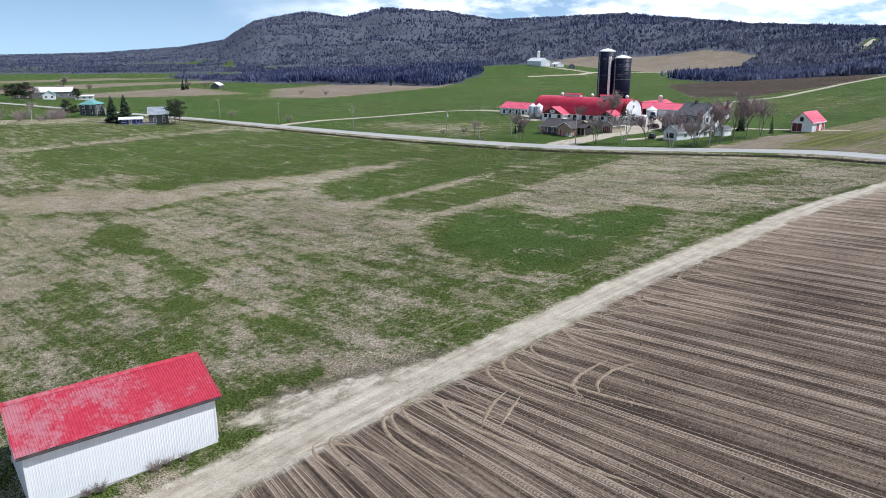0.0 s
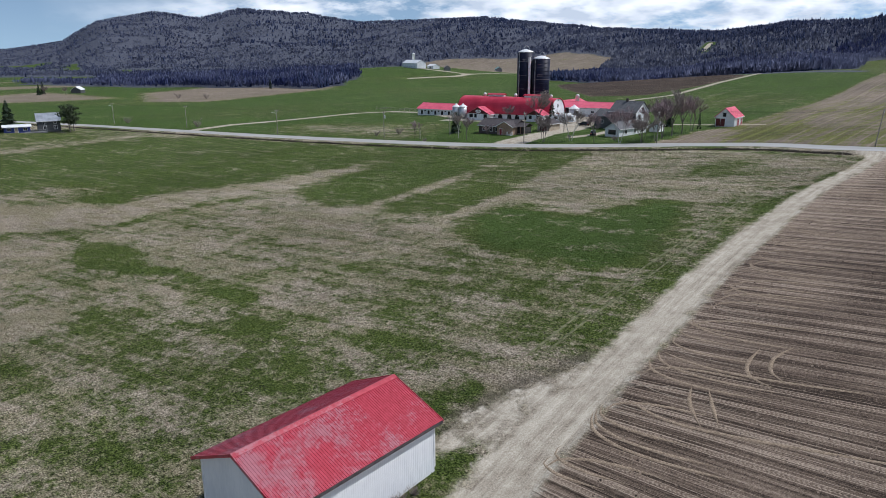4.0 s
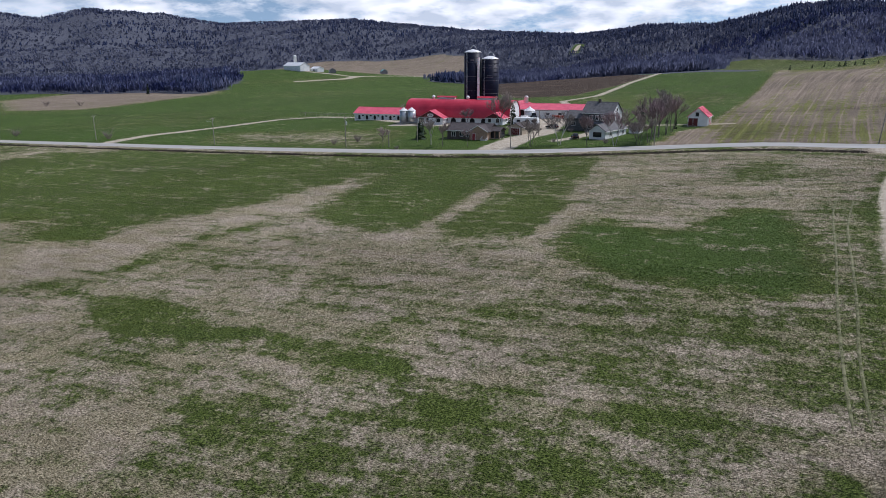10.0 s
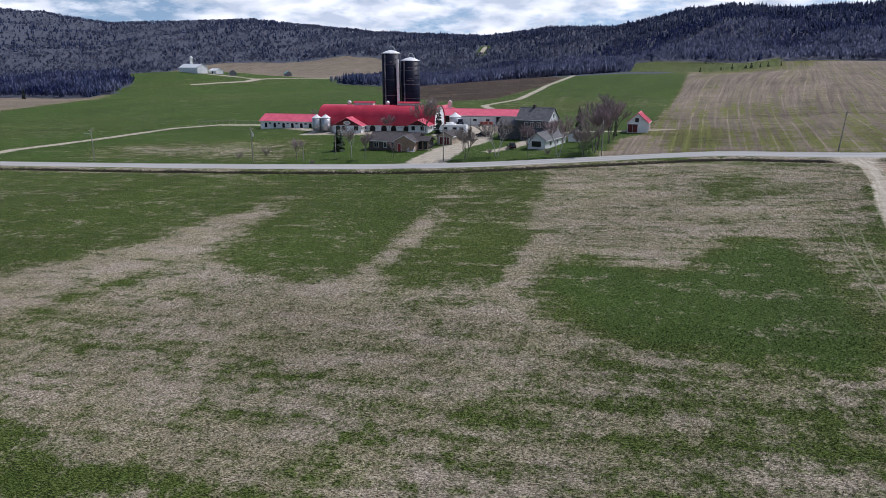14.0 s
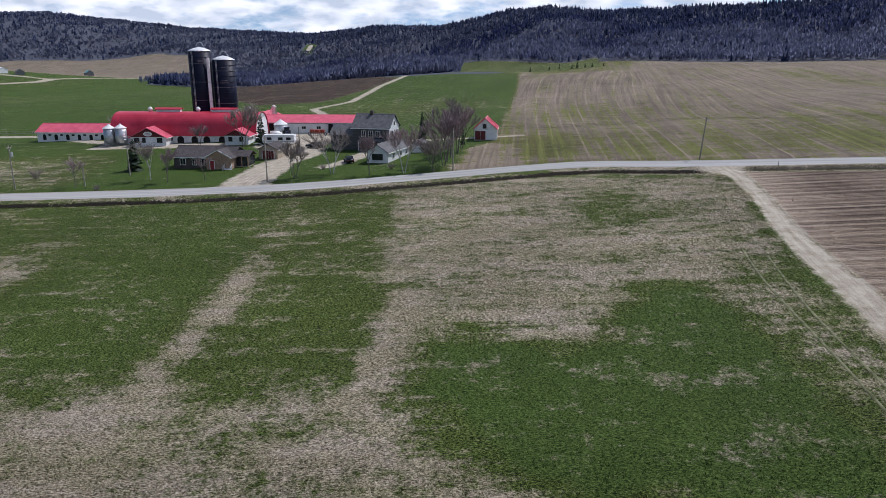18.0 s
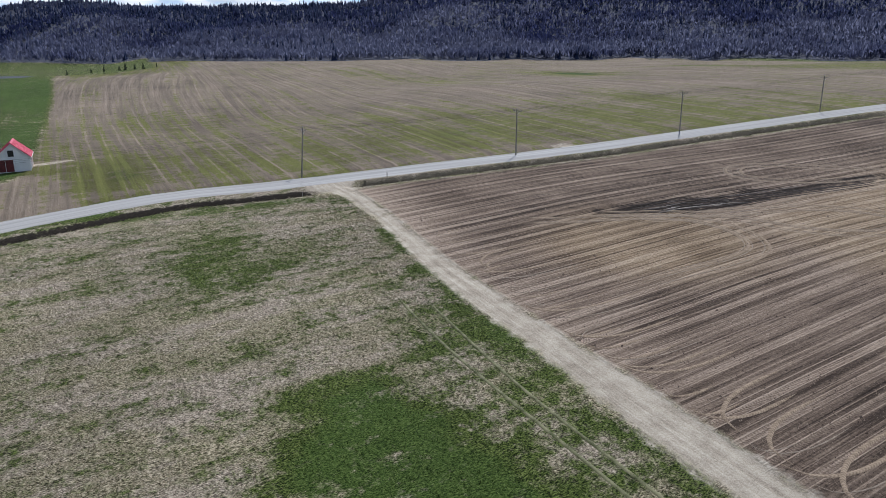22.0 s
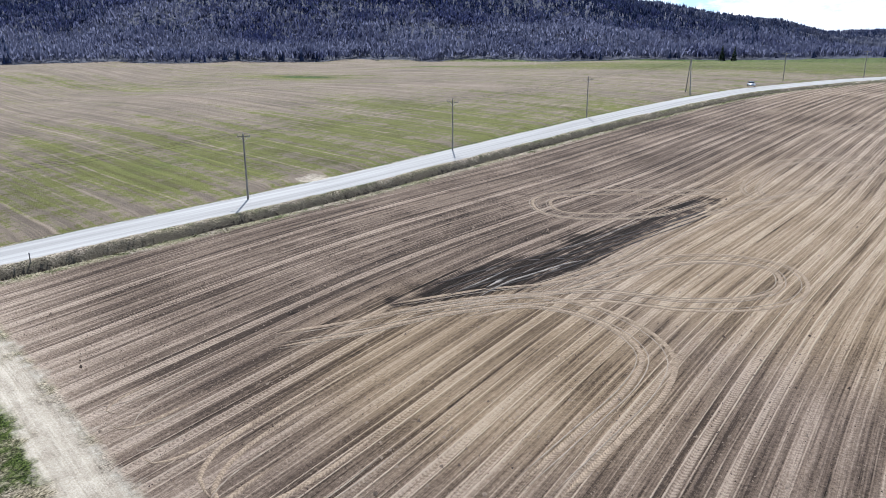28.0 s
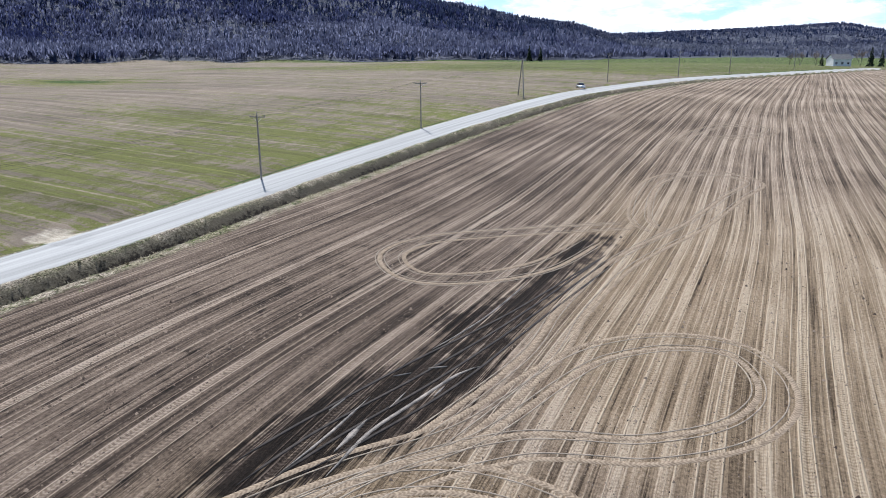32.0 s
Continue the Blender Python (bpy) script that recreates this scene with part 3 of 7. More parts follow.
    patch([(107, 44), (107, 37), (70, 40), (44, 43), (42, 51), (68, 48)], 0.70, 2)
    # plots north of the long dry strip, and their dry rims
    patch([(150, 157), (137.7, 135), (120, 132.5), (108, 139), (95, 141), (86, 146), (80, 152), (71, 149.5), (65, 150.5), (58, 166), (50, 200), (60, 236), (136, 248), (155, 215)], 0.84, 2.5)
    patch([(30, 240), (30, 165), (52, 172), (58, 205), (56, 236)], 0.55, 7)
    patch([(58, 180), (52, 168), (62, 160), (74, 170), (70, 184)], 0.50, 3)
    strip([(40, 238), (58, 239.7), (71, 241.5), (93, 244.6), (138, 251)], 2.6, 0.35)
    patch([(158, 290), (30, 330), (30, 246), (70, 246), (136, 256)], 0.72, 4)
    patch([(60, 162), (65.6, 149.4), (75.6, 148.4), (85, 145.6), (94, 139.5), (109.7, 138), (121, 133.6), (117.4, 130), (103.7, 131.5), (93, 133.3), (83.6, 134), (76.4, 137.8), (67, 137.7), (59.4, 137), (53.7, 139.4), (40, 148), (34, 176)], 0.19, 1.6)
    strip([(121, 132), (138, 127), (156, 122)], 1.3, 0.62)
    strip([(36, 150), (45, 142), (50, 136), (56.5, 133.7), (64.8, 134.3), (72.6, 133.3), (82, 129)], 1.7, 0.72)
    # the two plots towards the driveway, with a pale strip between them and one beyond
    patch([(157, 160), (128, 129.5), (119.5, 128.5), (104, 127.5), (92, 125.5), (85.9, 117.5), (82.5, 111), (84.5, 102.5), (96, 102), (115, 101.2), (158, 105)], 0.85, 1.8)
    patch([(158, 104.5), (114.5, 99), (95.5, 99), (86, 99.5), (83.5, 94), (84.5, 84), (97.6, 82), (111, 84), (128, 84.5), (158, 86)], 0.82, 1.8)
    strip([(116, 100), (97, 100.6), (87, 101.4), (79, 102.6)], 1.7, 0.22)
    strip([(158, 103.5), (140, 101), (114, 99.8)], 1.0, 0.62)
    # pale ground towards the lane's mouth, with a green spot in it
    patch([(156, 83), (152, 31), (131, 33), (117, 36), (110, 45), (105.5, 50.5), (106, 58.8), (103, 61.2), (93.2, 62), (90.6, 66.4), (94, 69), (98, 68), (99.4, 73), (106.5, 82.2), (128, 83.8)], 0.37, 2)
    patch([(146, 56), (147, 48), (140, 43.5), (134, 42.5), (131, 48), (126, 52), (126, 58), (134, 58)], 0.66, 3)
    patch([(116, 76), (124, 66), (121, 58), (112, 62), (109, 72)], 0.34, 4)
    strip([(106, 81), (95, 81), (88.8, 82.8), (82, 83.4)], 1.8, 0.20)
    # the lush plot beside the lane
    patch([(83, 80.5), (90, 78.5), (96, 74), (93, 69.5), (89.5, 66), (92.5, 61.5), (100, 60.6), (104, 55.5), (105.5, 50), (97.5, 47.4), (84, 46), (75, 45.6), (66, 50), (66, 56), (69, 65), (70, 70.5), (75, 75)], 0.90, 1.8)
    patch([(118, 35), (95, 39), (88, 40), (70, 41), (70, 44.5), (92, 45.5), (108, 43)], 0.56, 2)
    strip([(140, 30.5), (118, 34.9), (105, 37.5), (94.4, 39.2), (88, 40.1), (70, 41.0), (50, 42.6)], 0.8, 0.85)
    # ragged green tongues in the dry middle
    patch([(46.2, 132.7), (48, 124.4), (45.5, 112), (42, 107), (39, 108), (37, 112.6), (39.3, 122)], 0.80, 1.6)
    strip([(41, 110), (43.4, 102.5), (41.4, 95), (41.5, 89.5), (40, 85)], 1.6, 0.84)
    strip([(49.5, 92.5), (52, 87.6), (53.7, 86)], 0.9, 0.80)
    patch([(28, 100), (32.5, 92), (28, 80), (25, 90.5)], 0.74, 2)
    patch([(35.5, 81.5), (38.5, 72.8), (33.8, 73.5)], 0.82, 1.5)
    patch([(38, 64), (40.5, 57), (36, 59)], 0.84, 1.5)
    patch([(25, 74), (31, 74), (30, 62), (24, 62)], 0.66, 3)
    strip([(33.5, 92), (36.5, 84), (37.5, 76)], 1.3, 0.66)
    strip([(60, 118), (60, 106), (56, 96)], 1.8, 0.46)
    strip([(24.5, 50.6), (29.5, 50.4), (33, 49.3), (37, 48.6)], 1.0, 0.88)
    strip([(8, 47.8), (16, 46), (25, 44.8)], 1.1, 0.84)
    # the ditch's near bank
    strip([(156, 28), (160, 36), (161, 42), (165, 58), (165.5, 72), (158, 95), (153.5, 125), (153, 165), (150, 230)], 1.8, 0.66)
    far = (off > 4) | (y > 330)
    lush = np.where(far, 0.92 + 0.08 * wavy(x, y, 60, 3.0), lush)
    # east of the boundary by the small barn: pale stubble in strips, greener low down
    east = smooth(2, -3, y - np.interp(x, [170, 227, 246, 396, 500], [70, 66, 62, 44, 34])) * far * smooth(-560, -420, y)
    lush = lush + (0.50 + 0.12 * wavy(x, y, 45, 8.0) + 0.10 * smooth(240, 185, x) - 0.38 * smooth(215, 300, x - 0.9 * y - 30) - lush) * east
    for cx, cy, rx_, ry_, up in ((322, -180, 40, 14, 0.8), (300, -235, 40, 12, 0.7), (390, -120, 70, 16, 0.5), (206, 47, 22, 10, 0.4), (196, -20, 14, 26, 0.35), (215, -100, 26, 12, 0.4), (250, -250, 60, 14, 0.5)):
        lush = lush + up * np.exp(-(((x - cx) / rx_) ** 2 + ((y - cy) / ry_) ** 2)) * east
    lush = lush + (0.85 - lush) * smooth(-215, -260, y) * far * smooth(330, 200, x)
    # tan fields out in the valley
    for o, v in (([(320, 500), (345, 470), (519, 505), (560, 530), (500, 640), (385, 600)], 0.08), ([(150, 540), (330, 560), (345, 700), (200, 640)], 0.12), ([(870, 530), (945, 425), (1440, 535), (1575, 700), (1510, 1015), (1325, 1120), (1000, 835), (890, 640)], 0.1),
                 ([(60, 700), (230, 745), (330, 800), (470, 800), (500, 840), (350, 880), (120, 860)], 0.15), ([(200, 1010), (420, 990), (480, 1010), (440, 1030), (210, 1040)], 0.1), ([(120, 1000), (420, 1040), (420, 1080), (100, 1060)], 0.15), ([(505, 40), (830, -80), (800, -140), (480, -20)], 0.75)):
        patch(o, v, 8)
        if v < 0.2:
            east = np.maximum(east, 0.85 * smooth(-6, 6, inside(x, y, o)))
    east = np.maximum(east, 0.34 * smooth(-6, 6, inside(x, y, [(225, 72), (240, 104), (327, 128), (440, 114), (500, 106), (500, 40), (396, 48)])))
    patch(BEHIND, 0.80, 4)
    east = east * (1 - smooth(-5, 5, inside(x, y, BEHIND)))
    lawn = inside(x, y, [(168, 150), (168, 56), (190, 62), (214, 72), (214, 84), (204, 100), (186, 160)])
    lush = lush + (0.98 - lush) * smooth(-3, 3, lawn)
    # bare earth between the small barn and the road
    patch([(175, 76), (203, 72.5), (212, 67), (206, 61), (190, 61), (174, 60)], 0.02, 1.5)
    east = np.maximum(east, smooth(-2, 2, inside(x, y, [(175, 76), (203, 72.5), (212, 67), (206, 61), (190, 61), (174, 60)])))
    patch([(212, 48), (206, 33), (181, 25), (186, 51)], 0.72, 3)
    lush = lush - 0.30 * np.exp(-((off - 9) / 3) ** 2) * (east > 0.3) * (y > -40) + 0.3 * np.exp(-((off - 5.0) / 1.2) ** 2) * (east > 0.3)
    patch([(178, 160), (182, 215), (196, 225), (205, 170)], 0.45, 9)
    f["swath"] = y + (0.09 + 0.0014 * np.clip(50 - y, 0, 70)) * (x - 200) + 0.4 * wavy(x, y, 90, 4.0) + 2 * smooth(-20, -90, y) * wavy(x, y, 60, 2.0)
    f["lush"], f["stubble"], f["wood"] = lush, east, woods(x, y)
    return f


def bare_height(x, y, off):
    # ground just uneven enough to catch the light
    return land(x, y) + 0.22 * (1 - smooth(3.4, 5.2, np.abs(off))) - ditch(x, y, off)


def ground_sheet():
    gx = spread([(-4600, -100, 260, 14), (-100, 0, 14, 1.6), (0, 146, 1.3, 1.3), (146, 182, 0.6, 0.6), (182, 300, 1.3, 3), (300, 700, 3, 9), (700, 2200, 9, 26), (2200, 4600, 26, 160)])
    gy = spread([(-4600, -900, 220, 26), (-900, -200, 26, 3), (-200, 160, 1.5, 1.5), (160, 330, 1.5, 3), (330, 900, 3, 12), (900, 2600, 12, 26), (2600, 4600, 26, 160)])
    x, y = np.meshgrid(gx, gy)
    k = np.arange(x.size).reshape(x.shape)
    x, y = x.ravel(), y.ravel()
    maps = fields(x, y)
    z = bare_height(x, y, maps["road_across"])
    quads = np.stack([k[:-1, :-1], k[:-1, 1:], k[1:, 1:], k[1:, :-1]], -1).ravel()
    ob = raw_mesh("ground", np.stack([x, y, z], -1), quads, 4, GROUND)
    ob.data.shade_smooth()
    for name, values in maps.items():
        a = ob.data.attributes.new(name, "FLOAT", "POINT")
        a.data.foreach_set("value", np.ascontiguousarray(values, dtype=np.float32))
    return tagged(ob, "spring farmland with patchy grass, bare soil and gravel", "ground", "", "structure")


KNOLL = [(700, 470), (742, 642), (1000, 830), (1320, 1110), (1500, 1010), (1570, 700), (1440, 540), (945, 430)]


BEHIND = [(540, 80), (990, 67), (985, 40), (840, -47), (866, -90), (546, -28), (512, 3), (517, 38)]
HILL_CUT = np.array([(1425, 360), (1535, 370)], float)


def woods(x, y):
    """1 in the woods, 0 in the open, with a soft rim."""
    b, r = bearing_range(x, y)
    foot = np.interp(b, RIM_A[:, 0], RIM_A[:, 1])
    edge = r - foot + 25 + 22 * wavy(x, y, 35, 3.0)
    edge = np.where(b < -14, r - 1150 + 300 * wavy(x, y, 170, 1.0) - 260 * (np.abs(wavy(x, y, 240, 9.0)) < 0.25), edge)
    north = inside(x, y, [(519, 512), (490, 640), (455, 740), (430, 900), (700, 1300), (1300, 1200), (1000, 850), (742, 655), (640, 570)])
    back = inside(x, y, [(800, 410), (945, 430), (1440, 540), (1570, 500), (1200, 0), (830, -80), (506, 48), (506, 108), (640, 215), (760, 300)])
    e = np.maximum.reduce([edge, north + 12 * wavy(x, y, 30, 6.0), back + 8 * wavy(x, y, 30, 2.0)])
    e = np.minimum(e, -inside(x, y, KNOLL))
    e = np.minimum(e, -inside(x, y, BEHIND))
    e = np.minimum(e, np.abs(off_line(x, y, HILL_CUT)) - 11)
    # clearings in the wooded valley floor
    e = np.where((b < -16) & (r < 2500) & (r > 900), np.minimum(e, (0.10 - wavy(x, y, 150, 9.0) + 0.25 * wavy(x, y, 45, 2.0)) * 150), e)
    return smooth(-8, 8, e)


def field_paint(name, whole):
    """The farmland's material; with whole=False the grass alone, for the tufts that stand on it."""
    m, nt, p = tree_of(name)
    n, link = nt.nodes.new, nt.links.new
    where = n("ShaderNodeTexCoord").outputs["Object"]

    def attr(key):
        a = n("ShaderNodeAttribute")
        a.attribute_name = key
        return a.outputs["Fac"]

    def calc(op, a, b=None, c=None):
        q = n("ShaderNodeMath")
        q.operation = op
        for i, v in enumerate((a, b, c)):
            if v is None:
                continue
            if isinstance(v, (int, float)):
                q.inputs[i].default_value = v
            else:
                link(v, q.inputs[i])
        return q.outputs[0]

    def noisy(scale, detail=4, rough=0.55, vector=None, stretch=None):
        t = n("ShaderNodeTexNoise")
        t.inputs["Scale"].default_value, t.inputs["Detail"].default_value, t.inputs["Roughness"].default_value = scale, detail, rough
        v = vector or where
        if stretch:
            s = n("ShaderNodeMapping")
            s.inputs["Scale"].default_value = stretch
            link(v, s.inputs["Vector"])
            v = s.outputs[0]
        link(v, t.inputs["Vector"])
        return t.outputs["Fac"]

    def ramp(fac, *stops):
        r = n("ShaderNodeValToRGB")
        e = r.color_ramp.elements
        while len(e) < len(stops):
            e.new(0.5)
        for q, (pos, col) in zip(e, stops):
            q.position, q.color = pos, (*col, 1)
        link(fac, r.inputs["Fac"])
        return r.outputs["Color"]

    def step(v, lo, hi, a=0.0, b=1.0):
        q = n("ShaderNodeMapRange")
        q.interpolation_type = "SMOOTHSTEP"
        q.inputs["From Min"].default_value, q.inputs["From Max"].default_value = lo, hi
        q.inputs["To Min"].default_value, q.inputs["To Max"].default_value = a, b
        link(v, q.inputs["Value"])
        return q.outputs[0]

    def mix(fac, a, b):
        q = n("ShaderNodeMixRGB")
        link(fac, q.inputs["Fac"])
        link(a, q.inputs["Color1"])
        link(b, q.inputs["Color2"])
        return q.outputs["Color"]

    def pair(across, lengthwise, k):
        q = n("ShaderNodeCombineXYZ")
        link(across, q.inputs[0])
        link(calc("MULTIPLY", lengthwise, k), q.inputs[1])
        return q.outputs[0]

    mid, broad, tuft = noisy(0.55, 6, 0.62), noisy(0.06, 4), noisy(1.9, 5, 0.72)
    fine = noisy(7.5, 5, 0.72, stretch=(1.5, 0.55, 1.0)) if whole else n("ShaderNodeNewGeometry").outputs["Random Per Island"]
    cross = n("ShaderNodeSeparateXYZ")
    link(where, cross.inputs[0])
    # --- grass
    level = calc("MULTIPLY_ADD", calc("SUBTRACT", noisy(0.30, 5, 0.65, stretch=(1.0, 0.38, 1.0)), 0.5), 1.45, attr("lush"))
    level = calc("MULTIPLY_ADD", calc("SUBTRACT", mid, 0.5), 1.25, level)
    level = calc("MULTIPLY_ADD", calc("SUBTRACT", tuft, 0.5), 1.5, level)
    level = calc("MULTIPLY_ADD", calc("SUBTRACT", broad, 0.5), 0.25, level)
    # long strips in the stubble, which run away from the road, and faint mowing lines along it
    strips = noisy(0.55, 4, 0.8, pair(attr("swath"), cross.outputs[0], 0.018))
    strips = step(strips, 0.40, 0.60)
    bands = noisy(0.16, 3, 0.6, pair(attr("swath"), cross.outputs[0], 0.05))
    level = calc("MULTIPLY_ADD", calc("MULTIPLY", calc("SUBTRACT", strips, 0.5), attr("stubble")), 0.55, level)
    level = calc("MULTIPLY_ADD", calc("MULTIPLY", calc("SUBTRACT", bands, 0.5), attr("stubble")), 1.6, level)
    lay = calc("MULTIPLY_ADD", noisy(0.012, 3), 0.5, calc("MULTIPLY", attr("swath"), 1 / 3.4))
    lay = calc("ABSOLUTE", calc("SUBTRACT", calc("FRACT", lay), 0.5))
    windrow = calc("MULTIPLY", step(lay, 0.12, 0.03), step(noisy(0.35, 4, 0.7, pair(attr("swath"), cross.outputs[0], 0.05)), 0.42, 0.62))
    windrow = calc("MULTIPLY", windrow, attr("stubble"))
    level = calc("MULTIPLY_ADD", windrow, -0.35, level)
    mown = noisy(0.9, 3, 0.7, stretch=(1.0, 0.03, 0.0))
    level = calc("MULTIPLY_ADD", calc("SUBTRACT", mown, 0.5), 0.75, level)
    if whole:
        # the near-black stops paint the small shadows between tufts into the colour
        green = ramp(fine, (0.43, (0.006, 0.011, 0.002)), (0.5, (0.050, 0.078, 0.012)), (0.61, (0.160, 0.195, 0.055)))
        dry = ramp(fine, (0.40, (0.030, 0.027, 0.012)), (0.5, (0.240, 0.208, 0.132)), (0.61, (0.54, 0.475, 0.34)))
    else:
        green = ramp(fine, (0.0, (0.018, 0.032, 0.006)), (0.6, (0.070, 0.106, 0.018)), (1.0, (0.20, 0.230, 0.072)))
        dry = ramp(fine, (0.0, (0.14, 0.122, 0.066)), (0.5, (0.25, 0.220, 0.138)), (1.0, (0.40, 0.35, 0.25)))
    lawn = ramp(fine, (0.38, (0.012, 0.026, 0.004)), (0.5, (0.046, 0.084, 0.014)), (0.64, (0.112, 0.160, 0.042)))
    green = mix(step(attr("stubble"), 0.2, 0.8, 0.0, 0.8), green, ramp(fine, (0.2, (0.085, 0.090, 0.024)), (0.8, (0.19, 0.185, 0.062))))
    green = mix(step(attr("lush"), 0.80, 0.93), green, lawn)
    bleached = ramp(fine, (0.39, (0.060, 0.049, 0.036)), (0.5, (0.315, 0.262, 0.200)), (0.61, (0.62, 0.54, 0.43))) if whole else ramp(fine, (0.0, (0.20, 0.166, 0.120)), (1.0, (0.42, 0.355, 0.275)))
    dry = mix(step(noisy(0.22, 4, 0.65, stretch=(1.0, 0.5, 1.0)), 0.42, 0.60), dry, bleached)
    earthy = ramp(fine, (0.2, (0.155, 0.122, 0.094)), (0.8, (0.285, 0.234, 0.182)))
    dry = mix(step(calc("MULTIPLY", attr("stubble"), broad), 0.08, 0.38), dry, earthy)
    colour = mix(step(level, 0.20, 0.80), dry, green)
    # stubble lines show pale and dark
    lined = calc("MULTIPLY_ADD", calc("MULTIPLY_ADD", windrow, 0.6, calc("MULTIPLY", calc("SUBTRACT", strips, 0.5), attr("stubble"))), 0.42, calc("MULTIPLY_ADD", noisy(0.035, 6, 0.68), 0.9, calc("MULTIPLY_ADD", attr("stubble"), -0.10, 0.55)))
    shade = n("ShaderNodeHueSaturation")
    link(lined, shade.inputs["Value"])
    link(colour, shade.inputs["Color"])
    colour = shade.outputs["Color"]
    scruff = ramp(fine, (0.2, (0.050, 0.044, 0.031)), (0.8, (0.20, 0.172, 0.125)))
    colour = mix(step(calc("MULTIPLY_ADD", calc("SUBTRACT", mid, 0.5), 0.8, attr("verge")), 0.35, 0.8), colour, scruff)
    # dark earth in the cut of the ditch, painted blacker for the shade of its bank
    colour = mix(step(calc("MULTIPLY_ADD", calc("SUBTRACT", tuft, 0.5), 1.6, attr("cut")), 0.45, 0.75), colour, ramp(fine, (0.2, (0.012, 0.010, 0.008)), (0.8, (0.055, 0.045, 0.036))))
    p.inputs["Roughness"].default_value = 0.95
    p.inputs["Specular IOR Level"].default_value = 0.12
    if not whole:
        link(colour, p.inputs["Base Color"])
        return m
    # --- forest floor, tinted with the same blue haze as the crowns
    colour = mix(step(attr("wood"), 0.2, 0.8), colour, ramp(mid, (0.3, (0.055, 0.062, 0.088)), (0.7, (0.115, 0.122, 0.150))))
    # --- ploughed soil, in rows
    rows = pair(attr("rows"), cross.outputs[1], 0.014)
    coarse_rows, fine_rows = noisy(0.55, 3, 0.75, rows), noisy(2.6, 3, 0.8, rows)
    clods = noisy(4.6, 5, 0.8)
    # bands of pressed, lugged soil with crisp edges, one to each pass of the drill
    passes = calc("MULTIPLY_ADD", attr("rows"), 1 / 2.3, calc("MULTIPLY", noisy(0.02, 2), 0.6))
    own = n("ShaderNodeTexWhiteNoise")
    own.noise_dimensions = "1D"
    link(calc("FLOOR", passes), own.inputs["W"])
    part_of = calc("FRACT", passes)
    grey = lambda v: (v, v, v)
    profile = ramp(part_of, (0.0, grey(0.34)), (0.20, grey(0.42)), (0.235, grey(1.0)), (0.27, grey(0.50)), (0.31, grey(0.62)), (0.52, grey(0.62)), (0.55, grey(1.0)), (0.59, grey(0.40)), (0.74, grey(0.34)), (0.77, grey(0.80)), (0.80, grey(0.36)))
    lugs = calc("SINE", calc("MULTIPLY_ADD", cross.outputs[1], 2 * math.pi / 0.3, calc("MULTIPLY", calc("ABSOLUTE", calc("SUBTRACT", part_of, 0.42)), 26.0)))
    lugs = calc("MULTIPLY", lugs, calc("MULTIPLY", step(part_of, 0.29, 0.33), step(part_of, 0.52, 0.50)))
    drill = calc("MULTIPLY", calc("MULTIPLY_ADD", lugs, 0.09, calc("SUBTRACT", profile, 0.48)), calc("MULTIPLY_ADD", own.outputs["Value"], 1.1, 0.35))
    tone = calc("MULTIPLY_ADD", calc("SUBTRACT", fine_rows, 0.5), 0.75, 0.5)
    tone = calc("MULTIPLY_ADD", calc("SUBTRACT", coarse_rows, 0.5), 0.40, tone)
    tone = calc("MULTIPLY_ADD", drill, 0.60, tone)
    tone = calc("MULTIPLY_ADD", calc("SUBTRACT", clods, 0.5), 0.6, tone)
    tone = calc("MULTIPLY_ADD", calc("SUBTRACT", broad, 0.5), 0.40, tone)
    tone = calc("MULTIPLY_ADD", attr("pale"), 0.035, tone)
    tone = calc("MULTIPLY_ADD", attr("dust"), 0.15, tone)
    tone = calc("MULTIPLY_ADD", attr("dark_soil_shade"), -0.085, tone)
    soil = ramp(tone, (0.30, (0.050, 0.036, 0.027)), (0.50, (0.195, 0.146, 0.110)), (0.72, (0.43, 0.345, 0.268)))
    soil = mix(step(calc("MAXIMUM", attr("rust"), attr("pale")), 0.1, 1.1), soil, ramp(tone, (0.29, (0.070, 0.048, 0.029)), (0.5, (0.272, 0.200, 0.129)), (0.72, (0.47, 0.376, 0.270))))
    damp = step(calc("MULTIPLY_ADD", calc("SUBTRACT", fine_rows, 0.5), -2.4, calc("MULTIPLY_ADD", calc("SUBTRACT", mid, 0.5), 1.9, calc("MULTIPLY_ADD", calc("SUBTRACT", clods, 0.5), 0.8, attr("wet")))), 0.3, 0.85)
    soil = mix(damp, soil, ramp(tone, (0.36, (0.010, 0.007, 0.005)), (0.54, (0.040, 0.028, 0.021)), (0.74, (0.15, 0.115, 0.092))))
    sown = step(calc("MULTIPLY_ADD", calc("SUBTRACT", mid, 0.5), 2.4, attr("plough")), -0.5, 0.5)
    colour = mix(sown, colour, soil)
    # --- gravel lane and yard: pale wheel ruts
    rut = noisy(1.6, 3, 0.7, pair(attr("track_across"), cross.outputs[0], 0.03))
    grit = noisy(7, 6, 0.9)
    stone = calc("MULTIPLY_ADD", rut, 0.26, calc("MULTIPLY_ADD", grit, 0.50, calc("MULTIPLY", mid, 0.24)))
    gravel = ramp(stone, (0.38, (0.17, 0.140, 0.105)), (0.50, (0.40, 0.352, 0.280)), (0.61, (0.57, 0.52, 0.43)))
    bare = step(calc("MULTIPLY_ADD", calc("SUBTRACT", mid, 0.5), 3.4, calc("MULTIPLY_ADD", calc("SUBTRACT", tuft, 0.5), 1.5, attr("gravel"))), -0.55, 0.55)
    colour = mix(bare, colour, gravel)
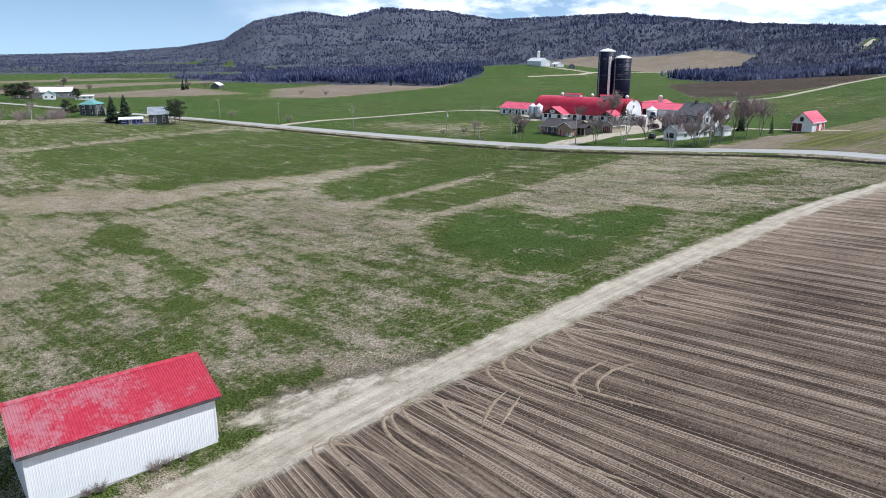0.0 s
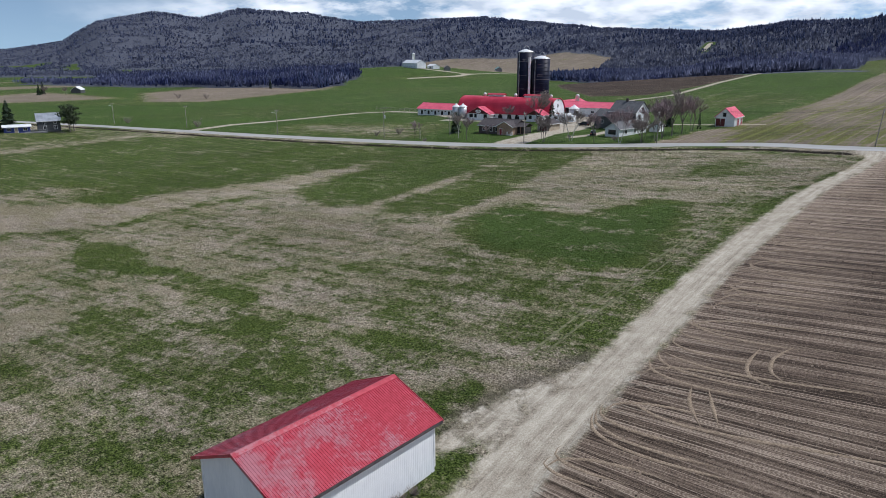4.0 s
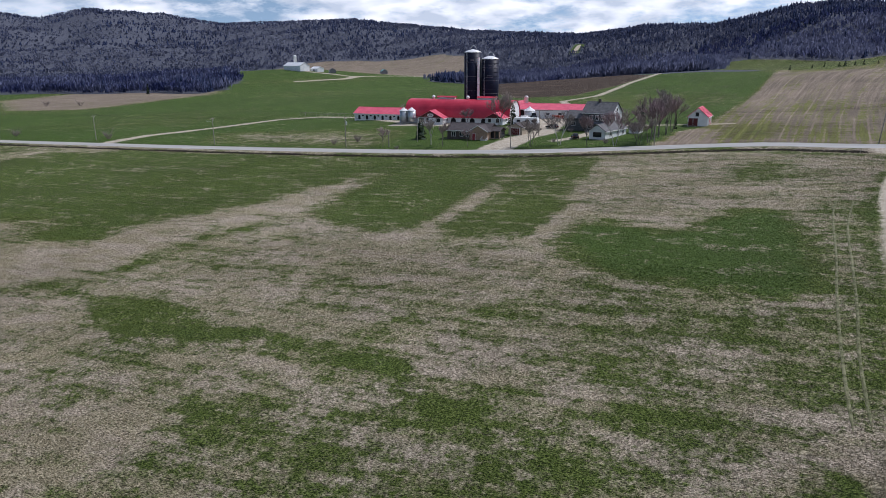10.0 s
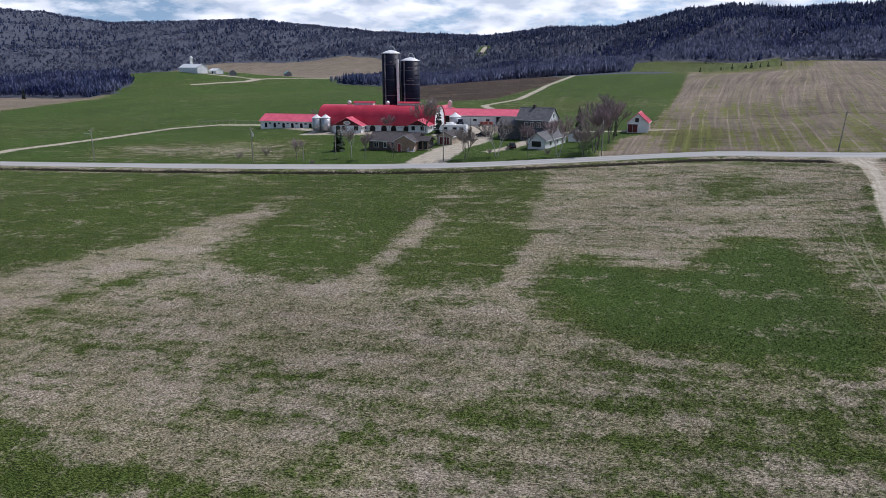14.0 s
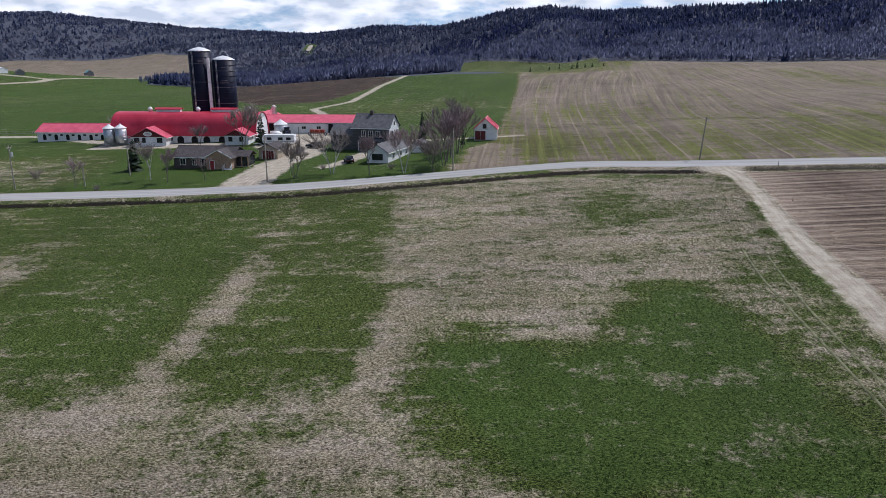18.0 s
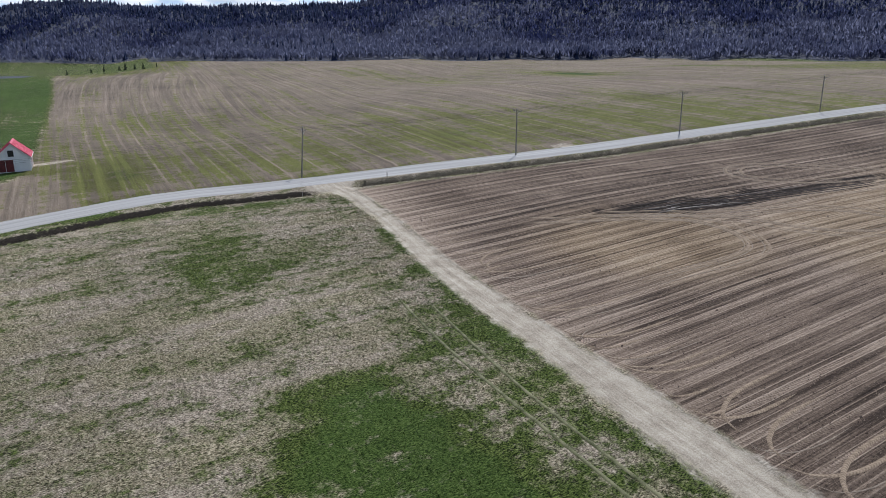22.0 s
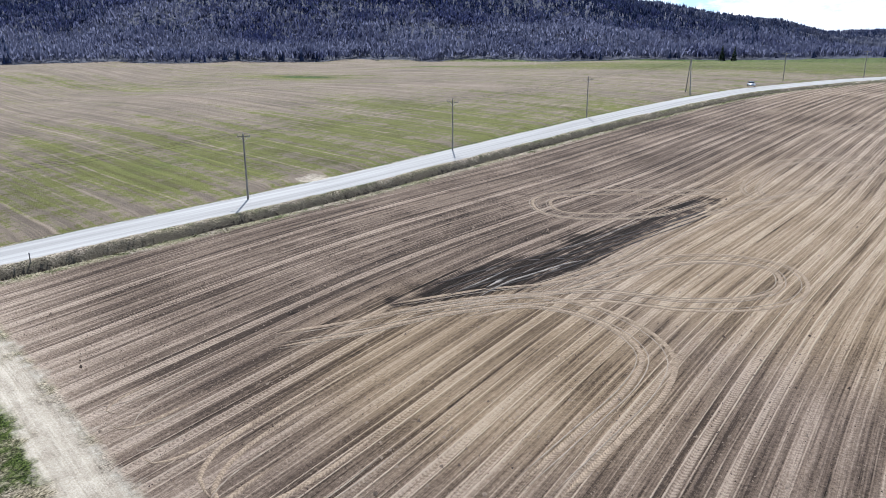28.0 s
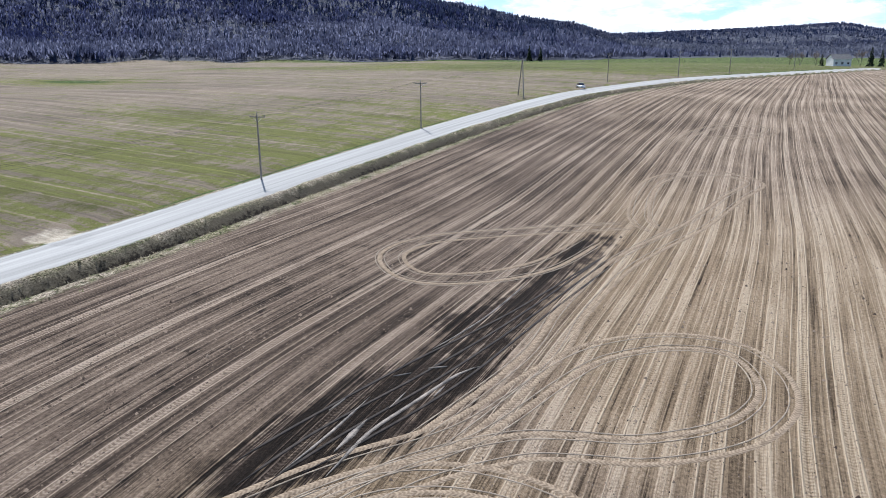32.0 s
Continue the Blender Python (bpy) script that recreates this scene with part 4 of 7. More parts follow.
    # --- the paved road: worn wheel paths, grey and pale
    worn = noisy(0.9, 3, 0.6, pair(attr("road_across"), cross.outputs[1], 0.02))
    tar = calc("MULTIPLY_ADD", worn, 0.7, calc("MULTIPLY", grit, 0.3))
    paving = ramp(tar, (0.35, (0.27, 0.268, 0.258)), (0.5, (0.36, 0.356, 0.345)), (0.65, (0.46, 0.456, 0.442)))
    paved = step(calc("MULTIPLY_ADD", calc("SUBTRACT", mid, 0.5), 1.0, attr("road")), -0.2, 0.2)
    colour = mix(paved, colour, paving)
    link(colour, p.inputs["Base Color"])
    # --- relief
    hill = calc("MULTIPLY", calc("MULTIPLY_ADD", calc("SUBTRACT", fine_rows, 0.5), 1.3, calc("MULTIPLY", drill, 0.5)), sown)
    hill = calc("MULTIPLY_ADD", calc("MULTIPLY", clods, 0.8), sown, hill)
    turf = calc("MULTIPLY", calc("ADD", calc("MULTIPLY", tuft, 1.1), calc("MULTIPLY", fine, 0.5)), calc("SUBTRACT", 1.0, calc("MAXIMUM", calc("MAXIMUM", sown, bare), paved)))
    height = calc("ADD", calc("ADD", hill, turf), calc("MULTIPLY", calc("ADD", calc("MULTIPLY", rut, 0.4), calc("MULTIPLY", grit, 0.25)), bare))
    relief = n("ShaderNodeBump")
    relief.inputs["Strength"].default_value, relief.inputs["Distance"].default_value = 0.9, 0.28
    link(height, relief.inputs["Height"])
    link(relief.outputs[0], p.inputs["Normal"])
    return m


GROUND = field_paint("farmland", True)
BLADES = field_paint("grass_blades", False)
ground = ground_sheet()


def blade_mesh(name, x, y, tall, wide, rng, blades, label):
    """Leaning blades in tufts, joined into one mesh, coloured as the ground under them."""
    k = len(x)
    maps = fields(x, y)
    z = bare_height(x, y, maps["road_across"])
    verts = np.empty((k, blades, 3, 3), np.float32)
    for b in range(blades):
        t, lean = rng.uniform(0, 6.283, k), rng.uniform(0.5, 2.0, k)
        cx, cy = np.cos(t), np.sin(t)
        h = tall * rng.uniform(0.6, 1.0, k)
        ox, oy = rng.normal(0, 1, k) * wide, rng.normal(0, 1, k) * wide
        verts[:, b, 0] = np.stack([x + ox - cy * wide * 0.5, y + oy + cx * wide * 0.5, z - 0.02], -1)
        verts[:, b, 1] = np.stack([x + ox + cy * wide * 0.5, y + oy - cx * wide * 0.5, z - 0.02], -1)
        verts[:, b, 2] = np.stack([x + ox + cx * h * lean, y + oy + cy * h * lean, z + h], -1)
    ob = raw_mesh(name, verts.reshape(-1, 3), np.arange(k * blades * 3), 3, BLADES)
    for key in ("lush", "stubble", "verge", "swath", "cut"):
        a = ob.data.attributes.new(key, "FLOAT", "POINT")
        a.data.foreach_set("value", np.repeat(maps[key], blades * 3).astype(np.float32))
    return tagged(ob, label, "grass", "", "stuff")


def meadow():
    rng = np.random.default_rng(11)
    k = 210000
    x, y = rng.uniform(0, 160, k), 27 + 155 * rng.uniform(0, 1, k) ** 1.35
    x = np.where(rng.uniform(0, 1, k) < 0.35, rng.uniform(5, 75, k), x)
    maps = fields(x, y)
    keep = (maps["gravel"] < -0.3) & (maps["plough"] < -0.2) & (maps["road"] < -1.5) & ~((np.abs(x - 16.4) < 6.6) & (np.abs(y - 50.4) < 4.6))
    x, y = x[keep], y[keep]
    lush = maps["lush"][keep]
    blade_mesh("meadow_grass", x, y, rng.uniform(0.07, 0.17, len(x)) * (1.1 - 0.35 * lush), rng.uniform(0.05, 0.11, len(x)), rng, 4, "tufts of dry and green spring grass")
    # rank dead grass in the roadside ditch
    k = 17000
    i = rng.integers(0, len(ROAD_LINE) - 1, k)
    s = rng.uniform(0, 1, (k, 1))
    p = ROAD_LINE[i] * (1 - s) + ROAD_LINE[i + 1] * s
    d = ROAD_LINE[i + 1] - ROAD_LINE[i]
    d = d / np.hypot(d[:, 0], d[:, 1])[:, None]
    off = ditch_off(p[:, 1]) - 0.6 + rng.normal(0, 1.4, k)
    x, y = p[:, 0] + d[:, 1] * off, p[:, 1] - d[:, 0] * off
    keep = (np.abs(y - 25.5) > 4.5) & (off < -3.8) & (off > -10.5) & (y > -330) & ((y < 24) | (off < -8.6))
    blade_mesh("ditch_grass", x[keep], y[keep], rng.uniform(0.07, 0.24, int(keep.sum())), rng.uniform(0.12, 0.26, int(keep.sum())), rng, 3, "rank dead grass along the roadside ditch")


meadow()

# ---- buildings ----
def on_wall(c, face):
    """A pose for something built in its own x-z plane and facing its own -y, set on a wall that faces the given way."""
    return pose(*c, 0, 0, {"-y": 0, "+x": 90, "+y": 180, "-x": -90}[face])


def window(parent, c, w, h, face, frame_mat=None, bars=1, sill=True):
    m = on_wall(c, face)
    f = 0.09
    boxes = [(-w / 2 - f, w / 2 + f, -0.07, 0.03, h, h + f), (-w / 2 - f, w / 2 + f, -0.10 if sill else -0.07, 0.03, -f, 0), (-w / 2 - f, -w / 2, -0.07, 0.03, 0, h), (w / 2, w / 2 + f, -0.07, 0.03, 0, h)]
    for i in range(bars):
        x = -w / 2 + w * (i + 1) / (bars + 1)
        boxes.append((x - 0.03, x + 0.03, -0.06, 0.0, 0, h))
    bm = bmesh.new()
    for b in boxes:
        box(bm, *b)
    ob = part("window", bm, frame_mat or WHITE_TRIM, parent, at=m)
    bm = bmesh.new()
    box(bm, -w / 2, w / 2, -0.035, 0.01, 0, h)
    part("pane", bm, WINDOW_GLASS, ob, "dark reflecting pane")
    return ob


def door(parent, c, w, h, face, mat, panels=2, label=""):
    m = on_wall(c, face)
    bm = bmesh.new()
    box(bm, -w / 2, w / 2, -0.06, 0.02, 0, h)
    ob = part("door", bm, mat, parent, label, at=m)
    bm = bmesh.new()
    for b in ((-w / 2 - 0.1, -w / 2, -0.09, 0.02, 0, h + 0.1), (w / 2, w / 2 + 0.1, -0.09, 0.02, 0, h + 0.1), (-w / 2, w / 2, -0.09, 0.02, h, h + 0.1)):
        box(bm, *b)
    for i in range(panels - 1):
        x = -w / 2 + w * (i + 1) / panels
        box(bm, x - 0.03, x + 0.03, -0.085, -0.05, 0.05, h - 0.05)
    part("door_frame", bm, WHITE_TRIM if mat is not DARK_HOLE else GREY_BOARD, ob)
    return ob


def arch_opening(parent, c, w, h, face):
    """A dark round-topped opening with a raised rim."""
    m = on_wall(c, face)
    o = [(-w / 2, 0), (w / 2, 0)] + [(w / 2 * math.cos(a), h - w / 2 + w / 2 * math.sin(a)) for a in (i * math.pi / 8 for i in range(9))]
    bm = bmesh.new()
    prism(bm, o, -0.05, 0.02)
    return part("doorway", bm, DARK_HOLE, parent, "dark arched doorway", at=m)


def roof_slabs(ob, length, width, wall_h, rise, over, mat, thick=0.13, seams=0.0):
    """Two sloping slabs, a ridge cap, and raised seams down the slope."""
    w, l = width / 2, length / 2
    k = rise / w
    run = w + over
    slope = math.hypot(run, run * k)
    for side in (-1, 1):
        bm = bmesh.new()
        prism(bm, [(0, wall_h + rise), (side * run, wall_h - over * k), (side * run, wall_h - over * k + thick), (0, wall_h + rise + thick)], -l - over, l + over, "x")
        if seams:
            q = int((2 * l + 2 * over) / seams)
            for i in range(q + 1):
                x = -l - over + (2 * l + 2 * over) * i / q
                x0, x1 = max(x - 0.03, -l - over), min(x + 0.03, l + over)
                prism(bm, [(0, wall_h + rise + thick), (side * run, wall_h - over * k + thick), (side * run, wall_h - over * k + thick + 0.05), (0, wall_h + rise + thick + 0.05)], x0, x1, "x")
        part("roof", bm, mat, ob)
    bm = bmesh.new()
    z = wall_h + rise + thick
    prism(bm, [(-0.22, z - 0.22 * k + 0.02), (0, z + 0.03), (0.22, z - 0.22 * k + 0.02), (0.22, z - 0.22 * k + 0.06), (0, z + 0.08), (-0.22, z - 0.22 * k + 0.06)], -l - over - 0.02, l + over + 0.02, "x")
    part("ridge_cap", bm, mat, ob)
    for side in (-1, 1):
        y0, y1 = sorted((side * (run - 0.02), side * (run + 0.06)))
        bits("fascia", WHITE_TRIM, ob, [(-l - over, l + over, y0, y1, wall_h - over * k - 0.10, wall_h - over * k + thick * 0.6)])
    return slope


def gable_body(ob, length, width, wall_h, rise, mat, sink=0.9, centre=(0, 0), name="wall"):
    w, l = width / 2, length / 2
    bm = bmesh.new()
    prism(bm, [(centre[1] - w, -sink), (centre[1] + w, -sink), (centre[1] + w, wall_h), (centre[1], wall_h + rise), (centre[1] - w, wall_h)], centre[0] - l, centre[0] + l, "x")
    return part(name, bm, mat, ob)


def gable_house(name, x, y, turn, length, width, wall_h, rise, wall_mat, roof_mat, label, category, over=0.4, seams=0.0, group="", z=None):
    ob = thing(name, x, y, z_at(x, y) if z is None else z, turn, label, category, group)
    gable_body(ob, length, width, wall_h, rise, wall_mat)
    roof_slabs(ob, length, width, wall_h, rise, over, roof_mat, seams=seams)
    return ob


YARD = 88.0


def long_stable():
    ob = gable_house("long_stable", 248.8, 187.2, 88, 29, 9, 2.4, 2.1, WHITE_WALL, PINK_ROOF, "long low white stable with a sun-faded red metal roof", "stable", 0.4, 0.9)
    for i in range(8):
        x = -13.0 + 3.6 * i
        arch_opening(ob, (x, 4.52, 0), 1.0, 1.7, "+y")
        if i < 7:
            window(ob, (x + 1.85, 4.52, 1.25), 0.9, 0.5, "+y", bars=0, sill=False)


def dairy_barn():
    """A long barn under a bowed roof."""
    L, W, H, R = 41.4, 11.6, 2.3, 5.9
    ob = thing("dairy_barn", 235.0, 151.0, 2.15, YARD, "long white dairy barn with a bowed red roof", "barn")
    prof = []
    for i in range(13):
        a = i / 12
        # a pointed bow: steep at the eaves, rounding to the ridge
        prof.append((W / 2 * math.cos(a * math.pi / 2) ** 0.82 + 0.35 * (1 - a), H - 0.25 + (R + 0.25) * math.sin(a * math.pi / 2) ** 0.92))
    left = [(-x, z) for x, z in prof]
    bm = bmesh.new()
    prism(bm, [(-W / 2, -0.9), (W / 2, -0.9), (W / 2, H)] + [(x * 0.965, z - 0.12) for x, z in prof[1:]] + [(x * 0.965, z - 0.12) for x, z in left[-2:0:-1]] + [(-W / 2, H)], -L / 2 + 0.3, L / 2 - 0.3, "x")
    part("wall", bm, WHITE_WALL, ob)
    for row in (prof, left):
        bm = bmesh.new()
        n0 = [[bm.verts.new((x0, y, z)) for y, z in row] for x0 in (-L / 2, L / 2)]
        n1 = [[bm.verts.new((x0, y * 1.012, z + 0.12)) for y, z in row] for x0 in (-L / 2, L / 2)]
        for i in range(len(row) - 1):
            bm.faces.new((n0[0][i], n0[0][i + 1], n0[1][i + 1], n0[1][i]))
            bm.faces.new((n1[0][i], n1[1][i], n1[1][i + 1], n1[0][i + 1]))
            for k in (0, 1):
                bm.faces.new((n0[k][i], n1[k][i], n1[k][i + 1], n0[k][i + 1]))
        bm.faces.new((n0[0][0], n0[1][0], n1[1][0], n1[0][0]))
        part("roof", bm, RED_ROOF, ob, smooth_faces=False)
    top = H + R
    # ridge ventilators: long louvred boxes and small turned ones
    for x in (6.0, -10.0):
        bm = bmesh.new()
        box(bm, x - 3.4, x + 3.4, -0.75, 0.75, top - 0.5, top + 0.75)
        box(bm, x - 3.45, x + 3.45, -0.79, 0.79, top + 0.05, top + 0.12)
        box(bm, x - 3.45, x + 3.45, -0.79, 0.79, top + 0.35, top + 0.42)
        v = part("ventilator", bm, WHITE_WALL, ob, "white louvred ridge ventilator")
        bm = bmesh.new()
        prism(bm, [(-1.15, top + 0.72), (0, top + 1.15), (1.15, top + 0.72), (1.15, top + 0.82), (0, top + 1.27), (-1.15, top + 0.82)], x - 3.8, x + 3.8, "x")
        part("ventilator_roof", bm, RED_ROOF, v)
    for x in (11.5, -2.4, -17.5):
        bm = bmesh.new()
        lathe(bm, [(0.55, top - 0.4), (0.5, top + 0.55), (0.75, top + 0.65), (0.62, top + 1.0), (0.35, top + 1.35), (0.05, top + 1.5)], 10, (x, 0))
        part("cupola", bm, SILO_CAP, ob, "small white turned roof vent", True)
    for x in (-3.0, -6.4, -10.8, -13.8, 1.0):
        arch_opening(ob, (x, W / 2 + 0.02, 0), 1.9, 2.0, "+y")
    # gable end towards the yard
    door(ob, (-L / 2 + 0.28, 0, 0), 3.0, 2.9, "-x", BARN_RED, 2)
    for y in (-3.2, 3.2):
        window(ob, (-L / 2 + 0.28, y, 1.1), 0.9, 0.9, "-x")
    window(ob, (-L / 2 + 0.28, 0, 5.0), 1.0, 1.1, "-x")
    window(ob, (-L / 2 + 0.28, 0, 7.3), 0.8, 0.7, "-x")
    return ob


def cross_porch(x, y, length, width, label, sign):
    """A low annex whose red gable faces the road."""
    z = z_at(x, y)
    ob = thing("barn_annex", x, y, z, YARD - 90, label, "annex")
    H, R = 2.35, width * 0.25
    w, l = width / 2, length / 2
    bm = bmesh.new()
    prism(bm, [(-w, -0.9), (w, -0.9), (w, H), (-w, H)], -l, l, "x")
    part("wall", bm, WHITE_WALL, ob)
    bm = bmesh.new()
    prism(bm, [(-w, H), (w, H), (0, H + R)], -l + 0.02, l, "x")
    g = part("gable", bm, BARN_RED, ob, "dark red boarded gable")
    roof_slabs(ob, length, width, H, R, 0.5, PINK_ROOF, seams=0.8)
    if sign:
        bm = bmesh.new()
        prism(bm, [(1.25 * math.cos(a), H + 0.85 + 0.62 * math.sin(a)) for a in (i * math.pi / 10 for i in range(20))], -l - 0.06, -l + 0.02, "x")
        s = part("sign", bm, WHITE_TRIM, ob, "oval sign with illegible dark lettering bars")
        bm = bmesh.new()
        for zz, ww in ((H + 1.08, 0.55), (H + 0.84, 0.85), (H + 0.58, 0.5)):
            box(bm, -l - 0.09, -l - 0.055, -ww, ww, zz - 0.06, zz + 0.06)
        part("lettering", bm, BARN_RED, s)
        door(ob, (-l - 0.02, -0.4, 0), 1.0, 2.05, "-x", WHITE_TRIM, 1)
        for yy in (3.2, -3.2, 1.2):
            window(ob, (-l - 0.02, yy, 0.9), 1.3 if abs(yy) > 2 else 0.8, 1.2, "-x", WINDOW_GLASS, 1)
    else:
        for yy in (1.6, -1.4):
            window(ob, (-l - 0.02, yy, 0.9), 0.9, 1.1, "-x", WINDOW_GLASS, 1)
    window(ob, (0.2, -w - 0.02, 1.0), 1.2, 1.0, "-y")
    return ob


def tower_silo(x, y, rim, label):
    z = z_at(x, y) - 0.3
    H, r = rim - z, 3.3
    ob = thing("tower_silo", x, y, z, 0, label, "silo", "tower silos behind the barn")
    n = 14
    bm = bmesh.new()
    lathe(bm, [(r, -0.5), (r, H)], 40)
    part("body", bm, DARK_BLUE, ob, "", True)
    for i in range(n + 1):
        bm = bmesh.new()
        zz = H * i / n
        lathe(bm, [(r + 0.005, zz - 0.05), (r + 0.06, zz - 0.04), (r + 0.06, zz + 0.04), (r + 0.005, zz + 0.05)], 40)
        part("band", bm, DARK_BLUE if i % 3 else GREY_BOARD, ob)
    bm = bmesh.new()
    lathe(bm, [(r + 0.06, H - 0.05), (r + 0.06, H + 0.06), (r * 0.82, H + 0.45), (r * 0.45, H + 0.95), (0.35, H + 1.2), (0.05, H + 1.28)], 40)
    cap = part("cap", bm, SILO_CAP, ob, "white domed metal cap", True)
    # filler pipe bent over the top
    bm = bmesh.new()
    pts = [Vector((0.1 + 1.5 * math.sin(a), -1.6 * math.sin(a) * 0.5, H + 1.5 + 1.5 * math.sin(2 * a) * 0.6 + 0.75 * math.sin(a))) for a in (i * math.pi / 2 / 8 for i in range(9))]
    pts = [Vector((0.0, 0.9 - 2.6 * s, H + 0.6 + 2.0 * math.sin(math.pi * (0.15 + 0.8 * s)))) for s in (i / 9 for i in range(10))]
    for a, b in zip(pts, pts[1:]):
        tube(bm, a, b, 0.11, 0.11, 8)
    part("filler_pipe", bm, ZINC, ob, "bent galvanised filler pipe", True)
    bm = bmesh.new()
    for a in (2.75, 2.85):
        tube(bm, ((r + 0.25) * math.cos(a), (r + 0.25) * math.sin(a), 0), ((r + 0.25) * math.cos(a), (r + 0.25) * math.sin(a), H), 0.04, 0.04, 6)
    for i in range(int(H / 0.6)):
        tube(bm, ((r + 0.25) * math.cos(2.75), (r + 0.25) * math.sin(2.75), 0.6 * i), ((r + 0.25) * math.cos(2.85), (r + 0.25) * math.sin(2.85), 0.6 * i), 0.025, 0.025, 4)
    part("ladder", bm, ZINC, ob)
    # maker's badge, as plain bars
    bm = bmesh.new()
    for zz, w0 in ((H - 2.6, 0.09), (H - 2.8, 0.13), (H - 3.0, 0.07)) if rim > 26 else ((H - 2.2, 0.12), (H - 6.0, 0.15), (H - 6.6, 0.2)):
        for i in range(6):
            a = 3.45 + w0 * (i - 3) / 1.5
            b = a + w0 / 2.6
            q = [(rr * math.cos(t), rr * math.sin(t)) for t in (a, b) for rr in (r + 0.01, r + 0.03)]
            o = [bm.verts.new((q[k][0], q[k][1], zz + dz)) for dz in (-0.12, 0.12) for k in (0, 2, 3, 1)]
            for f in ((0, 1, 2, 3), (7, 6, 5, 4), (0, 4, 5, 1), (1, 5, 6, 2), (2, 6, 7, 3), (3, 7, 4, 0)):
                bm.faces.new([o[j] for j in f])
    tagged(part("badge", bm, GREY_BOARD, ob, "pale illegible lettering bars"), kind="stuff")
    return ob


def unloader_chute():
    x, y = 245.9, 148.4
    z = z_at(x, y)
    ob = thing("unloader_chute", x, y, z, 0, "pale upright metal chute between two dark silos", "chute")
    bm = bmesh.new()
    prism(bm, [(0.5 * math.cos(a), 0.5 * math.sin(a)) for a in (i * math.pi / 6 for i in range(12))], 0, 22.6)
    bmesh.ops.rotate(bm, verts=bm.verts, cent=(0, 0, 0), matrix=Matrix.Rotation(radians(90), 3, "X"))
    part("pipe", bm, SILO_CAP, ob)
    for i in range(8):
        bm = bmesh.new()
        lathe(bm, [(0.5, 1.4 + 2.8 * i), (0.56, 1.42 + 2.8 * i), (0.56, 1.55 + 2.8 * i), (0.5, 1.57 + 2.8 * i)], 12)
        part("flange", bm, ZINC, ob)


def feed_bin(x, y, r, leg, body, name="feed_bin", group="feed bins by the barn"):
    z = z_at(x, y)
    ob = thing(name, x, y, z, 0, "galvanised round feed bin with cone roof on legs" if leg > 0.5 else "grey round grain bin with pale cone roof", "feed bin", group)
    bm = bmesh.new()
    lathe(bm, [(0.3, leg * 0.35), (r, leg), (r, leg + body)] if leg > 0.5 else [(r, -0.4), (r, body)], 22)
    part("body", bm, ZINC, ob, "", True)
    k = leg + body if leg > 0.5 else body
    for i in range(1, 5):
        bm = bmesh.new()
        zz = (leg if leg > 0.5 else 0) + body * i / 5
        lathe(bm, [(r, zz - 0.03), (r + 0.03, zz), (r, zz + 0.03)], 22)
        part("rib", bm, ZINC, ob)
    bm = bmesh.new()
    lathe(bm, [(r + 0.12, k - 0.05), (r + 0.12, k + 0.03), (0.3, k + r * 0.62), (0.3, k + r * 0.62 + 0.18), (0.05, k + r * 0.62 + 0.24)], 22)
    part("cone_roof", bm, SILO_CAP, ob, "pale cone roof")
    if leg > 0.5:
        for i in range(4):
            a = math.pi / 4 + i * math.pi / 2
            bm = bmesh.new()
            tube(bm, (r * 0.95 * math.cos(a), r * 0.95 * math.sin(a), -0.3), (r * 0.95 * math.cos(a), r * 0.95 * math.sin(a), leg + 0.4), 0.07, 0.07, 6)
            part("leg", bm, ZINC, ob)
    return ob


def machine_shed():
    ob = gable_house("machine_shed", 249.0, 118.5, YARD, 31, 10, 3.2, 1.7, WHITE_WALL, PINK_ROOF, "long machine shed with faded red roof and open bays", "shed", 0.5, 0.9)
    bm = bmesh.new()
    box(bm, -15.5, 15.5, 5.02, 5.10, 2.75, 3.15)
    part("lintel", bm, BARN_RED, ob, "dark red board over the bays")
    for x, w in ((11.0, 7.4), (-8.2, 5.6)):
        bm = bmesh.new()
        box(bm, x - w / 2, x + w / 2, 4.9, 5.06, 0, 2.75)
        part("open_bay", bm, DARK_HOLE, ob, "deep open bay in shadow")
        for q in (-1, 1):
            bm = bmesh.new()
            box(bm, x + q * w / 2 - 0.12, x + q * w / 2 + 0.12, 5.0, 5.16, 0, 2.8)
            part("post", bm, GREY_BOARD, ob)
    for x in (2.0, -2.5):
        window(ob, (x, 5.02, 1.2), 1.2, 0.8, "+y")


def back_barn():
    ob = gable_house("hay_barn", 264.0, 138.0, YARD - 90, 18, 11, 2.8, 2.3, WHITE_WALL, PINK_ROOF, "broad hay barn with faded red roof behind the silos", "barn", 0.4, 1.0)
    door(ob, (-9.02, 0, 0), 4.0, 3.2, "-x", BARN_RED, 2)
    bm = bmesh.new()
    lathe(bm, [(0.8, 3.4), (0.8, 7.0), (0.95, 7.05), (0.3, 7.7), (0.05, 7.75)], 14, (-4.5, -5.0))
    part("vent_stack", bm, SILO_CAP, ob, "white round vent stack", True)


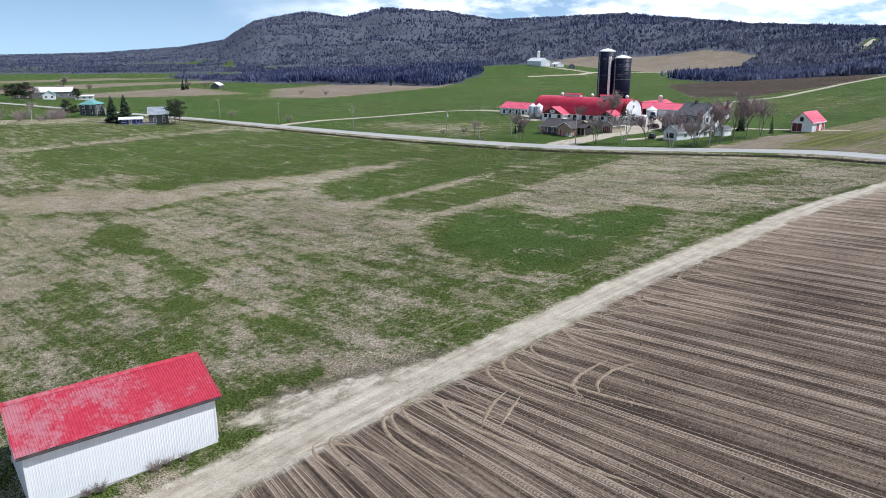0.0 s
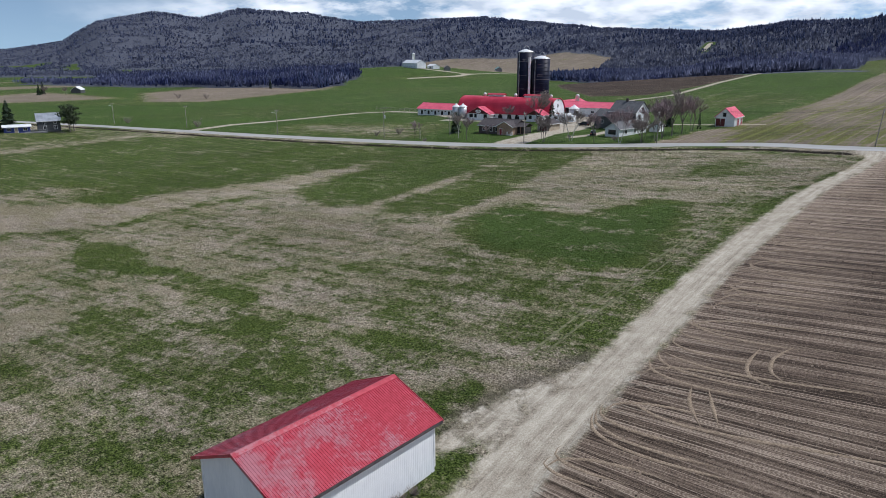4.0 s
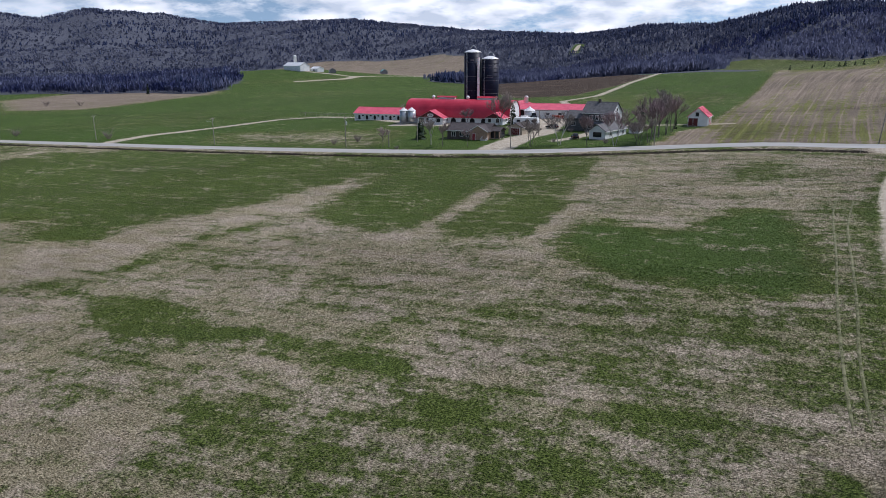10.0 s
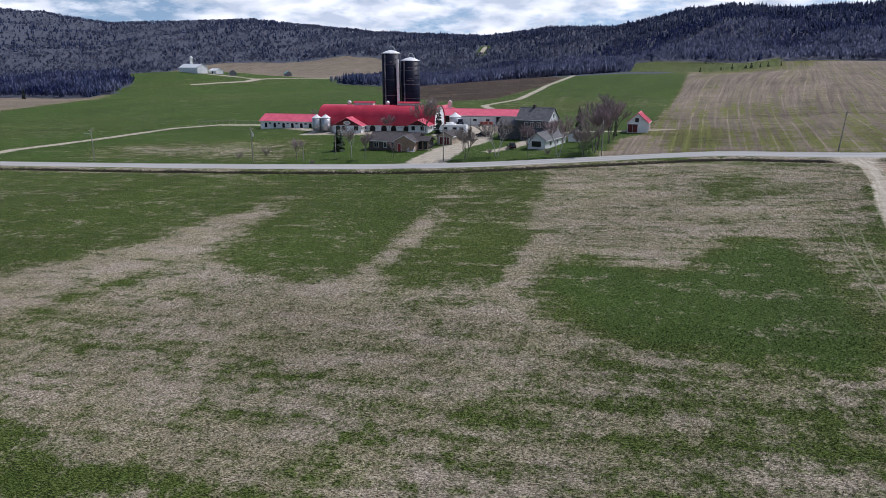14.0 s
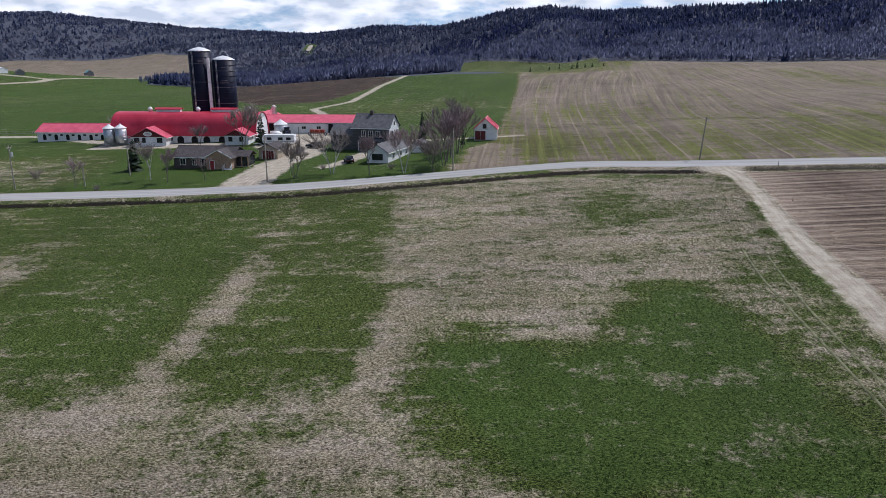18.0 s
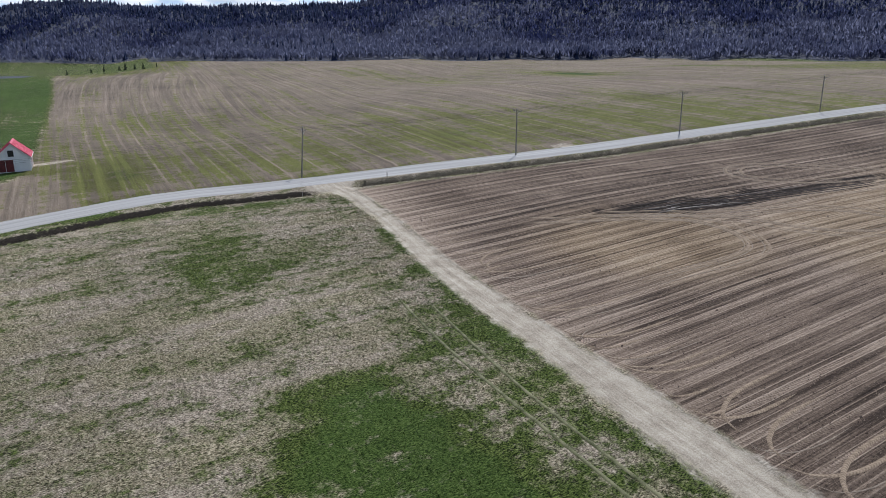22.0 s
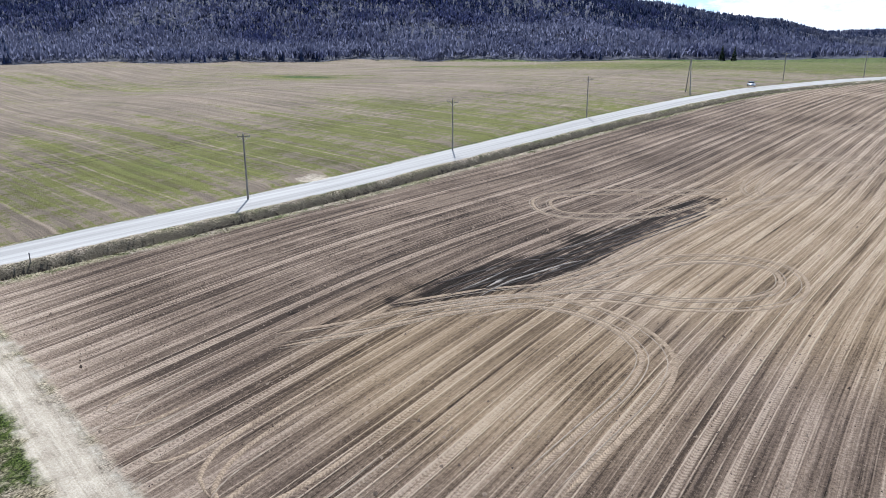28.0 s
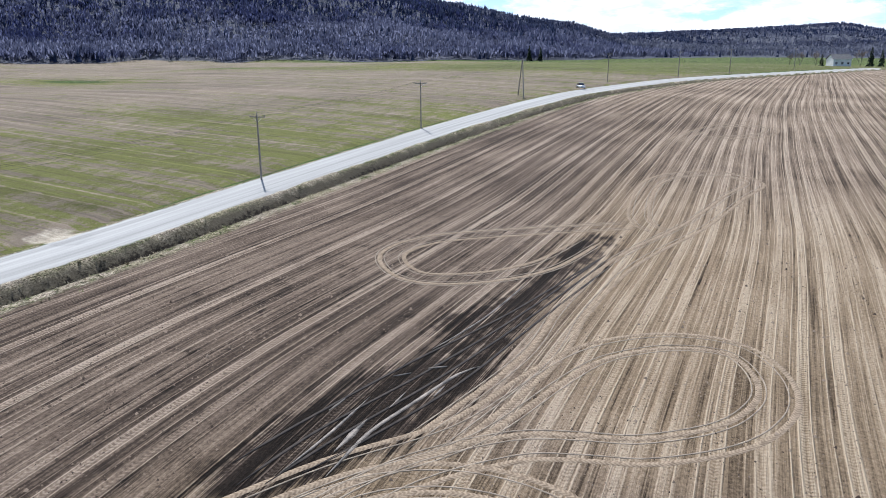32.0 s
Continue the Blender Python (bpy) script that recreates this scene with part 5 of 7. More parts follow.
def farmhouse():
    x, y = 210.8, 95.4
    z = 3.0
    ob = thing("farmhouse", x, y, z, YARD - 13, "two-storey dark clapboard farmhouse with white gable end", "house")
    L, W, H, R = 9.6, 7.4, 5.8, 2.9
    gable_body(ob, L, W, H, R, DARK_CLAP)
    bm = bmesh.new()
    prism(bm, [(-W / 2 + 0.03, -0.9), (W / 2 - 0.03, -0.9), (W / 2 - 0.03, H), (0, H + R - 0.02), (-W / 2 + 0.03, H)], -L / 2 - 0.05, -L / 2 + 0.02, "x")
    part("gable_end", bm, WHITE_WALL, ob, "white painted clapboard gable end")
    for i in range(22):
        bm = bmesh.new()
        box(bm, -L / 2, L / 2, W / 2, W / 2 + 0.025, 0.1 + 0.25 * i, 0.14 + 0.25 * i)
        part("clapboard", bm, DARK_CLAP, ob)
    roof_slabs(ob, L, W, H, R, 0.4, GREY_SHINGLE)
    for xx in (-1.9, 0.0, 1.9):
        window(ob, (xx, W / 2 + 0.03, 3.5), 0.95, 1.35, "+y")
        window(ob, (xx * 1.25, W / 2 + 0.03, 0.9), 0.95, 1.35, "+y")
    for yy in (-1.7, 1.7):
        window(ob, (-L / 2 - 0.06, yy, 3.5), 0.85, 1.3, "-x", GREY_BOARD)
        window(ob, (-L / 2 - 0.06, yy, 0.9), 0.85, 1.3, "-x", GREY_BOARD)
    window(ob, (-L / 2 - 0.06, 0, 6.2), 0.6, 0.8, "-x", GREY_BOARD)
    # pent roof over the front door, on posts
    bm = bmesh.new()
    prism(bm, [(W / 2, 2.9), (W / 2 + 1.7, 2.5), (W / 2 + 1.7, 2.6), (W / 2, 3.0)], -3.6, 2.9, "x")
    part("porch_roof", bm, GREY_SHINGLE, ob)
    for xx in (-3.4, -1.3, 0.7, 2.7):
        bm = bmesh.new()
        box(bm, xx - 0.07, xx + 0.07, W / 2 + 1.5, W / 2 + 1.64, -0.5, 2.5)
        part("porch_post", bm, WHITE_TRIM, ob)
    bm = bmesh.new()
    box(bm, -3.6, 2.9, W / 2, W / 2 + 1.7, -0.5, 0.25)
    part("porch_floor", bm, GREY_BOARD, ob)
    # lower wing
    gable_body(ob, 6.0, 6.4, 3.9, 2.0, DARK_CLAP, 0.9, (L / 2 + 3.0, 0.4), "wing_wall")
    sub = bmesh.new()
    for side in (-1, 1):
        prism(sub, [(0.4, 5.9), (0.4 + side * 3.6, 3.65), (0.4 + side * 3.6, 3.78), (0.4, 6.04)], L / 2, L / 2 + 6.4, "x")
    part("wing_roof", sub, GREY_SHINGLE, ob)
    window(ob, (L / 2 + 3.2, 3.62, 1.5), 1.3, 1.1, "+y")
    bm = bmesh.new()
    box(bm, 0.6, 1.3, -0.35, 0.35, H + R - 0.6, H + R + 0.9)
    part("chimney", bm, BROWN_BRICK, ob, "short brick chimney")


def bungalow():
    x, y = 193.2, 131.8
    ob = thing("bungalow", x, y, 1.35, 84, "brown brick bungalow with dark shingle roof and stone gable", "house")
    L, W, H, R = 13.6, 8.0, 2.7, 1.8
    gable_body(ob, L, W, H, R, BROWN_BRICK)
    roof_slabs(ob, L, W, H, R, 0.5, DARK_SHINGLE)
    # projecting stone gable and side porch
    bm = bmesh.new()
    prism(bm, [(-7.4, -0.6), (-1.6, -0.6), (-1.6, H), (-4.5, H + 1.55), (-7.4, H)], W / 2 - 1.0, W / 2 + 1.6)
    part("front_gable", bm, STONE_FACE, ob, "tan stone-faced front gable")
    for side in (-1, 1):
        bm = bmesh.new()
        prism(bm, [(-4.5, H + 1.6), (-4.5 + side * 3.4, H - 0.2), (-4.5 + side * 3.4, H - 0.06), (-4.5, H + 1.74)], 0.2, W / 2 + 2.0)
        part("gable_roof", bm, DARK_SHINGLE, ob)
        bm = bmesh.new()
        prism(bm, [(-4.5, H + 1.56), (-4.5 + side * 3.4, H - 0.24), (-4.5 + side * 3.4, H - 0.02), (-4.5, H + 1.78)], W / 2 + 2.0, W / 2 + 2.06)
        part("bargeboard", bm, WHITE_TRIM, ob)
    window(ob, (-1.0, W / 2 + 0.03, 0.8), 2.4, 1.4, "+y", None, 2)
    window(ob, (4.6, W / 2 + 0.03, 0.8), 1.2, 1.3, "+y")
    window(ob, (1.9, W / 2 + 0.03, 0.8), 0.9, 1.3, "+y")
    door(ob, (-3.0, W / 2 + 1.62, 0), 0.95, 2.05, "+y", DOOR_RED, 1)
    # veranda at the yard end
    bm = bmesh.new()
    box(bm, -10.2, -6.8, -1.5, 2.8, -0.6, 0.5)
    part("veranda_floor", bm, TAN_SIDING, ob, "honey-coloured wooden veranda")
    bm = bmesh.new()
    prism(bm, [(-1.9, H - 0.1), (0.6, H + 1.0), (3.2, H - 0.1), (3.2, H + 0.04), (0.6, H + 1.14), (-1.9, H + 0.04)], -10.6, -6.8, "x")
    part("veranda_roof", bm, DARK_SHINGLE, ob)
    for xx, yy in ((-10.0, -1.3), (-10.0, 2.6), (-7.2, 2.6), (-8.6, 2.6)):
        bm = bmesh.new()
        box(bm, xx - 0.09, xx + 0.09, yy - 0.09, yy + 0.09, 0.5, H)
        part("veranda_post", bm, STONE_FACE, ob)
    bm = bmesh.new()
    box(bm, -10.1, -7.1, -1.4, 2.5, 0.52, H - 0.1)
    part("sunroom", bm, WINDOW_GLASS, ob, "glazed sunroom walls")
    # white stairs with a sloping rail
    for i in range(4):
        bm = bmesh.new()
        box(bm, -7.6, -5.9, 4.0 + 1.7 + 0.3 * i, 4.0 + 2.0 + 0.3 * i, -0.6, 0.36 - 0.14 * i)
        part("stair", bm, WHITE_TRIM, ob)
    for xx in (-7.6, -5.9):
        bm = bmesh.new()
        tube(bm, (xx, 5.7, 1.3), (xx, 7.1, 0.7), 0.05, 0.05, 6)
        for i in range(5):
            tube(bm, (xx, 5.75 + 0.3 * i, 0.1 - 0.1 * i), (xx, 5.75 + 0.3 * i, 1.28 - 0.125 * i), 0.035, 0.035, 5)
        part("stair_rail", bm, WHITE_TRIM, ob)


def garage():
    ob = gable_house("garage", 202.0, 119.4, -8, 6.4, 4.6, 2.3, 1.1, TAN_SIDING, DARK_SHINGLE, "small tan garage with brown shingle roof", "garage", 0.4)
    door(ob, (-3.22, 0, 0), 2.8, 2.0, "-x", BARN_RED, 4, "dark brown garage door")


def mobile_home():
    ob = gable_house("low_white_house", 194.6, 90.8, -17, 13.5, 5.0, 2.5, 1.6, WHITE_WALL, GREY_SHINGLE, "low narrow white house with grey shingle roof", "house", 0.35, z=2.75)
    window(ob, (-6.77, 0, 0.8), 2.4, 1.2, "-x", WINDOW_GLASS, 2)
    for x in (-3.5, 1.0, 4.5):
        window(ob, (x, -2.52, 0.9), 1.0, 1.0, "-y")
    bm = bmesh.new()
    box(bm, -6.9, 6.9, -2.58, -2.51, -0.6, 0.25)
    part("skirting", bm, GREY_BOARD, ob)
    s = gable_house("garden_shed", 203.0, 84.0, -12, 3.6, 3.0, 2.0, 0.8, WHITE_WALL, GREY_SHINGLE, "small white garden shed with grey roof", "shed", 0.2)
    door(s, (-1.82, 0, 0), 1.1, 1.8, "-x", WHITE_TRIM, 2)


def small_barn():
    ob = gable_house("small_barn", 222.4, 67.2, -6, 8.4, 5.7, 2.9, 2.5, WHITE_WALL, PINK_ROOF, "small white barn with pinkish red roof", "barn", 0.35, 0.7)
    door(ob, (-4.22, 1.3, 0), 2.7, 2.3, "-x", BARN_RED, 2, "dark red double barn door")
    window(ob, (-4.22, 0.2, 3.0), 0.8, 1.0, "-x", WINDOW_GLASS, 0)
    for x in (-0.6, 2.8):
        door(ob, (x, -2.87, 0), 1.7, 2.2, "-y", DOOR_RED, 2, "bright red plank door")
    for i in range(20):
        bm = bmesh.new()
        box(bm, -4.2 + 0.42 * i, -4.16 + 0.42 * i, -2.89, -2.85, 0, 2.85)
        part("batten", bm, WHITE_WALL, ob)


long_stable()
dairy_barn()
cross_porch(228.4, 159.3, 7.4, 9.8, "white annex with red gable and oval sign", True)
cross_porch(226.0, 134.4, 7.0, 6.4, "small white annex with red gable", False)
tower_silo(249.6, 152.0, 27.1, "tall dark blue tower silo with white domed cap")
tower_silo(249.6, 145.0, 24.6, "dark blue tower silo with white cap and lettering bars")
unloader_chute()
feed_bin(228.6, 171.8, 1.55, 0.9, 3.9)
feed_bin(228.4, 168.5, 1.55, 0.9, 3.9)
feed_bin(241.0, 126.8, 2.0, 0, 3.2, "grain_bin", "")
machine_shed()
back_barn()
farmhouse()
bungalow()
garage()
mobile_home()
small_barn()


# ---- the near shed, sheet by sheet ----
def near_shed():
    L, W, H, R, over = 12.6, 8.2, 3.35, 1.75, 0.42
    z = -0.85
    ob = thing("shed", 16.4, 50.4, z, -7.2, "white corrugated metal shed with weathered red metal roof", "shed")
    w, l = W / 2, L / 2
    t = 0.12
    # walls with thickness, round an empty inside
    for y0, y1 in ((-w, -w + t), (w - t, w)):
        bits("wall", WHITE_SHEET, ob, [(-l, l, y0, y1, -1.4, H)])
    for x0, x1 in ((-l, -l + t), (l - t, l)):
        bm = bmesh.new()
        prism(bm, [(-w + t, -1.4), (w - t, -1.4), (w - t, H), (0, H + R - 0.08), (-w + t, H)], x0, x1, "x")
        part("end_wall", bm, WHITE_SHEET, ob)
    for y0, y1 in ((-w - 0.08, -w - 0.005), (w + 0.005, w + 0.08)):
        bits("footing", CONCRETE, ob, [(-l - 0.08, l + 0.08, y0, y1, -1.6, -0.92)])

    def ribbed(width, height, pitch, depth):
        """A sheet in its own x-z plane with raised ribs towards -y."""
        bm = bmesh.new()
        k = max(1, round(width / pitch))
        prof = []
        for i in range(k):
            a = width * i / k
            s = width / k
            prof += [(a, 0), (a + 0.30 * s, 0), (a + 0.42 * s, -depth), (a + 0.58 * s, -depth), (a + 0.70 * s, 0)]
        prof.append((width, 0))
        lo = [bm.verts.new((x, y, 0)) for x, y in prof]
        hi = [bm.verts.new((x, y, height)) for x, y in prof]
        lb, hb = [bm.verts.new((x, 0.01, zz)) for x in (0, width) for zz in (0,)], [bm.verts.new((x, 0.01, height)) for x in (0, width)]
        for i in range(len(prof) - 1):
            bm.faces.new((lo[i], lo[i + 1], hi[i + 1], hi[i]))
        bm.faces.new((lb[0], hb[0], hb[1], lb[1]))
        me = bpy.data.meshes.new("sheet")
        bm.normal_update()
        bm.to_mesh(me)
        bm.free()
        return me

    n = 14
    step = L / n
    wall_me = ribbed(step, H + 0.95, 0.19, 0.006)
    wall_me.materials.append(WHITE_SHEET)
    for i in range(n):
        for side in (-1, 1):
            s = new("wall_sheet", wall_me)
            s.parent = ob
            s.matrix_basis = pose(-l + step * i, -w - 0.004, -0.90, 0, 0, 0) if side < 0 else pose(-l + step * (i + 1), w + 0.004, -0.90, 0, 0, 180)
    run = w + over
    k = R / w
    slope = math.hypot(run, run * k)
    roof_me = ribbed((L + 2 * over) / n, slope, 0.21, 0.026)
    roof_me.materials.append(OLD_RED)
    pitch = math.degrees(math.atan(k))
    for i in range(n):
        for side in (-1, 1):
            s = new("roof_sheet", roof_me)
            s.parent = ob
            x = -l - over + (L + 2 * over) / n * (i if side < 0 else i + 1)
            jig = 0.012 * ((i * 7) % 5 - 2)
            eave = H - over * k
            s.matrix_basis = pose(x, side * (run + 0.02), eave + 0.09 + jig * 0.3, 0, 0, 0 if side < 0 else 180) @ pose(0, 0, 0, pitch - 90, 0, 0)
    # roof deck under the sheets
    for side in (-1, 1):
        bm = bmesh.new()
        prism(bm, [(0, H + R - 0.05), (side * run, H - over * k - 0.05), (side * run, H - over * k + 0.05), (0, H + R + 0.05)], -l - over + 0.02, l + over - 0.02, "x")
        part("roof_deck", bm, DARK_SHINGLE, ob)
    bm = bmesh.new()
    zt = H + R + 0.12
    prism(bm, [(-0.3, zt - 0.3 * k), (0, zt + 0.02), (0.3, zt - 0.3 * k), (0.3, zt - 0.3 * k + 0.03), (0, zt + 0.06), (-0.3, zt - 0.3 * k + 0.03)], -l - over - 0.03, l + over + 0.03, "x")
    part("ridge_cap", bm, OLD_RED, ob)
    for sx in (-1, 1):
        for side in (-1, 1):
            bm = bmesh.new()
            x0, x1 = sorted((sx * (l + over - 0.01), sx * (l + over + 0.04)))
            prism(bm, [(0, H + R - 0.06), (side * (run + 0.03), H - over * k - 0.08), (side * (run + 0.03), H - over * k + 0.13), (0, H + R + 0.16)], x0, x1, "x")
            part("bargeboard", bm, OLD_RED, ob)
    for side in (-1, 1):
        y0, y1 = sorted((side * (run - 0.03), side * (run + 0.03)))
        bits("eave_board", DARK_SHINGLE, ob, [(-l - over, l + over, y0, y1, H - over * k - 0.16, H - over * k + 0.02)])
    for sx in (-1, 1):
        for sy in (-1, 1):
            bits("corner_trim", WHITE_TRIM, ob, [tuple(sorted((sx * (l - 0.06), sx * (l + 0.05)))) + tuple(sorted((sy * (w - 0.06), sy * (w + 0.05)))) + (-0.3, H)])
    # sliding door in the end towards the turning place
    door(ob, (l + 0.03, 0, -0.2), 3.4, 2.9, "+x", WHITE_SHEET, 3, "white sliding metal door")
    bits("door_rail", ZINC, ob, [(l + 0.03, l + 0.12, -3.2, 3.2, 2.82, 2.92)])
    return ob


def weathered_red():
    """Red enamel with chalky, flaked patches that run down the slope."""
    m, nt, p = tree_of("weathered_red_sheet")
    n, link = nt.nodes.new, nt.links.new
    geo = n("ShaderNodeNewGeometry")
    a, b, c = n("ShaderNodeTexNoise"), n("ShaderNodeTexNoise"), n("ShaderNodeTexNoise")
    for q, s, d in ((a, 0.42, 3), (b, 3.4, 8), (c, 12.0, 5)):
        q.inputs["Scale"].default_value, q.inputs["Detail"].default_value, q.inputs["Roughness"].default_value = s, d, 0.65
        link(geo.outputs["Position"], q.inputs["Vector"])
    base = n("ShaderNodeValToRGB")
    base.color_ramp.elements[0].position, base.color_ramp.elements[0].color = 0.35, (0.33, 0.014, 0.034, 1)
    base.color_ramp.elements[1].position, base.color_ramp.elements[1].color = 0.70, (0.46, 0.038, 0.066, 1)
    link(b.outputs["Fac"], base.inputs["Fac"])
    s1, s2 = n("ShaderNodeMath"), n("ShaderNodeMath")
    s1.operation, s2.operation = "MULTIPLY_ADD", "MULTIPLY_ADD"
    s1.inputs[1].default_value, s2.inputs[1].default_value = 0.75, 0.75
    link(b.outputs["Fac"], s1.inputs[0])
    # the wind side has lost most paint
    spot, worn = n("ShaderNodeSeparateXYZ"), n("ShaderNodeMapRange")
    link(geo.outputs["Position"], spot.inputs[0])
    worn.inputs["From Min"].default_value, worn.inputs["From Max"].default_value = 10.0, 21.0
    worn.inputs["To Min"].default_value, worn.inputs["To Max"].default_value = 0.13, -0.08
    link(spot.outputs[0], worn.inputs["Value"])
    more = n("ShaderNodeMath")
    link(a.outputs["Fac"], more.inputs[0])
    link(worn.outputs[0], more.inputs[1])
    link(more.outputs[0], s1.inputs[2])
    link(c.outputs["Fac"], s2.inputs[0])
    link(s1.outputs[0], s2.inputs[2])
    flake = n("ShaderNodeMapRange")
    flake.inputs["From Min"].default_value, flake.inputs["From Max"].default_value = 1.30, 1.46
    flake.inputs["To Max"].default_value = 0.45
    link(s2.outputs[0], flake.inputs["Value"])
    mix = n("ShaderNodeMixRGB")
    mix.inputs["Color2"].default_value = (0.33, 0.25, 0.28, 1)
    link(flake.outputs[0], mix.inputs["Fac"])
    link(base.outputs["Color"], mix.inputs["Color1"])
    link(mix.outputs[0], p.inputs["Base Color"])
    p.inputs["Roughness"].default_value = 0.42
    return m


OLD_RED = weathered_red()
WHITE_SHEET = surface("white_corrugated_sheet", (0.68, 0.70, 0.73), (0.80, 0.81, 0.83), 0.6, 0.5, 0.0, 0.05, 6, (1, 1, 0.3))
near_shed()


# ---- woods and trees ----
def scatter_woods():
    """Trees by equal steps of bearing and of distance's logarithm, so that they stand as thick near as far."""
    rng = np.random.default_rng(5)
    k = 215000
    b = rng.uniform(-36, 150, k)
    r = np.exp(rng.uniform(math.log(480), math.log(4300), k))
    a = np.radians(45 - b)
    x, y = HUB[0] + r * np.cos(a), HUB[1] + r * np.sin(a)
    keep = woods(x, y) > rng.uniform(0.2, 0.8, k)
    # nothing stands out of sight behind a crest
    keep &= r < np.interp(b, RIM_A[:, 0], RIM_A[:, 2]) * 1.06
    x, y, r, b = x[keep], y[keep], r[keep], b[keep]
    z = land(x, y)
    foot, crest = np.interp(b, RIM_A[:, 0], RIM_A[:, 1]), np.interp(b, RIM_A[:, 0], RIM_A[:, 2])
    up = np.clip((r - foot) / (crest - foot), 0, 1)
    pine = rng.uniform(0, 1, len(x)) < 0.03 + 0.24 * wavy(x, y, 60, 4.0) * (0.4 + up) + 0.30 * smooth(-0.1, 0.5, wavy(x, y, 210, 5.0)) * smooth(0.1, 0.4, up) * smooth(-18, -12, b) + 0.07 * smooth(0.12, 0.5, up) * smooth(-20, -5, b) + 0.30 * smooth(0.30, 0.65, up + 0.15 * wavy(x, y, 75, 6.0)) * smooth(30, 48, b) + 0.12 * smooth(0.75, 1.0, up) + 0.8 * np.exp(-(((x - 800) / 40) ** 2 + ((y - 385) / 30) ** 2)) + 0.25 * inside(x, y, [(519, 512), (600, 620), (742, 655), (640, 570)]).clip(0, 1)
    # the lit foot of the slopes is put into the tone, in billows that climb unevenly; the upper slopes are darker
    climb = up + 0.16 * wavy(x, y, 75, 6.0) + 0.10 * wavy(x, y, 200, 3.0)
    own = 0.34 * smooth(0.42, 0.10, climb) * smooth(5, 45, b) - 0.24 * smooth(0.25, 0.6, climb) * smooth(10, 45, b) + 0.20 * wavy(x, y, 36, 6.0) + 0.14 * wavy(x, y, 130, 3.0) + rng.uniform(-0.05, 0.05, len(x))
    return x, y, z, r, pine, own, rng


def crowns(x, y, z, tall, wide, rng, pine, sprays):
    """Joined low crowns: stacked cones for spruce, fans of twig sprays for bare trees."""
    k = len(x)
    verts, faces, start = [], [], 0

    def add(corner, tri):
        nonlocal start
        verts.append(np.stack(corner, 1).reshape(-1, 3))
        faces.append((start + np.arange(k)[:, None, None] * len(corner) + np.array(tri)[None]).ravel())
        start += k * len(corner)

    def ring(count, reach, high):
        t = rng.uniform(0, 6.283, k)
        out = []
        for i in range(count):
            w = wide * reach * rng.uniform(*((0.7, 1.2) if pine else (0.45, 1.35)), k)
            out.append(np.stack([x + w * np.cos(t + i * 6.283 / count), y + w * np.sin(t + i * 6.283 / count), z + tall * high * rng.uniform(0.85, 1.15, k)], -1))
        return out

    if pine:
        for lo, hi, w in ((0.08, 0.66, 1.0), (0.40, 1.0, 0.62)):
            add(ring(5, w, lo) + [np.stack([x, y, z + tall * hi], -1)], [[i, (i + 1) % 5, 5] for i in range(5)])
        return np.concatenate(verts), np.concatenate(faces)
    for _ in range(sprays):
        t = rng.uniform(0, 6.283, k)
        lean = rng.uniform(0.0, 1.0, k) ** 0.6
        up0, up1 = rng.uniform(0.04, 0.5, k), rng.uniform(0.86, 1.02, k) - 0.34 * lean ** 2
        cx, cy = np.cos(t), np.sin(t)
        half = wide * rng.uniform(0.12, 0.26, k) * (1.0 if sprays > 6 else 1.7)
        m = up0 * 0.3 + up1 * 0.7
        turn = rng.uniform(0, 6.283, k)
        sx, sy = np.cos(turn) * half, np.sin(turn) * half
        add([np.stack([x + cx * wide * lean * 0.35, y + cy * wide * lean * 0.35, z + tall * up0], -1),
             np.stack([x + cx * wide * lean - sx, y + cy * wide * lean - sy, z + tall * m], -1),
             np.stack([x + cx * wide * lean * 0.95, y + cy * wide * lean * 0.95, z + tall * up1], -1),
             np.stack([x + cx * wide * lean + sx, y + cy * wide * lean + sy, z + tall * m], -1)], [[0, 1, 2], [0, 2, 3]])
    return np.concatenate(verts), np.concatenate(faces)


def far_woods():
    x, y, z, r, pine, own, rng = scatter_woods()
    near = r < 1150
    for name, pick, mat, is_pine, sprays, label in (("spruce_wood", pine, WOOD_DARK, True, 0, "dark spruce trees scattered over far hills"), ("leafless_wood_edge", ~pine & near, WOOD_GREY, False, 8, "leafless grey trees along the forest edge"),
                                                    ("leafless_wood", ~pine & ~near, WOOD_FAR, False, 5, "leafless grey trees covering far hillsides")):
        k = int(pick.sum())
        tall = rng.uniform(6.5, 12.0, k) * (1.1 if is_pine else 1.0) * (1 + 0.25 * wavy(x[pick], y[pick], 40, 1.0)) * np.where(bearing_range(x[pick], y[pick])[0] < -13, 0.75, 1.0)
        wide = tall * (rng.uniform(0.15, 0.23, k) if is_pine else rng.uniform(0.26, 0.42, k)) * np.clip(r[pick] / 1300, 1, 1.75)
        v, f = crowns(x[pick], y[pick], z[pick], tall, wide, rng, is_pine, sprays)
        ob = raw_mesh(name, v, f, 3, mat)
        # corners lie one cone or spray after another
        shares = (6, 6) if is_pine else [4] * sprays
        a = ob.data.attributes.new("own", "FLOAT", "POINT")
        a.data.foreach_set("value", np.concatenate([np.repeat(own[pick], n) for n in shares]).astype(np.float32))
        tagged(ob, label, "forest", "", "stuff")


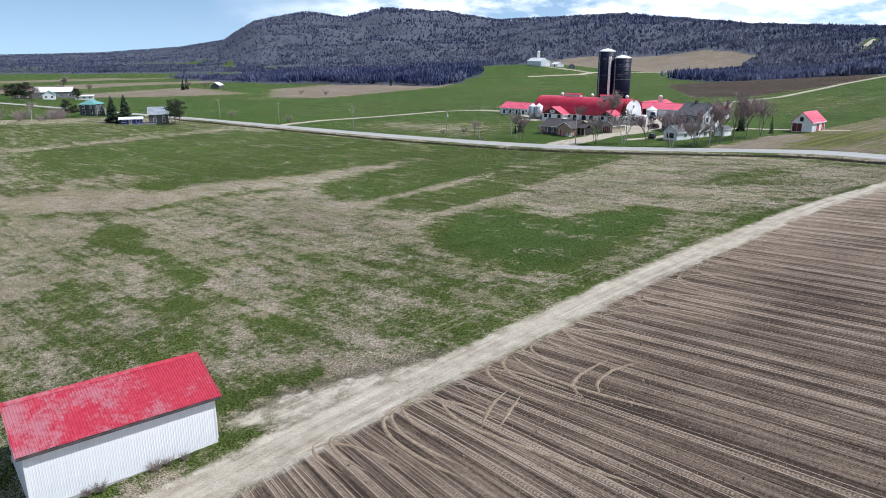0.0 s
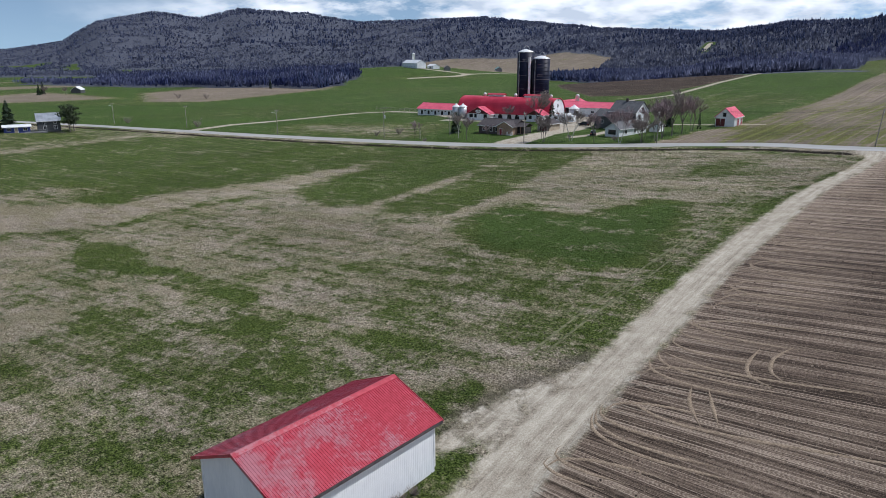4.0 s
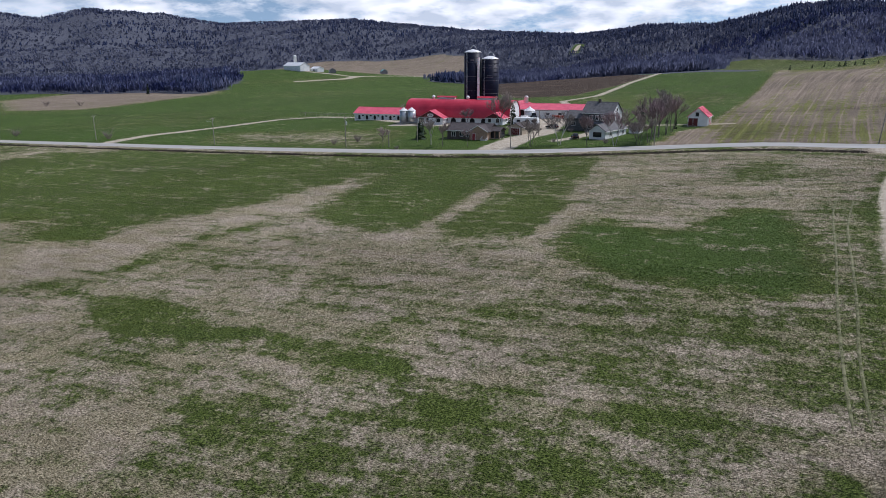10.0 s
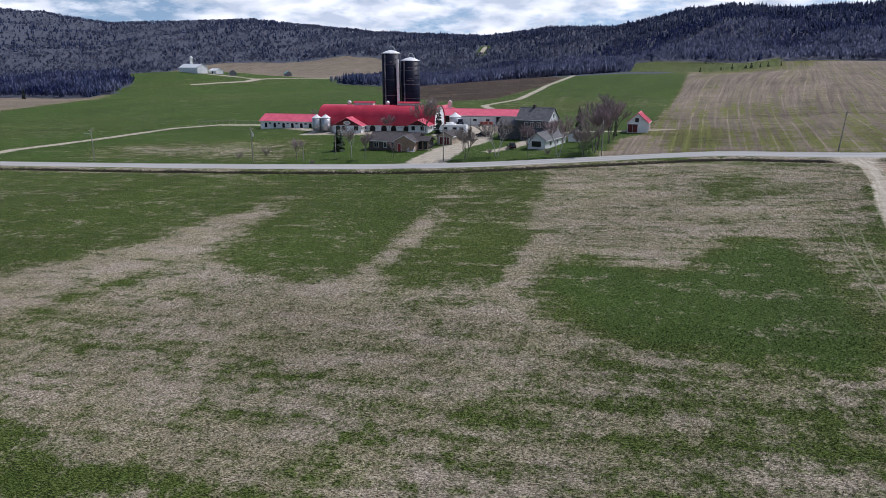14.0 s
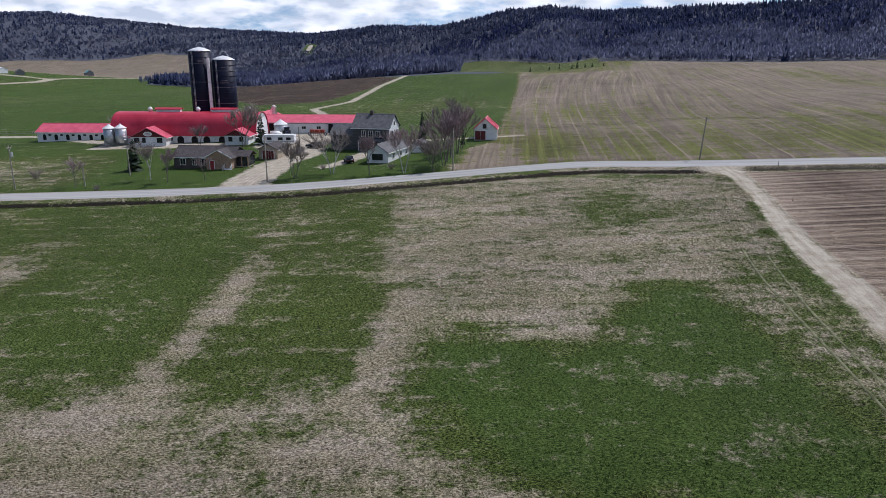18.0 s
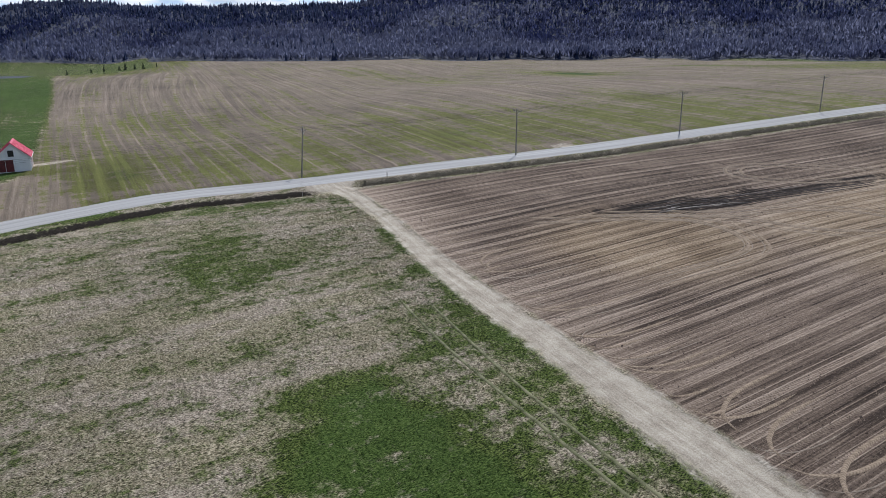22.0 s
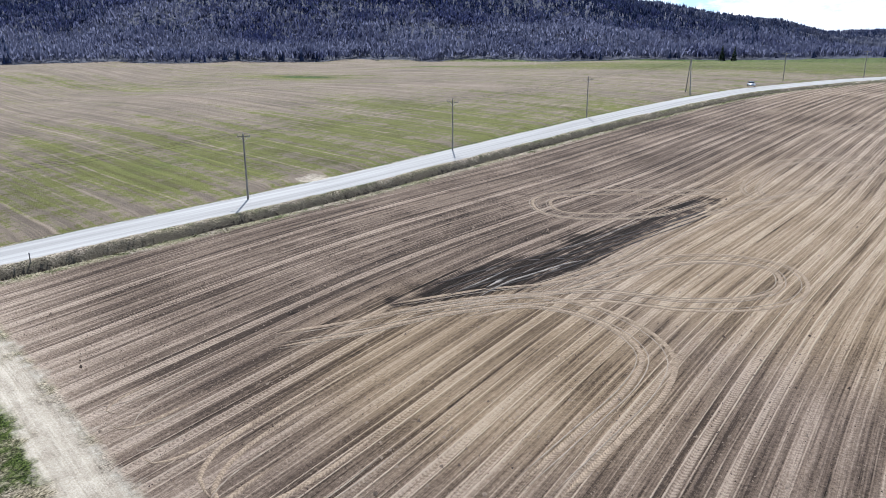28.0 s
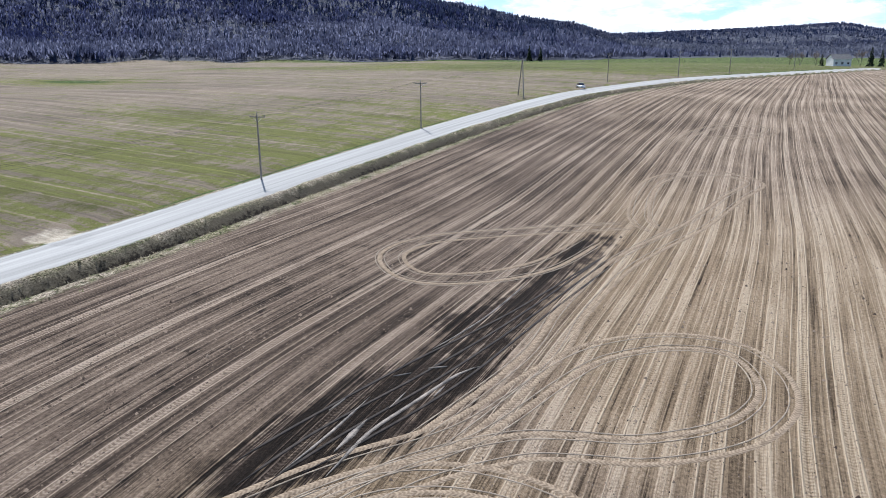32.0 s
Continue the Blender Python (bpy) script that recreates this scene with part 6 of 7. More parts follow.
def bare_tree(x, y, height, label, bark=None, twig=None, stems=1, spread=0.38, seed=0, density=1.0, name="leafless_tree"):
    """Trunk, limbs that fork three times, and a haze of fine twigs."""
    rng = random.Random(seed)
    ob = thing(name, x, y, z_at(x, y) - 0.1, rng.uniform(0, 360), label, "tree")
    trunk, twigs = bmesh.new(), bmesh.new()

    def twig_fan(p, d, size):
        for _ in range(int(5 * density)):
            e = Vector((d.x + rng.uniform(-0.8, 0.8), d.y + rng.uniform(-0.8, 0.8), d.z + rng.uniform(-0.25, 0.7))).normalized()
            q = p + e * size * rng.uniform(0.5, 1.1)
            side = e.cross(Vector((rng.uniform(-1, 1), rng.uniform(-1, 1), rng.uniform(-1, 1)))).normalized() * size * 0.022
            a = [twigs.verts.new(v) for v in (p - side, p + side, q)]
            twigs.faces.new(a)
            e2 = (e + Vector((rng.uniform(-0.7, 0.7), rng.uniform(-0.7, 0.7), rng.uniform(-0.2, 0.6)))).normalized()
            m = p.lerp(q, 0.45)
            a = [twigs.verts.new(v) for v in (m - side * 0.8, m + side * 0.8, m + e2 * size * 0.6)]
            twigs.faces.new(a)

    def fork(p, d, length, r, depth, bm):
        q = p + d * length
        tube(bm, p, q, r, r * 0.68, 6 if depth < 2 else 4, False)
        if depth >= 2:
            twig_fan(p.lerp(q, 0.5), d, length * 0.9)
        if depth == 3:
            twig_fan(q, d, length * 1.1)
            return
        for i in range(rng.choice((2, 3, 3)) + (depth == 0)):
            a = rng.uniform(0, 6.283)
            out = Vector((math.cos(a), math.sin(a), 0)) * (spread + 0.3 * rng.random()) * (1.0 if depth else 0.8)
            e = (d + out + Vector((0, 0, 0.18))).normalized()
            fork(p.lerp(q, rng.uniform(0.62, 1.0)), e, length * rng.uniform(0.62, 0.82), r * 0.6, depth + 1, bm)

    for s in range(stems):
        a = 6.283 * s / stems + rng.random()
        lean = Vector((math.cos(a) * 0.22, math.sin(a) * 0.22, 1)).normalized() if stems > 1 else Vector((rng.uniform(-0.06, 0.06), rng.uniform(-0.06, 0.06), 1)).normalized()
        base = Vector((math.cos(a) * 0.2, math.sin(a) * 0.2, 0)) if stems > 1 else Vector((0, 0, 0))
        fork(base, lean, height * rng.uniform(0.34, 0.40), height * 0.015 / max(1, stems ** 0.4), 0, trunk)
    part("trunk", trunk, bark or BARK, ob)
    part("crown", twigs, twig or TWIGS, ob, "haze of fine bare twigs")
    return ob


def spruce(x, y, height, label, seed=0, slim=0.22, name="spruce_tree"):
    """A trunk and whorls of drooping boughs with gaps between them."""
    rng = random.Random(seed)
    ob = thing(name, x, y, z_at(x, y) - 0.1, 0, label, "tree")
    bm = bmesh.new()
    tube(bm, (0, 0, 0), (0, 0, height * 0.97), height * 0.016, 0.03, 7)
    part("trunk", bm, BARK, ob)
    bm = bmesh.new()
    rows = int(height * 2.6)
    for i in range(rows):
        s = i / rows
        z = height * (0.06 + 0.93 * s)
        reach = height * slim * (1 - s) ** 0.85 * rng.uniform(0.8, 1.15) + 0.12
        for j in range(9):
            a = rng.uniform(0, 6.283)
            r = reach * rng.uniform(0.65, 1.1)
            c, q = Vector((math.cos(a), math.sin(a), 0)), Vector((-math.sin(a), math.cos(a), 0))
            w = r * 0.30
            p0, tip = Vector((0, 0, z + 0.1)), c * r + Vector((0, 0, z - r * rng.uniform(0.12, 0.45)))
            m = p0.lerp(tip, 0.6) + Vector((0, 0, 0.10))
            v = [bm.verts.new(k) for k in (p0, m + q * w, tip, m - q * w, m - Vector((0, 0, 0.30)))]
            for f in ((0, 1, 2), (0, 2, 3), (0, 4, 1), (4, 2, 1), (0, 3, 4), (4, 3, 2)):
                bm.faces.new([v[k] for k in f])
    part("crown", bm, NEEDLES, ob)
    return ob


def broad_pine(x, y, height, wide, label, seed=0):
    """A wind-shaped pine: a bare leaning trunk, a few limbs, and flat tufted clumps of needles."""
    rng = random.Random(seed)
    ob = thing("pine_tree", x, y, z_at(x, y) - 0.1, rng.uniform(0, 360), label, "tree")
    trunk, crown = bmesh.new(), bmesh.new()
    tip = Vector((rng.uniform(-0.5, 0.5), rng.uniform(-0.5, 0.5), height * 0.93))
    tube(trunk, (0, 0, 0), tip * 0.5, height * 0.024, height * 0.017, 7)
    tube(trunk, tip * 0.5, tip, height * 0.017, 0.04, 6)
    for i in range(15):
        s = 0.36 + 0.62 * i / 14
        a = i * 2.4 + rng.uniform(-0.5, 0.5)
        reach = wide * (0.55 + 0.45 * math.sin(min(1.0, (s - 0.3) * 2.2) * 2.3)) * rng.uniform(0.6, 1.0) * (1.0 if s < 0.8 else 0.65)
        p = tip * s
        q = p + Vector((math.cos(a) * reach, math.sin(a) * reach, height * rng.uniform(0.0, 0.10)))
        tube(trunk, p, q, height * 0.007, 0.03, 4, False)
        for c, size in ((q, wide * 0.36), (p.lerp(q, 0.55), wide * 0.32)):
            for _ in range(46):
                d = Vector((rng.gauss(0, 1), rng.gauss(0, 1), rng.gauss(0, 0.45)))
                m = c + d * size * 0.55
                e = Vector((rng.uniform(-1, 1), rng.uniform(-1, 1), rng.uniform(-0.1, 0.9))).normalized() * size * 0.42
                w = e.cross(Vector((rng.uniform(-1, 1), rng.uniform(-1, 1), rng.uniform(-1, 1)))).normalized() * size * 0.15
                crown.faces.new([crown.verts.new(v) for v in (m - w, m + e, m + w, m - e * 0.4)])
    part("trunk", trunk, BARK, ob)
    part("crown", crown, PINE_NEEDLES, ob, "clumps of dark olive needles")
    return ob


def shrub(x, y, size, label, seed=0, twig=None, name="leafless_shrub"):
    rng = random.Random(seed)
    ob = thing(name, x, y, z_at(x, y) - 0.05, 0, label, "shrub")
    bm = bmesh.new()
    for _ in range(70):
        a, up = rng.uniform(0, 6.283), rng.uniform(0.5, 1.0)
        d = Vector((math.cos(a) * rng.uniform(0.1, 0.8), math.sin(a) * rng.uniform(0.1, 0.8), up))
        p = Vector((math.cos(a) * 0.1, math.sin(a) * 0.1, 0)) * size
        q = p + d * size * rng.uniform(0.5, 1.0)
        tube(bm, p, q, 0.012 * size ** 0.5, 0.004, 3, False)
        for _ in range(4):
            m = p.lerp(q, rng.uniform(0.4, 1.0))
            e = d + Vector((rng.uniform(-0.7, 0.7), rng.uniform(-0.7, 0.7), rng.uniform(-0.1, 0.5)))
            tube(bm, m, m + e * size * 0.28, 0.008 * size ** 0.5, 0.003, 3, False)
    part("brush", bm, twig or TWIGS, ob)
    return ob


far_woods()
for i, (x, y, h, kind, stems) in enumerate([(177, 139, 6.5, "birch", 1), (173.5, 134, 6, "red", 1), (174, 126.5, 4.5, "red", 1), (173.5, 108, 6.0, "dark", 3), (177, 101, 7.5, "birch", 2), (174.5, 93, 6.0, "red", 1), (175.5, 86, 7.6, "birchred", 2),
                                            (176, 80, 6.0, "dark", 4), (181, 78, 8.0, "red", 2), (186, 77.5, 9.0, "red", 2), (192, 76.5, 10.5, "dark", 1), (197, 75, 9.0, "red", 2), (204, 74, 8.0, "dark", 2), (219, 131.5, 8.5, "dark", 2), (219.5, 143.5, 5.0, "red", 2), (171.5, 152, 4.5, "red", 1)]):
    words = {"birch": "pale-barked birch tree without leaves", "red": "leafless tree with reddish budding twigs", "dark": "leafless dark-barked tree by the farm", "birchred": "white-trunked birch with reddish budding crown"}[kind]
    bare_tree(x, y, h * 1.3, words, BIRCH if "birch" in kind else BARK, RED_TWIGS if "red" in kind else TWIGS, stems, 0.42, 20 + i, 2.4)
for i, (x, y, h, slim, words) in enumerate([(189, 147.5, 7.4, 0.36, "dark spruce tree on the bungalow lawn"), (222.8, 127.8, 8.0, 0.26, "dark spruce tree beside the barn gable"), (216, 84, 8.5, 0.2, "dark spruce tree behind the farmhouse"), (211.5, 73.6, 5.2, 0.13, "clipped columnar cedar by the small barn"),
                                            (120.5, 301, 12.0, 0.34, "tall dark spruce beside the blue shack"), (116, 303, 11.5, 0.36, "tall dark spruce beside the blue shack"), 
                                            (126, 340, 5, 0.34, "small dark evergreen by the green-roofed house"), (330, 668, 12, 0.24, "lone dark spruce in the valley"), (322, 660, 10, 0.24, "lone dark spruce in the valley"), (500, 560, 11, 0.18, "slender dark spruce in the tan field")]):
    spruce(x, y, h, words, 50 + i, slim)
rows = random.Random(31)
for i in range(8):
    k = (i / 7) ** 0.7 + rows.uniform(-0.06, 0.06)
    spruce(521 + 27 * k + rows.uniform(-2, 2), 22 - 50 * k, rows.uniform(2.2, 5.0), "young dark spruce at the field's edge", 500 + i, rows.uniform(0.2, 0.3))
for i, (x, y, h, w, words) in enumerate([(110, 336.5, 7.5, 2.6, "broad dark pine beside the green-roofed house"), (113.5, 338.5, 5.0, 2.2, "broad dark pine beside the green-roofed house"), (133.1, 282.5, 9.4, 3.4, "wind-shaped dark pine by the grey house"), (137.2, 287, 9.6, 3.2, "wind-shaped dark pine by the grey house"),
                                         (129, 461, 11, 5.0, "dark rounded pine by the far farm"), (123, 464, 9.5, 4.5, "dark rounded pine by the far farm"), (166, 486, 7, 3.0, "dark rounded pine by the white cottage")]):
    broad_pine(x, y, h, w, words, 70 + i)
bare_tree(91.5, 323, 8.5, "slender pale-barked birch in the brush", BIRCH, TWIGS, 1, 0.3, 77, 1.5)
for i, (x, y, h) in enumerate([(225, 690, 15), (219, 612, 9), (137, 470, 8), (118, 480, 9), (206, 640, 8), (322, 650, 8), (335, 640, 7)]):
    bare_tree(x, y, h, "leafless grey tree among the valley fields", BARK, TWIGS, 2, 0.45, 300 + i, 2.4)
for i, (x, y, s) in enumerate([(182, 166, 2.6), (176, 171, 1.8), (174.5, 262, 3.4), (171, 304, 3.0), (206, 104, 1.4), (183, 104, 1.2), (180, 89, 1.6), (168, 146, 1.3), (199, 90, 2.6), (206, 88, 2.6), (300, 205, 3.0), (312, 196, 2.6), (318, 190, 2.4), (360, 520, 5), (372, 500, 5)]):
    shrub(x, y, s, "leafless shrub with thin grey twigs", 90 + i, RED_TWIGS if i in (8, 9) else TWIGS)
brush = random.Random(21)
for i in range(40):
    x = brush.uniform(36, 106)
    shrub(x, 344 - 0.20 * (x - 40) + brush.uniform(-11, 9), brush.uniform(2.6, 5.0), "thicket of bare grey brush", 120 + i, RED_TWIGS if i % 3 == 0 else TWIGS)
# dry brush along the shed's wall
for i, (x, y, s) in enumerate([(13.6, 46.2, 0.8), (17.3, 45.6, 0.9), (18.2, 45.6, 0.7), (19.3, 45.3, 0.6), (12.8, 46.4, 0.6)]):
    shrub(x, y, s, "dry bare brush against the shed wall", 140 + i, TWIGS)


# ---- along the road ----
def power_pole(x, y, h, turn, arm=True, lamp=False, can=False, lean=0.0):
    ob = thing("utility_pole", x, y, z_at(x, y), turn, "weathered wooden utility pole with crossarm beside the road" if arm else "plain weathered wooden utility pole", "utility pole", "utility poles along the road")
    ob.matrix_basis = pose(x, y, z_at(x, y), lean, 0, turn)
    bm = bmesh.new()
    tube(bm, (0, 0, -0.8), (0, 0, h), 0.14, 0.10, 10)
    part("pole", bm, POLE_WOOD, ob)
    if arm:
        bits("crossarm", POLE_WOOD, ob, [(-1.15, 1.15, -0.16, -0.06, h - 0.45, h - 0.32)])
        for s in (-1, 1):
            bm = bmesh.new()
            tube(bm, (0, -0.12, h - 1.1), (s * 0.65, -0.12, h - 0.45), 0.02, 0.02, 5)
            part("brace", bm, ZINC, ob)
    for s in ((-1.05, 0.0, 1.05) if arm else (0.0,)):
        bm = bmesh.new()
        zz = h - 0.32 if s or not arm else h
        lathe(bm, [(0.02, zz), (0.02, zz + 0.10), (0.06, zz + 0.11), (0.06, zz + 0.2), (0.03, zz + 0.24)], 8, (s, -0.11 if s else 0))
        part("insulator", bm, GREY_BOARD, ob)
    if lamp:
        bm = bmesh.new()
        pts = [(0, 0.12, h - 1.6), (0, 0.9, h - 1.2), (0, 1.7, h - 1.15)]
        for a, b in zip(pts, pts[1:]):
            tube(bm, a, b, 0.035, 0.035, 6)
        q = part("lamp_arm", bm, ZINC, ob)
        bits("lamp_head", ZINC, q, [(-0.14, 0.14, 1.6, 2.2, h - 1.26, h - 1.12)])
    if can:
        bm = bmesh.new()
        lathe(bm, [(0.22, h - 2.3), (0.24, h - 2.25), (0.24, h - 1.4), (0.2, h - 1.32), (0.06, h - 1.25)], 12, (0, -0.42))
        part("transformer", bm, ZINC, ob, "grey round transformer can")
    return ob


LINE = [(166, 306), (170, 263), (169, 211), (171, 164), (171, 113), (176, 76), (176, 26), (164.5, -13), (160, -55), (155, -101)]
FAR_LINE = [(133, -204), (113, -232), (96, -262), (70, -305)]
for i, (x, y) in enumerate(LINE):
    power_pole(x, y, 8.7, 4, True, i in (0, 2, 4), i in (3,), 4.5 if i == 6 else 0.0)
for x, y in FAR_LINE:
    power_pole(x, y, 8.7, 30)
power_pole(197.5, 112, 7.5, 0, False)
power_pole(183, 146, 6.0, 0, False)
power_pole(171.5, 150, 4.5, 0, False)


def two_legged_pole():
    x, y = 148.5, -155
    z = z_at(x, y)
    ob = thing("two_legged_pole", x, y, z, -62, "two-legged wooden utility pole at the road bend", "utility pole")
    for s in (-1, 1):
        bm = bmesh.new()
        tube(bm, (s * 4.2 if s > 0 else s * 2.2, 0, -0.6), (0.12 * s, 0, 9.2), 0.17, 0.12, 10)
        part("leg", bm, POLE_WOOD, ob)
    bits("crossarm", POLE_WOOD, ob, [(-1.1, 1.1, -0.18, -0.08, 8.7, 8.84)])


two_legged_pole()


def wires():
    """Sagging lines from pole to pole."""
    ob = thing("overhead_wires", 0, 0, 0, 0, "thin dark overhead wires sagging between the poles", "wire")
    pts = LINE + [(149, -155)] + FAR_LINE
    for a, b in zip(pts, pts[1:]):
        za, zb = z_at(*a) + 8.65, z_at(*b) + 8.65
        for s in (-1.05, 0.0, 1.05):
            bm = bmesh.new()
            rings = []
            for i in range(9):
                k = i / 8
                p = Vector((a[0] + (b[0] - a[0]) * k + s, a[1] + (b[1] - a[1]) * k, za + (zb - za) * k - 0.55 * 4 * k * (1 - k) - (0.1 if s else -0.25)))
                rings.append([bm.verts.new(p + Vector(o) * 0.012) for o in ((1, 0, -0.5), (-1, 0, -0.5), (0, 0, 1))])
            for lo, hi in zip(rings, rings[1:]):
                for j in range(3):
                    bm.faces.new((lo[j], lo[(j + 1) % 3], hi[(j + 1) % 3], hi[j]))
            part("wire", bm, BLACK_RUBBER, ob)


wires()


def wheel(parent, x, y, r, w, name="wheel"):
    bm = bmesh.new()
    n = 18
    prof = [(r * 0.6, -w / 2), (r * 0.95, -w / 2), (r, -w / 2 * 0.6), (r, w / 2 * 0.6), (r * 0.95, w / 2), (r * 0.6, w / 2)]
    rings = [[bm.verts.new((x + q * math.cos(2 * math.pi * i / n), y + o, r + q * math.sin(2 * math.pi * i / n))) for i in range(n)] for q, o in prof]
    for a, b in zip(rings, rings[1:] + rings[:1]):
        for i in range(n):
            bm.faces.new((a[i], a[(i + 1) % n], b[(i + 1) % n], b[i]))
    ob = part(name, bm, BLACK_RUBBER, parent)
    bm = bmesh.new()
    a = [bm.verts.new((x + r * 0.6 * math.cos(2 * math.pi * i / n), y - w * 0.3, r + r * 0.6 * math.sin(2 * math.pi * i / n))) for i in range(n)]
    b = [bm.verts.new((x + r * 0.6 * math.cos(2 * math.pi * i / n), y + w * 0.3, r + r * 0.6 * math.sin(2 * math.pi * i / n))) for i in range(n)]
    bm.faces.new(a)
    bm.faces.new(b[::-1])
    for i in range(n):
        bm.faces.new((a[i], b[i], b[(i + 1) % n], a[(i + 1) % n]))
    part("rim", bm, ZINC, ob)


SILVER = surface("silver_car_paint", (0.50, 0.52, 0.55), (0.58, 0.60, 0.62), 1.0, 0.25, 0.5)
BLACK_PAINT = surface("black_car_paint", (0.008, 0.008, 0.010), (0.015, 0.015, 0.018), 1.0, 0.2)
TRACTOR_BLUE = surface("dark_blue_tractor_paint", (0.01, 0.02, 0.06), (0.02, 0.035, 0.10), 1.0, 0.35)
IMPLEMENT_RED = surface("red_machine_paint", (0.22, 0.03, 0.018), (0.34, 0.06, 0.03), 1.5, 0.55)
CHAIN_GLASS = WINDOW_GLASS


def car(name, x, y, turn, paint, label, lift=0.0):
    ob = thing(name, x, y, z_at(x, y) + lift, turn, label, "car")
    side = [(-2.05, 0.28), (2.05, 0.28), (2.1, 0.62), (1.95, 0.82), (1.0, 0.95), (-1.95, 0.98), (-2.12, 0.7)]
    bm = bmesh.new()
    prism(bm, side, -0.84, 0.84)
    bmesh.ops.bevel(bm, geom=list(bm.edges), offset=0.05, segments=2, affect="EDGES")
    part("body", bm, paint, ob, "", True)
    cab = [(-1.95, 0.95), (1.05, 0.93), (0.35, 1.42), (-0.1, 1.48), (-1.3, 1.46), (-1.75, 1.2)]
    bm = bmesh.new()
    prism(bm, cab, -0.70, 0.70)
    bmesh.ops.bevel(bm, geom=list(bm.edges), offset=0.05, segments=2, affect="EDGES")
    c = part("cabin", bm, CHAIN_GLASS, ob, "dark glazed cabin")
    bm = bmesh.new()
    prism(bm, [(0.3, 1.44), (-0.1, 1.49), (-1.3, 1.47), (-1.72, 1.24), (-1.7, 1.30), (-1.3, 1.53), (-0.1, 1.55), (0.3, 1.49)], -0.68, 0.68)
    part("roof", bm, paint, c)
    for yy in (-0.6, 0.6):
        bits("headlight", WHITE_TRIM, ob, [(2.0, 2.11, yy - 0.18, yy + 0.18, 0.6, 0.74)])
        bits("taillight", DOOR_RED, ob, [(-2.14, -2.04, yy - 0.14, yy + 0.14, 0.66, 0.86)])
    for xx in (-1.3, 1.3):
        for yy in (-0.78, 0.78):
            wheel(ob, xx, yy, 0.31, 0.2)
    return ob


car("car", 137.2, -178.5, 112, SILVER, "silver hatchback standing on the paved road", 0.24)
car("car", 190.5, 99.5, 20, BLACK_PAINT, "black car parked beside the low white house")
car("car", 214.5, 112.0, 70, BLACK_PAINT, "dark car parked in the farmyard")


def tractor(x, y, turn, paint, label):
    ob = thing("tractor", x, y, z_at(x, y), turn, label, "tractor")
    bits("bonnet", paint, ob, [(0.1, 2.1, -0.45, 0.45, 0.9, 1.75), (2.1, 2.2, -0.4, 0.4, 0.95, 1.65)])
    bits("chassis", BLACK_RUBBER, ob, [(-1.2, 2.0, -0.3, 0.3, 0.55, 0.95)])
    bm = bmesh.new()
    prism(bm, [(-1.35, 1.0), (0.15, 1.0), (0.05, 2.65), (-1.25, 2.65)], -0.75, 0.75)
    c = part("cab", bm, WINDOW_GLASS, ob, "glazed cab")
    bits("cab_roof", paint, c, [(-1.4, 0.2, -0.82, 0.82, 2.65, 2.8)])
    for yy in (-0.85, 0.85):
        wheel(ob, -0.8, yy, 0.85, 0.5, "rear_wheel")
        wheel(ob, 1.5, yy * 0.9, 0.55, 0.35, "front_wheel")
        bits("mudguard", paint, ob, [(-1.6, 0.0, yy - 0.28, yy + 0.28, 1.72, 1.8)])
    bm = bmesh.new()
    tube(bm, (1.2, 0.3, 1.7), (1.2, 0.3, 2.7), 0.05, 0.05, 8)
    part("exhaust", bm, BLACK_RUBBER, ob)


def implement(x, y, turn):
    ob = thing("red_seeder", x, y, z_at(x, y), turn, "red farm seeder parked before the machine shed", "farm machine")
    bits("frame", IMPLEMENT_RED, ob, [(-2.2, 2.2, -0.15, 0.0, 0.7, 0.85), (-2.2, 2.2, 1.0, 1.15, 0.7, 0.85), (-0.1, 0.1, -1.6, 1.1, 0.65, 0.8)])
    for i in range(3):
        bm = bmesh.new()
        x0 = -1.5 + 1.5 * i
        prism(bm, [(0.1, 1.0), (0.9, 1.0), (1.1, 1.7), (-0.1, 1.7)], x0 - 0.6, x0 + 0.6, "x")
        part("hopper", bm, IMPLEMENT_RED, ob)
    for i in range(8):
        bm = bmesh.new()
        tube(bm, (-2.0 + 0.57 * i, 1.1, 0.75), (-2.0 + 0.57 * i, 1.5, 0.05), 0.04, 0.03, 5)
        part("tine", bm, BLACK_RUBBER, ob)
    for xx in (-2.4, 2.4):
        wheel(ob, xx, 0.5, 0.45, 0.25)


tractor(236.5, 124.0, 200, TRACTOR_BLUE, "dark blue tractor parked in the farmyard")
tractor(240.0, 110.6, 170, TRACTOR_BLUE, "dark tractor parked at the open bay")
implement(238.6, 115.5, 85)


def camper():
    x, y = 221.5, 122.6
    ob = thing("camper_trailer", x, y, z_at(x, y), YARD, "white camper trailer parked in the farmyard", "trailer")
    bm = bmesh.new()
    prism(bm, [(-4.2, 0.5), (4.2, 0.5), (4.4, 1.6), (4.0, 2.7), (-4.2, 2.75), (-4.4, 1.2)], -1.2, 1.2)
    part("body", bm, WHITE_WALL, ob)
    for xx in (-2.8, -0.6, 2.4):
        window(ob, (xx, 1.22, 1.4), 1.1, 0.6, "+y", GREY_BOARD, 0, False)
    bits("stripe", GREY_BOARD, ob, [(-4.2, 4.2, 1.2, 1.215, 0.95, 1.1)])
    for xx in (-0.5, 0.4):
        wheel(ob, xx, 1.05, 0.33, 0.2)
        wheel(ob, xx, -1.05, 0.33, 0.2)
    bits("hitch", BLACK_RUBBER, ob, [(4.2, 5.6, -0.08, 0.08, 0.45, 0.55)])


camper()


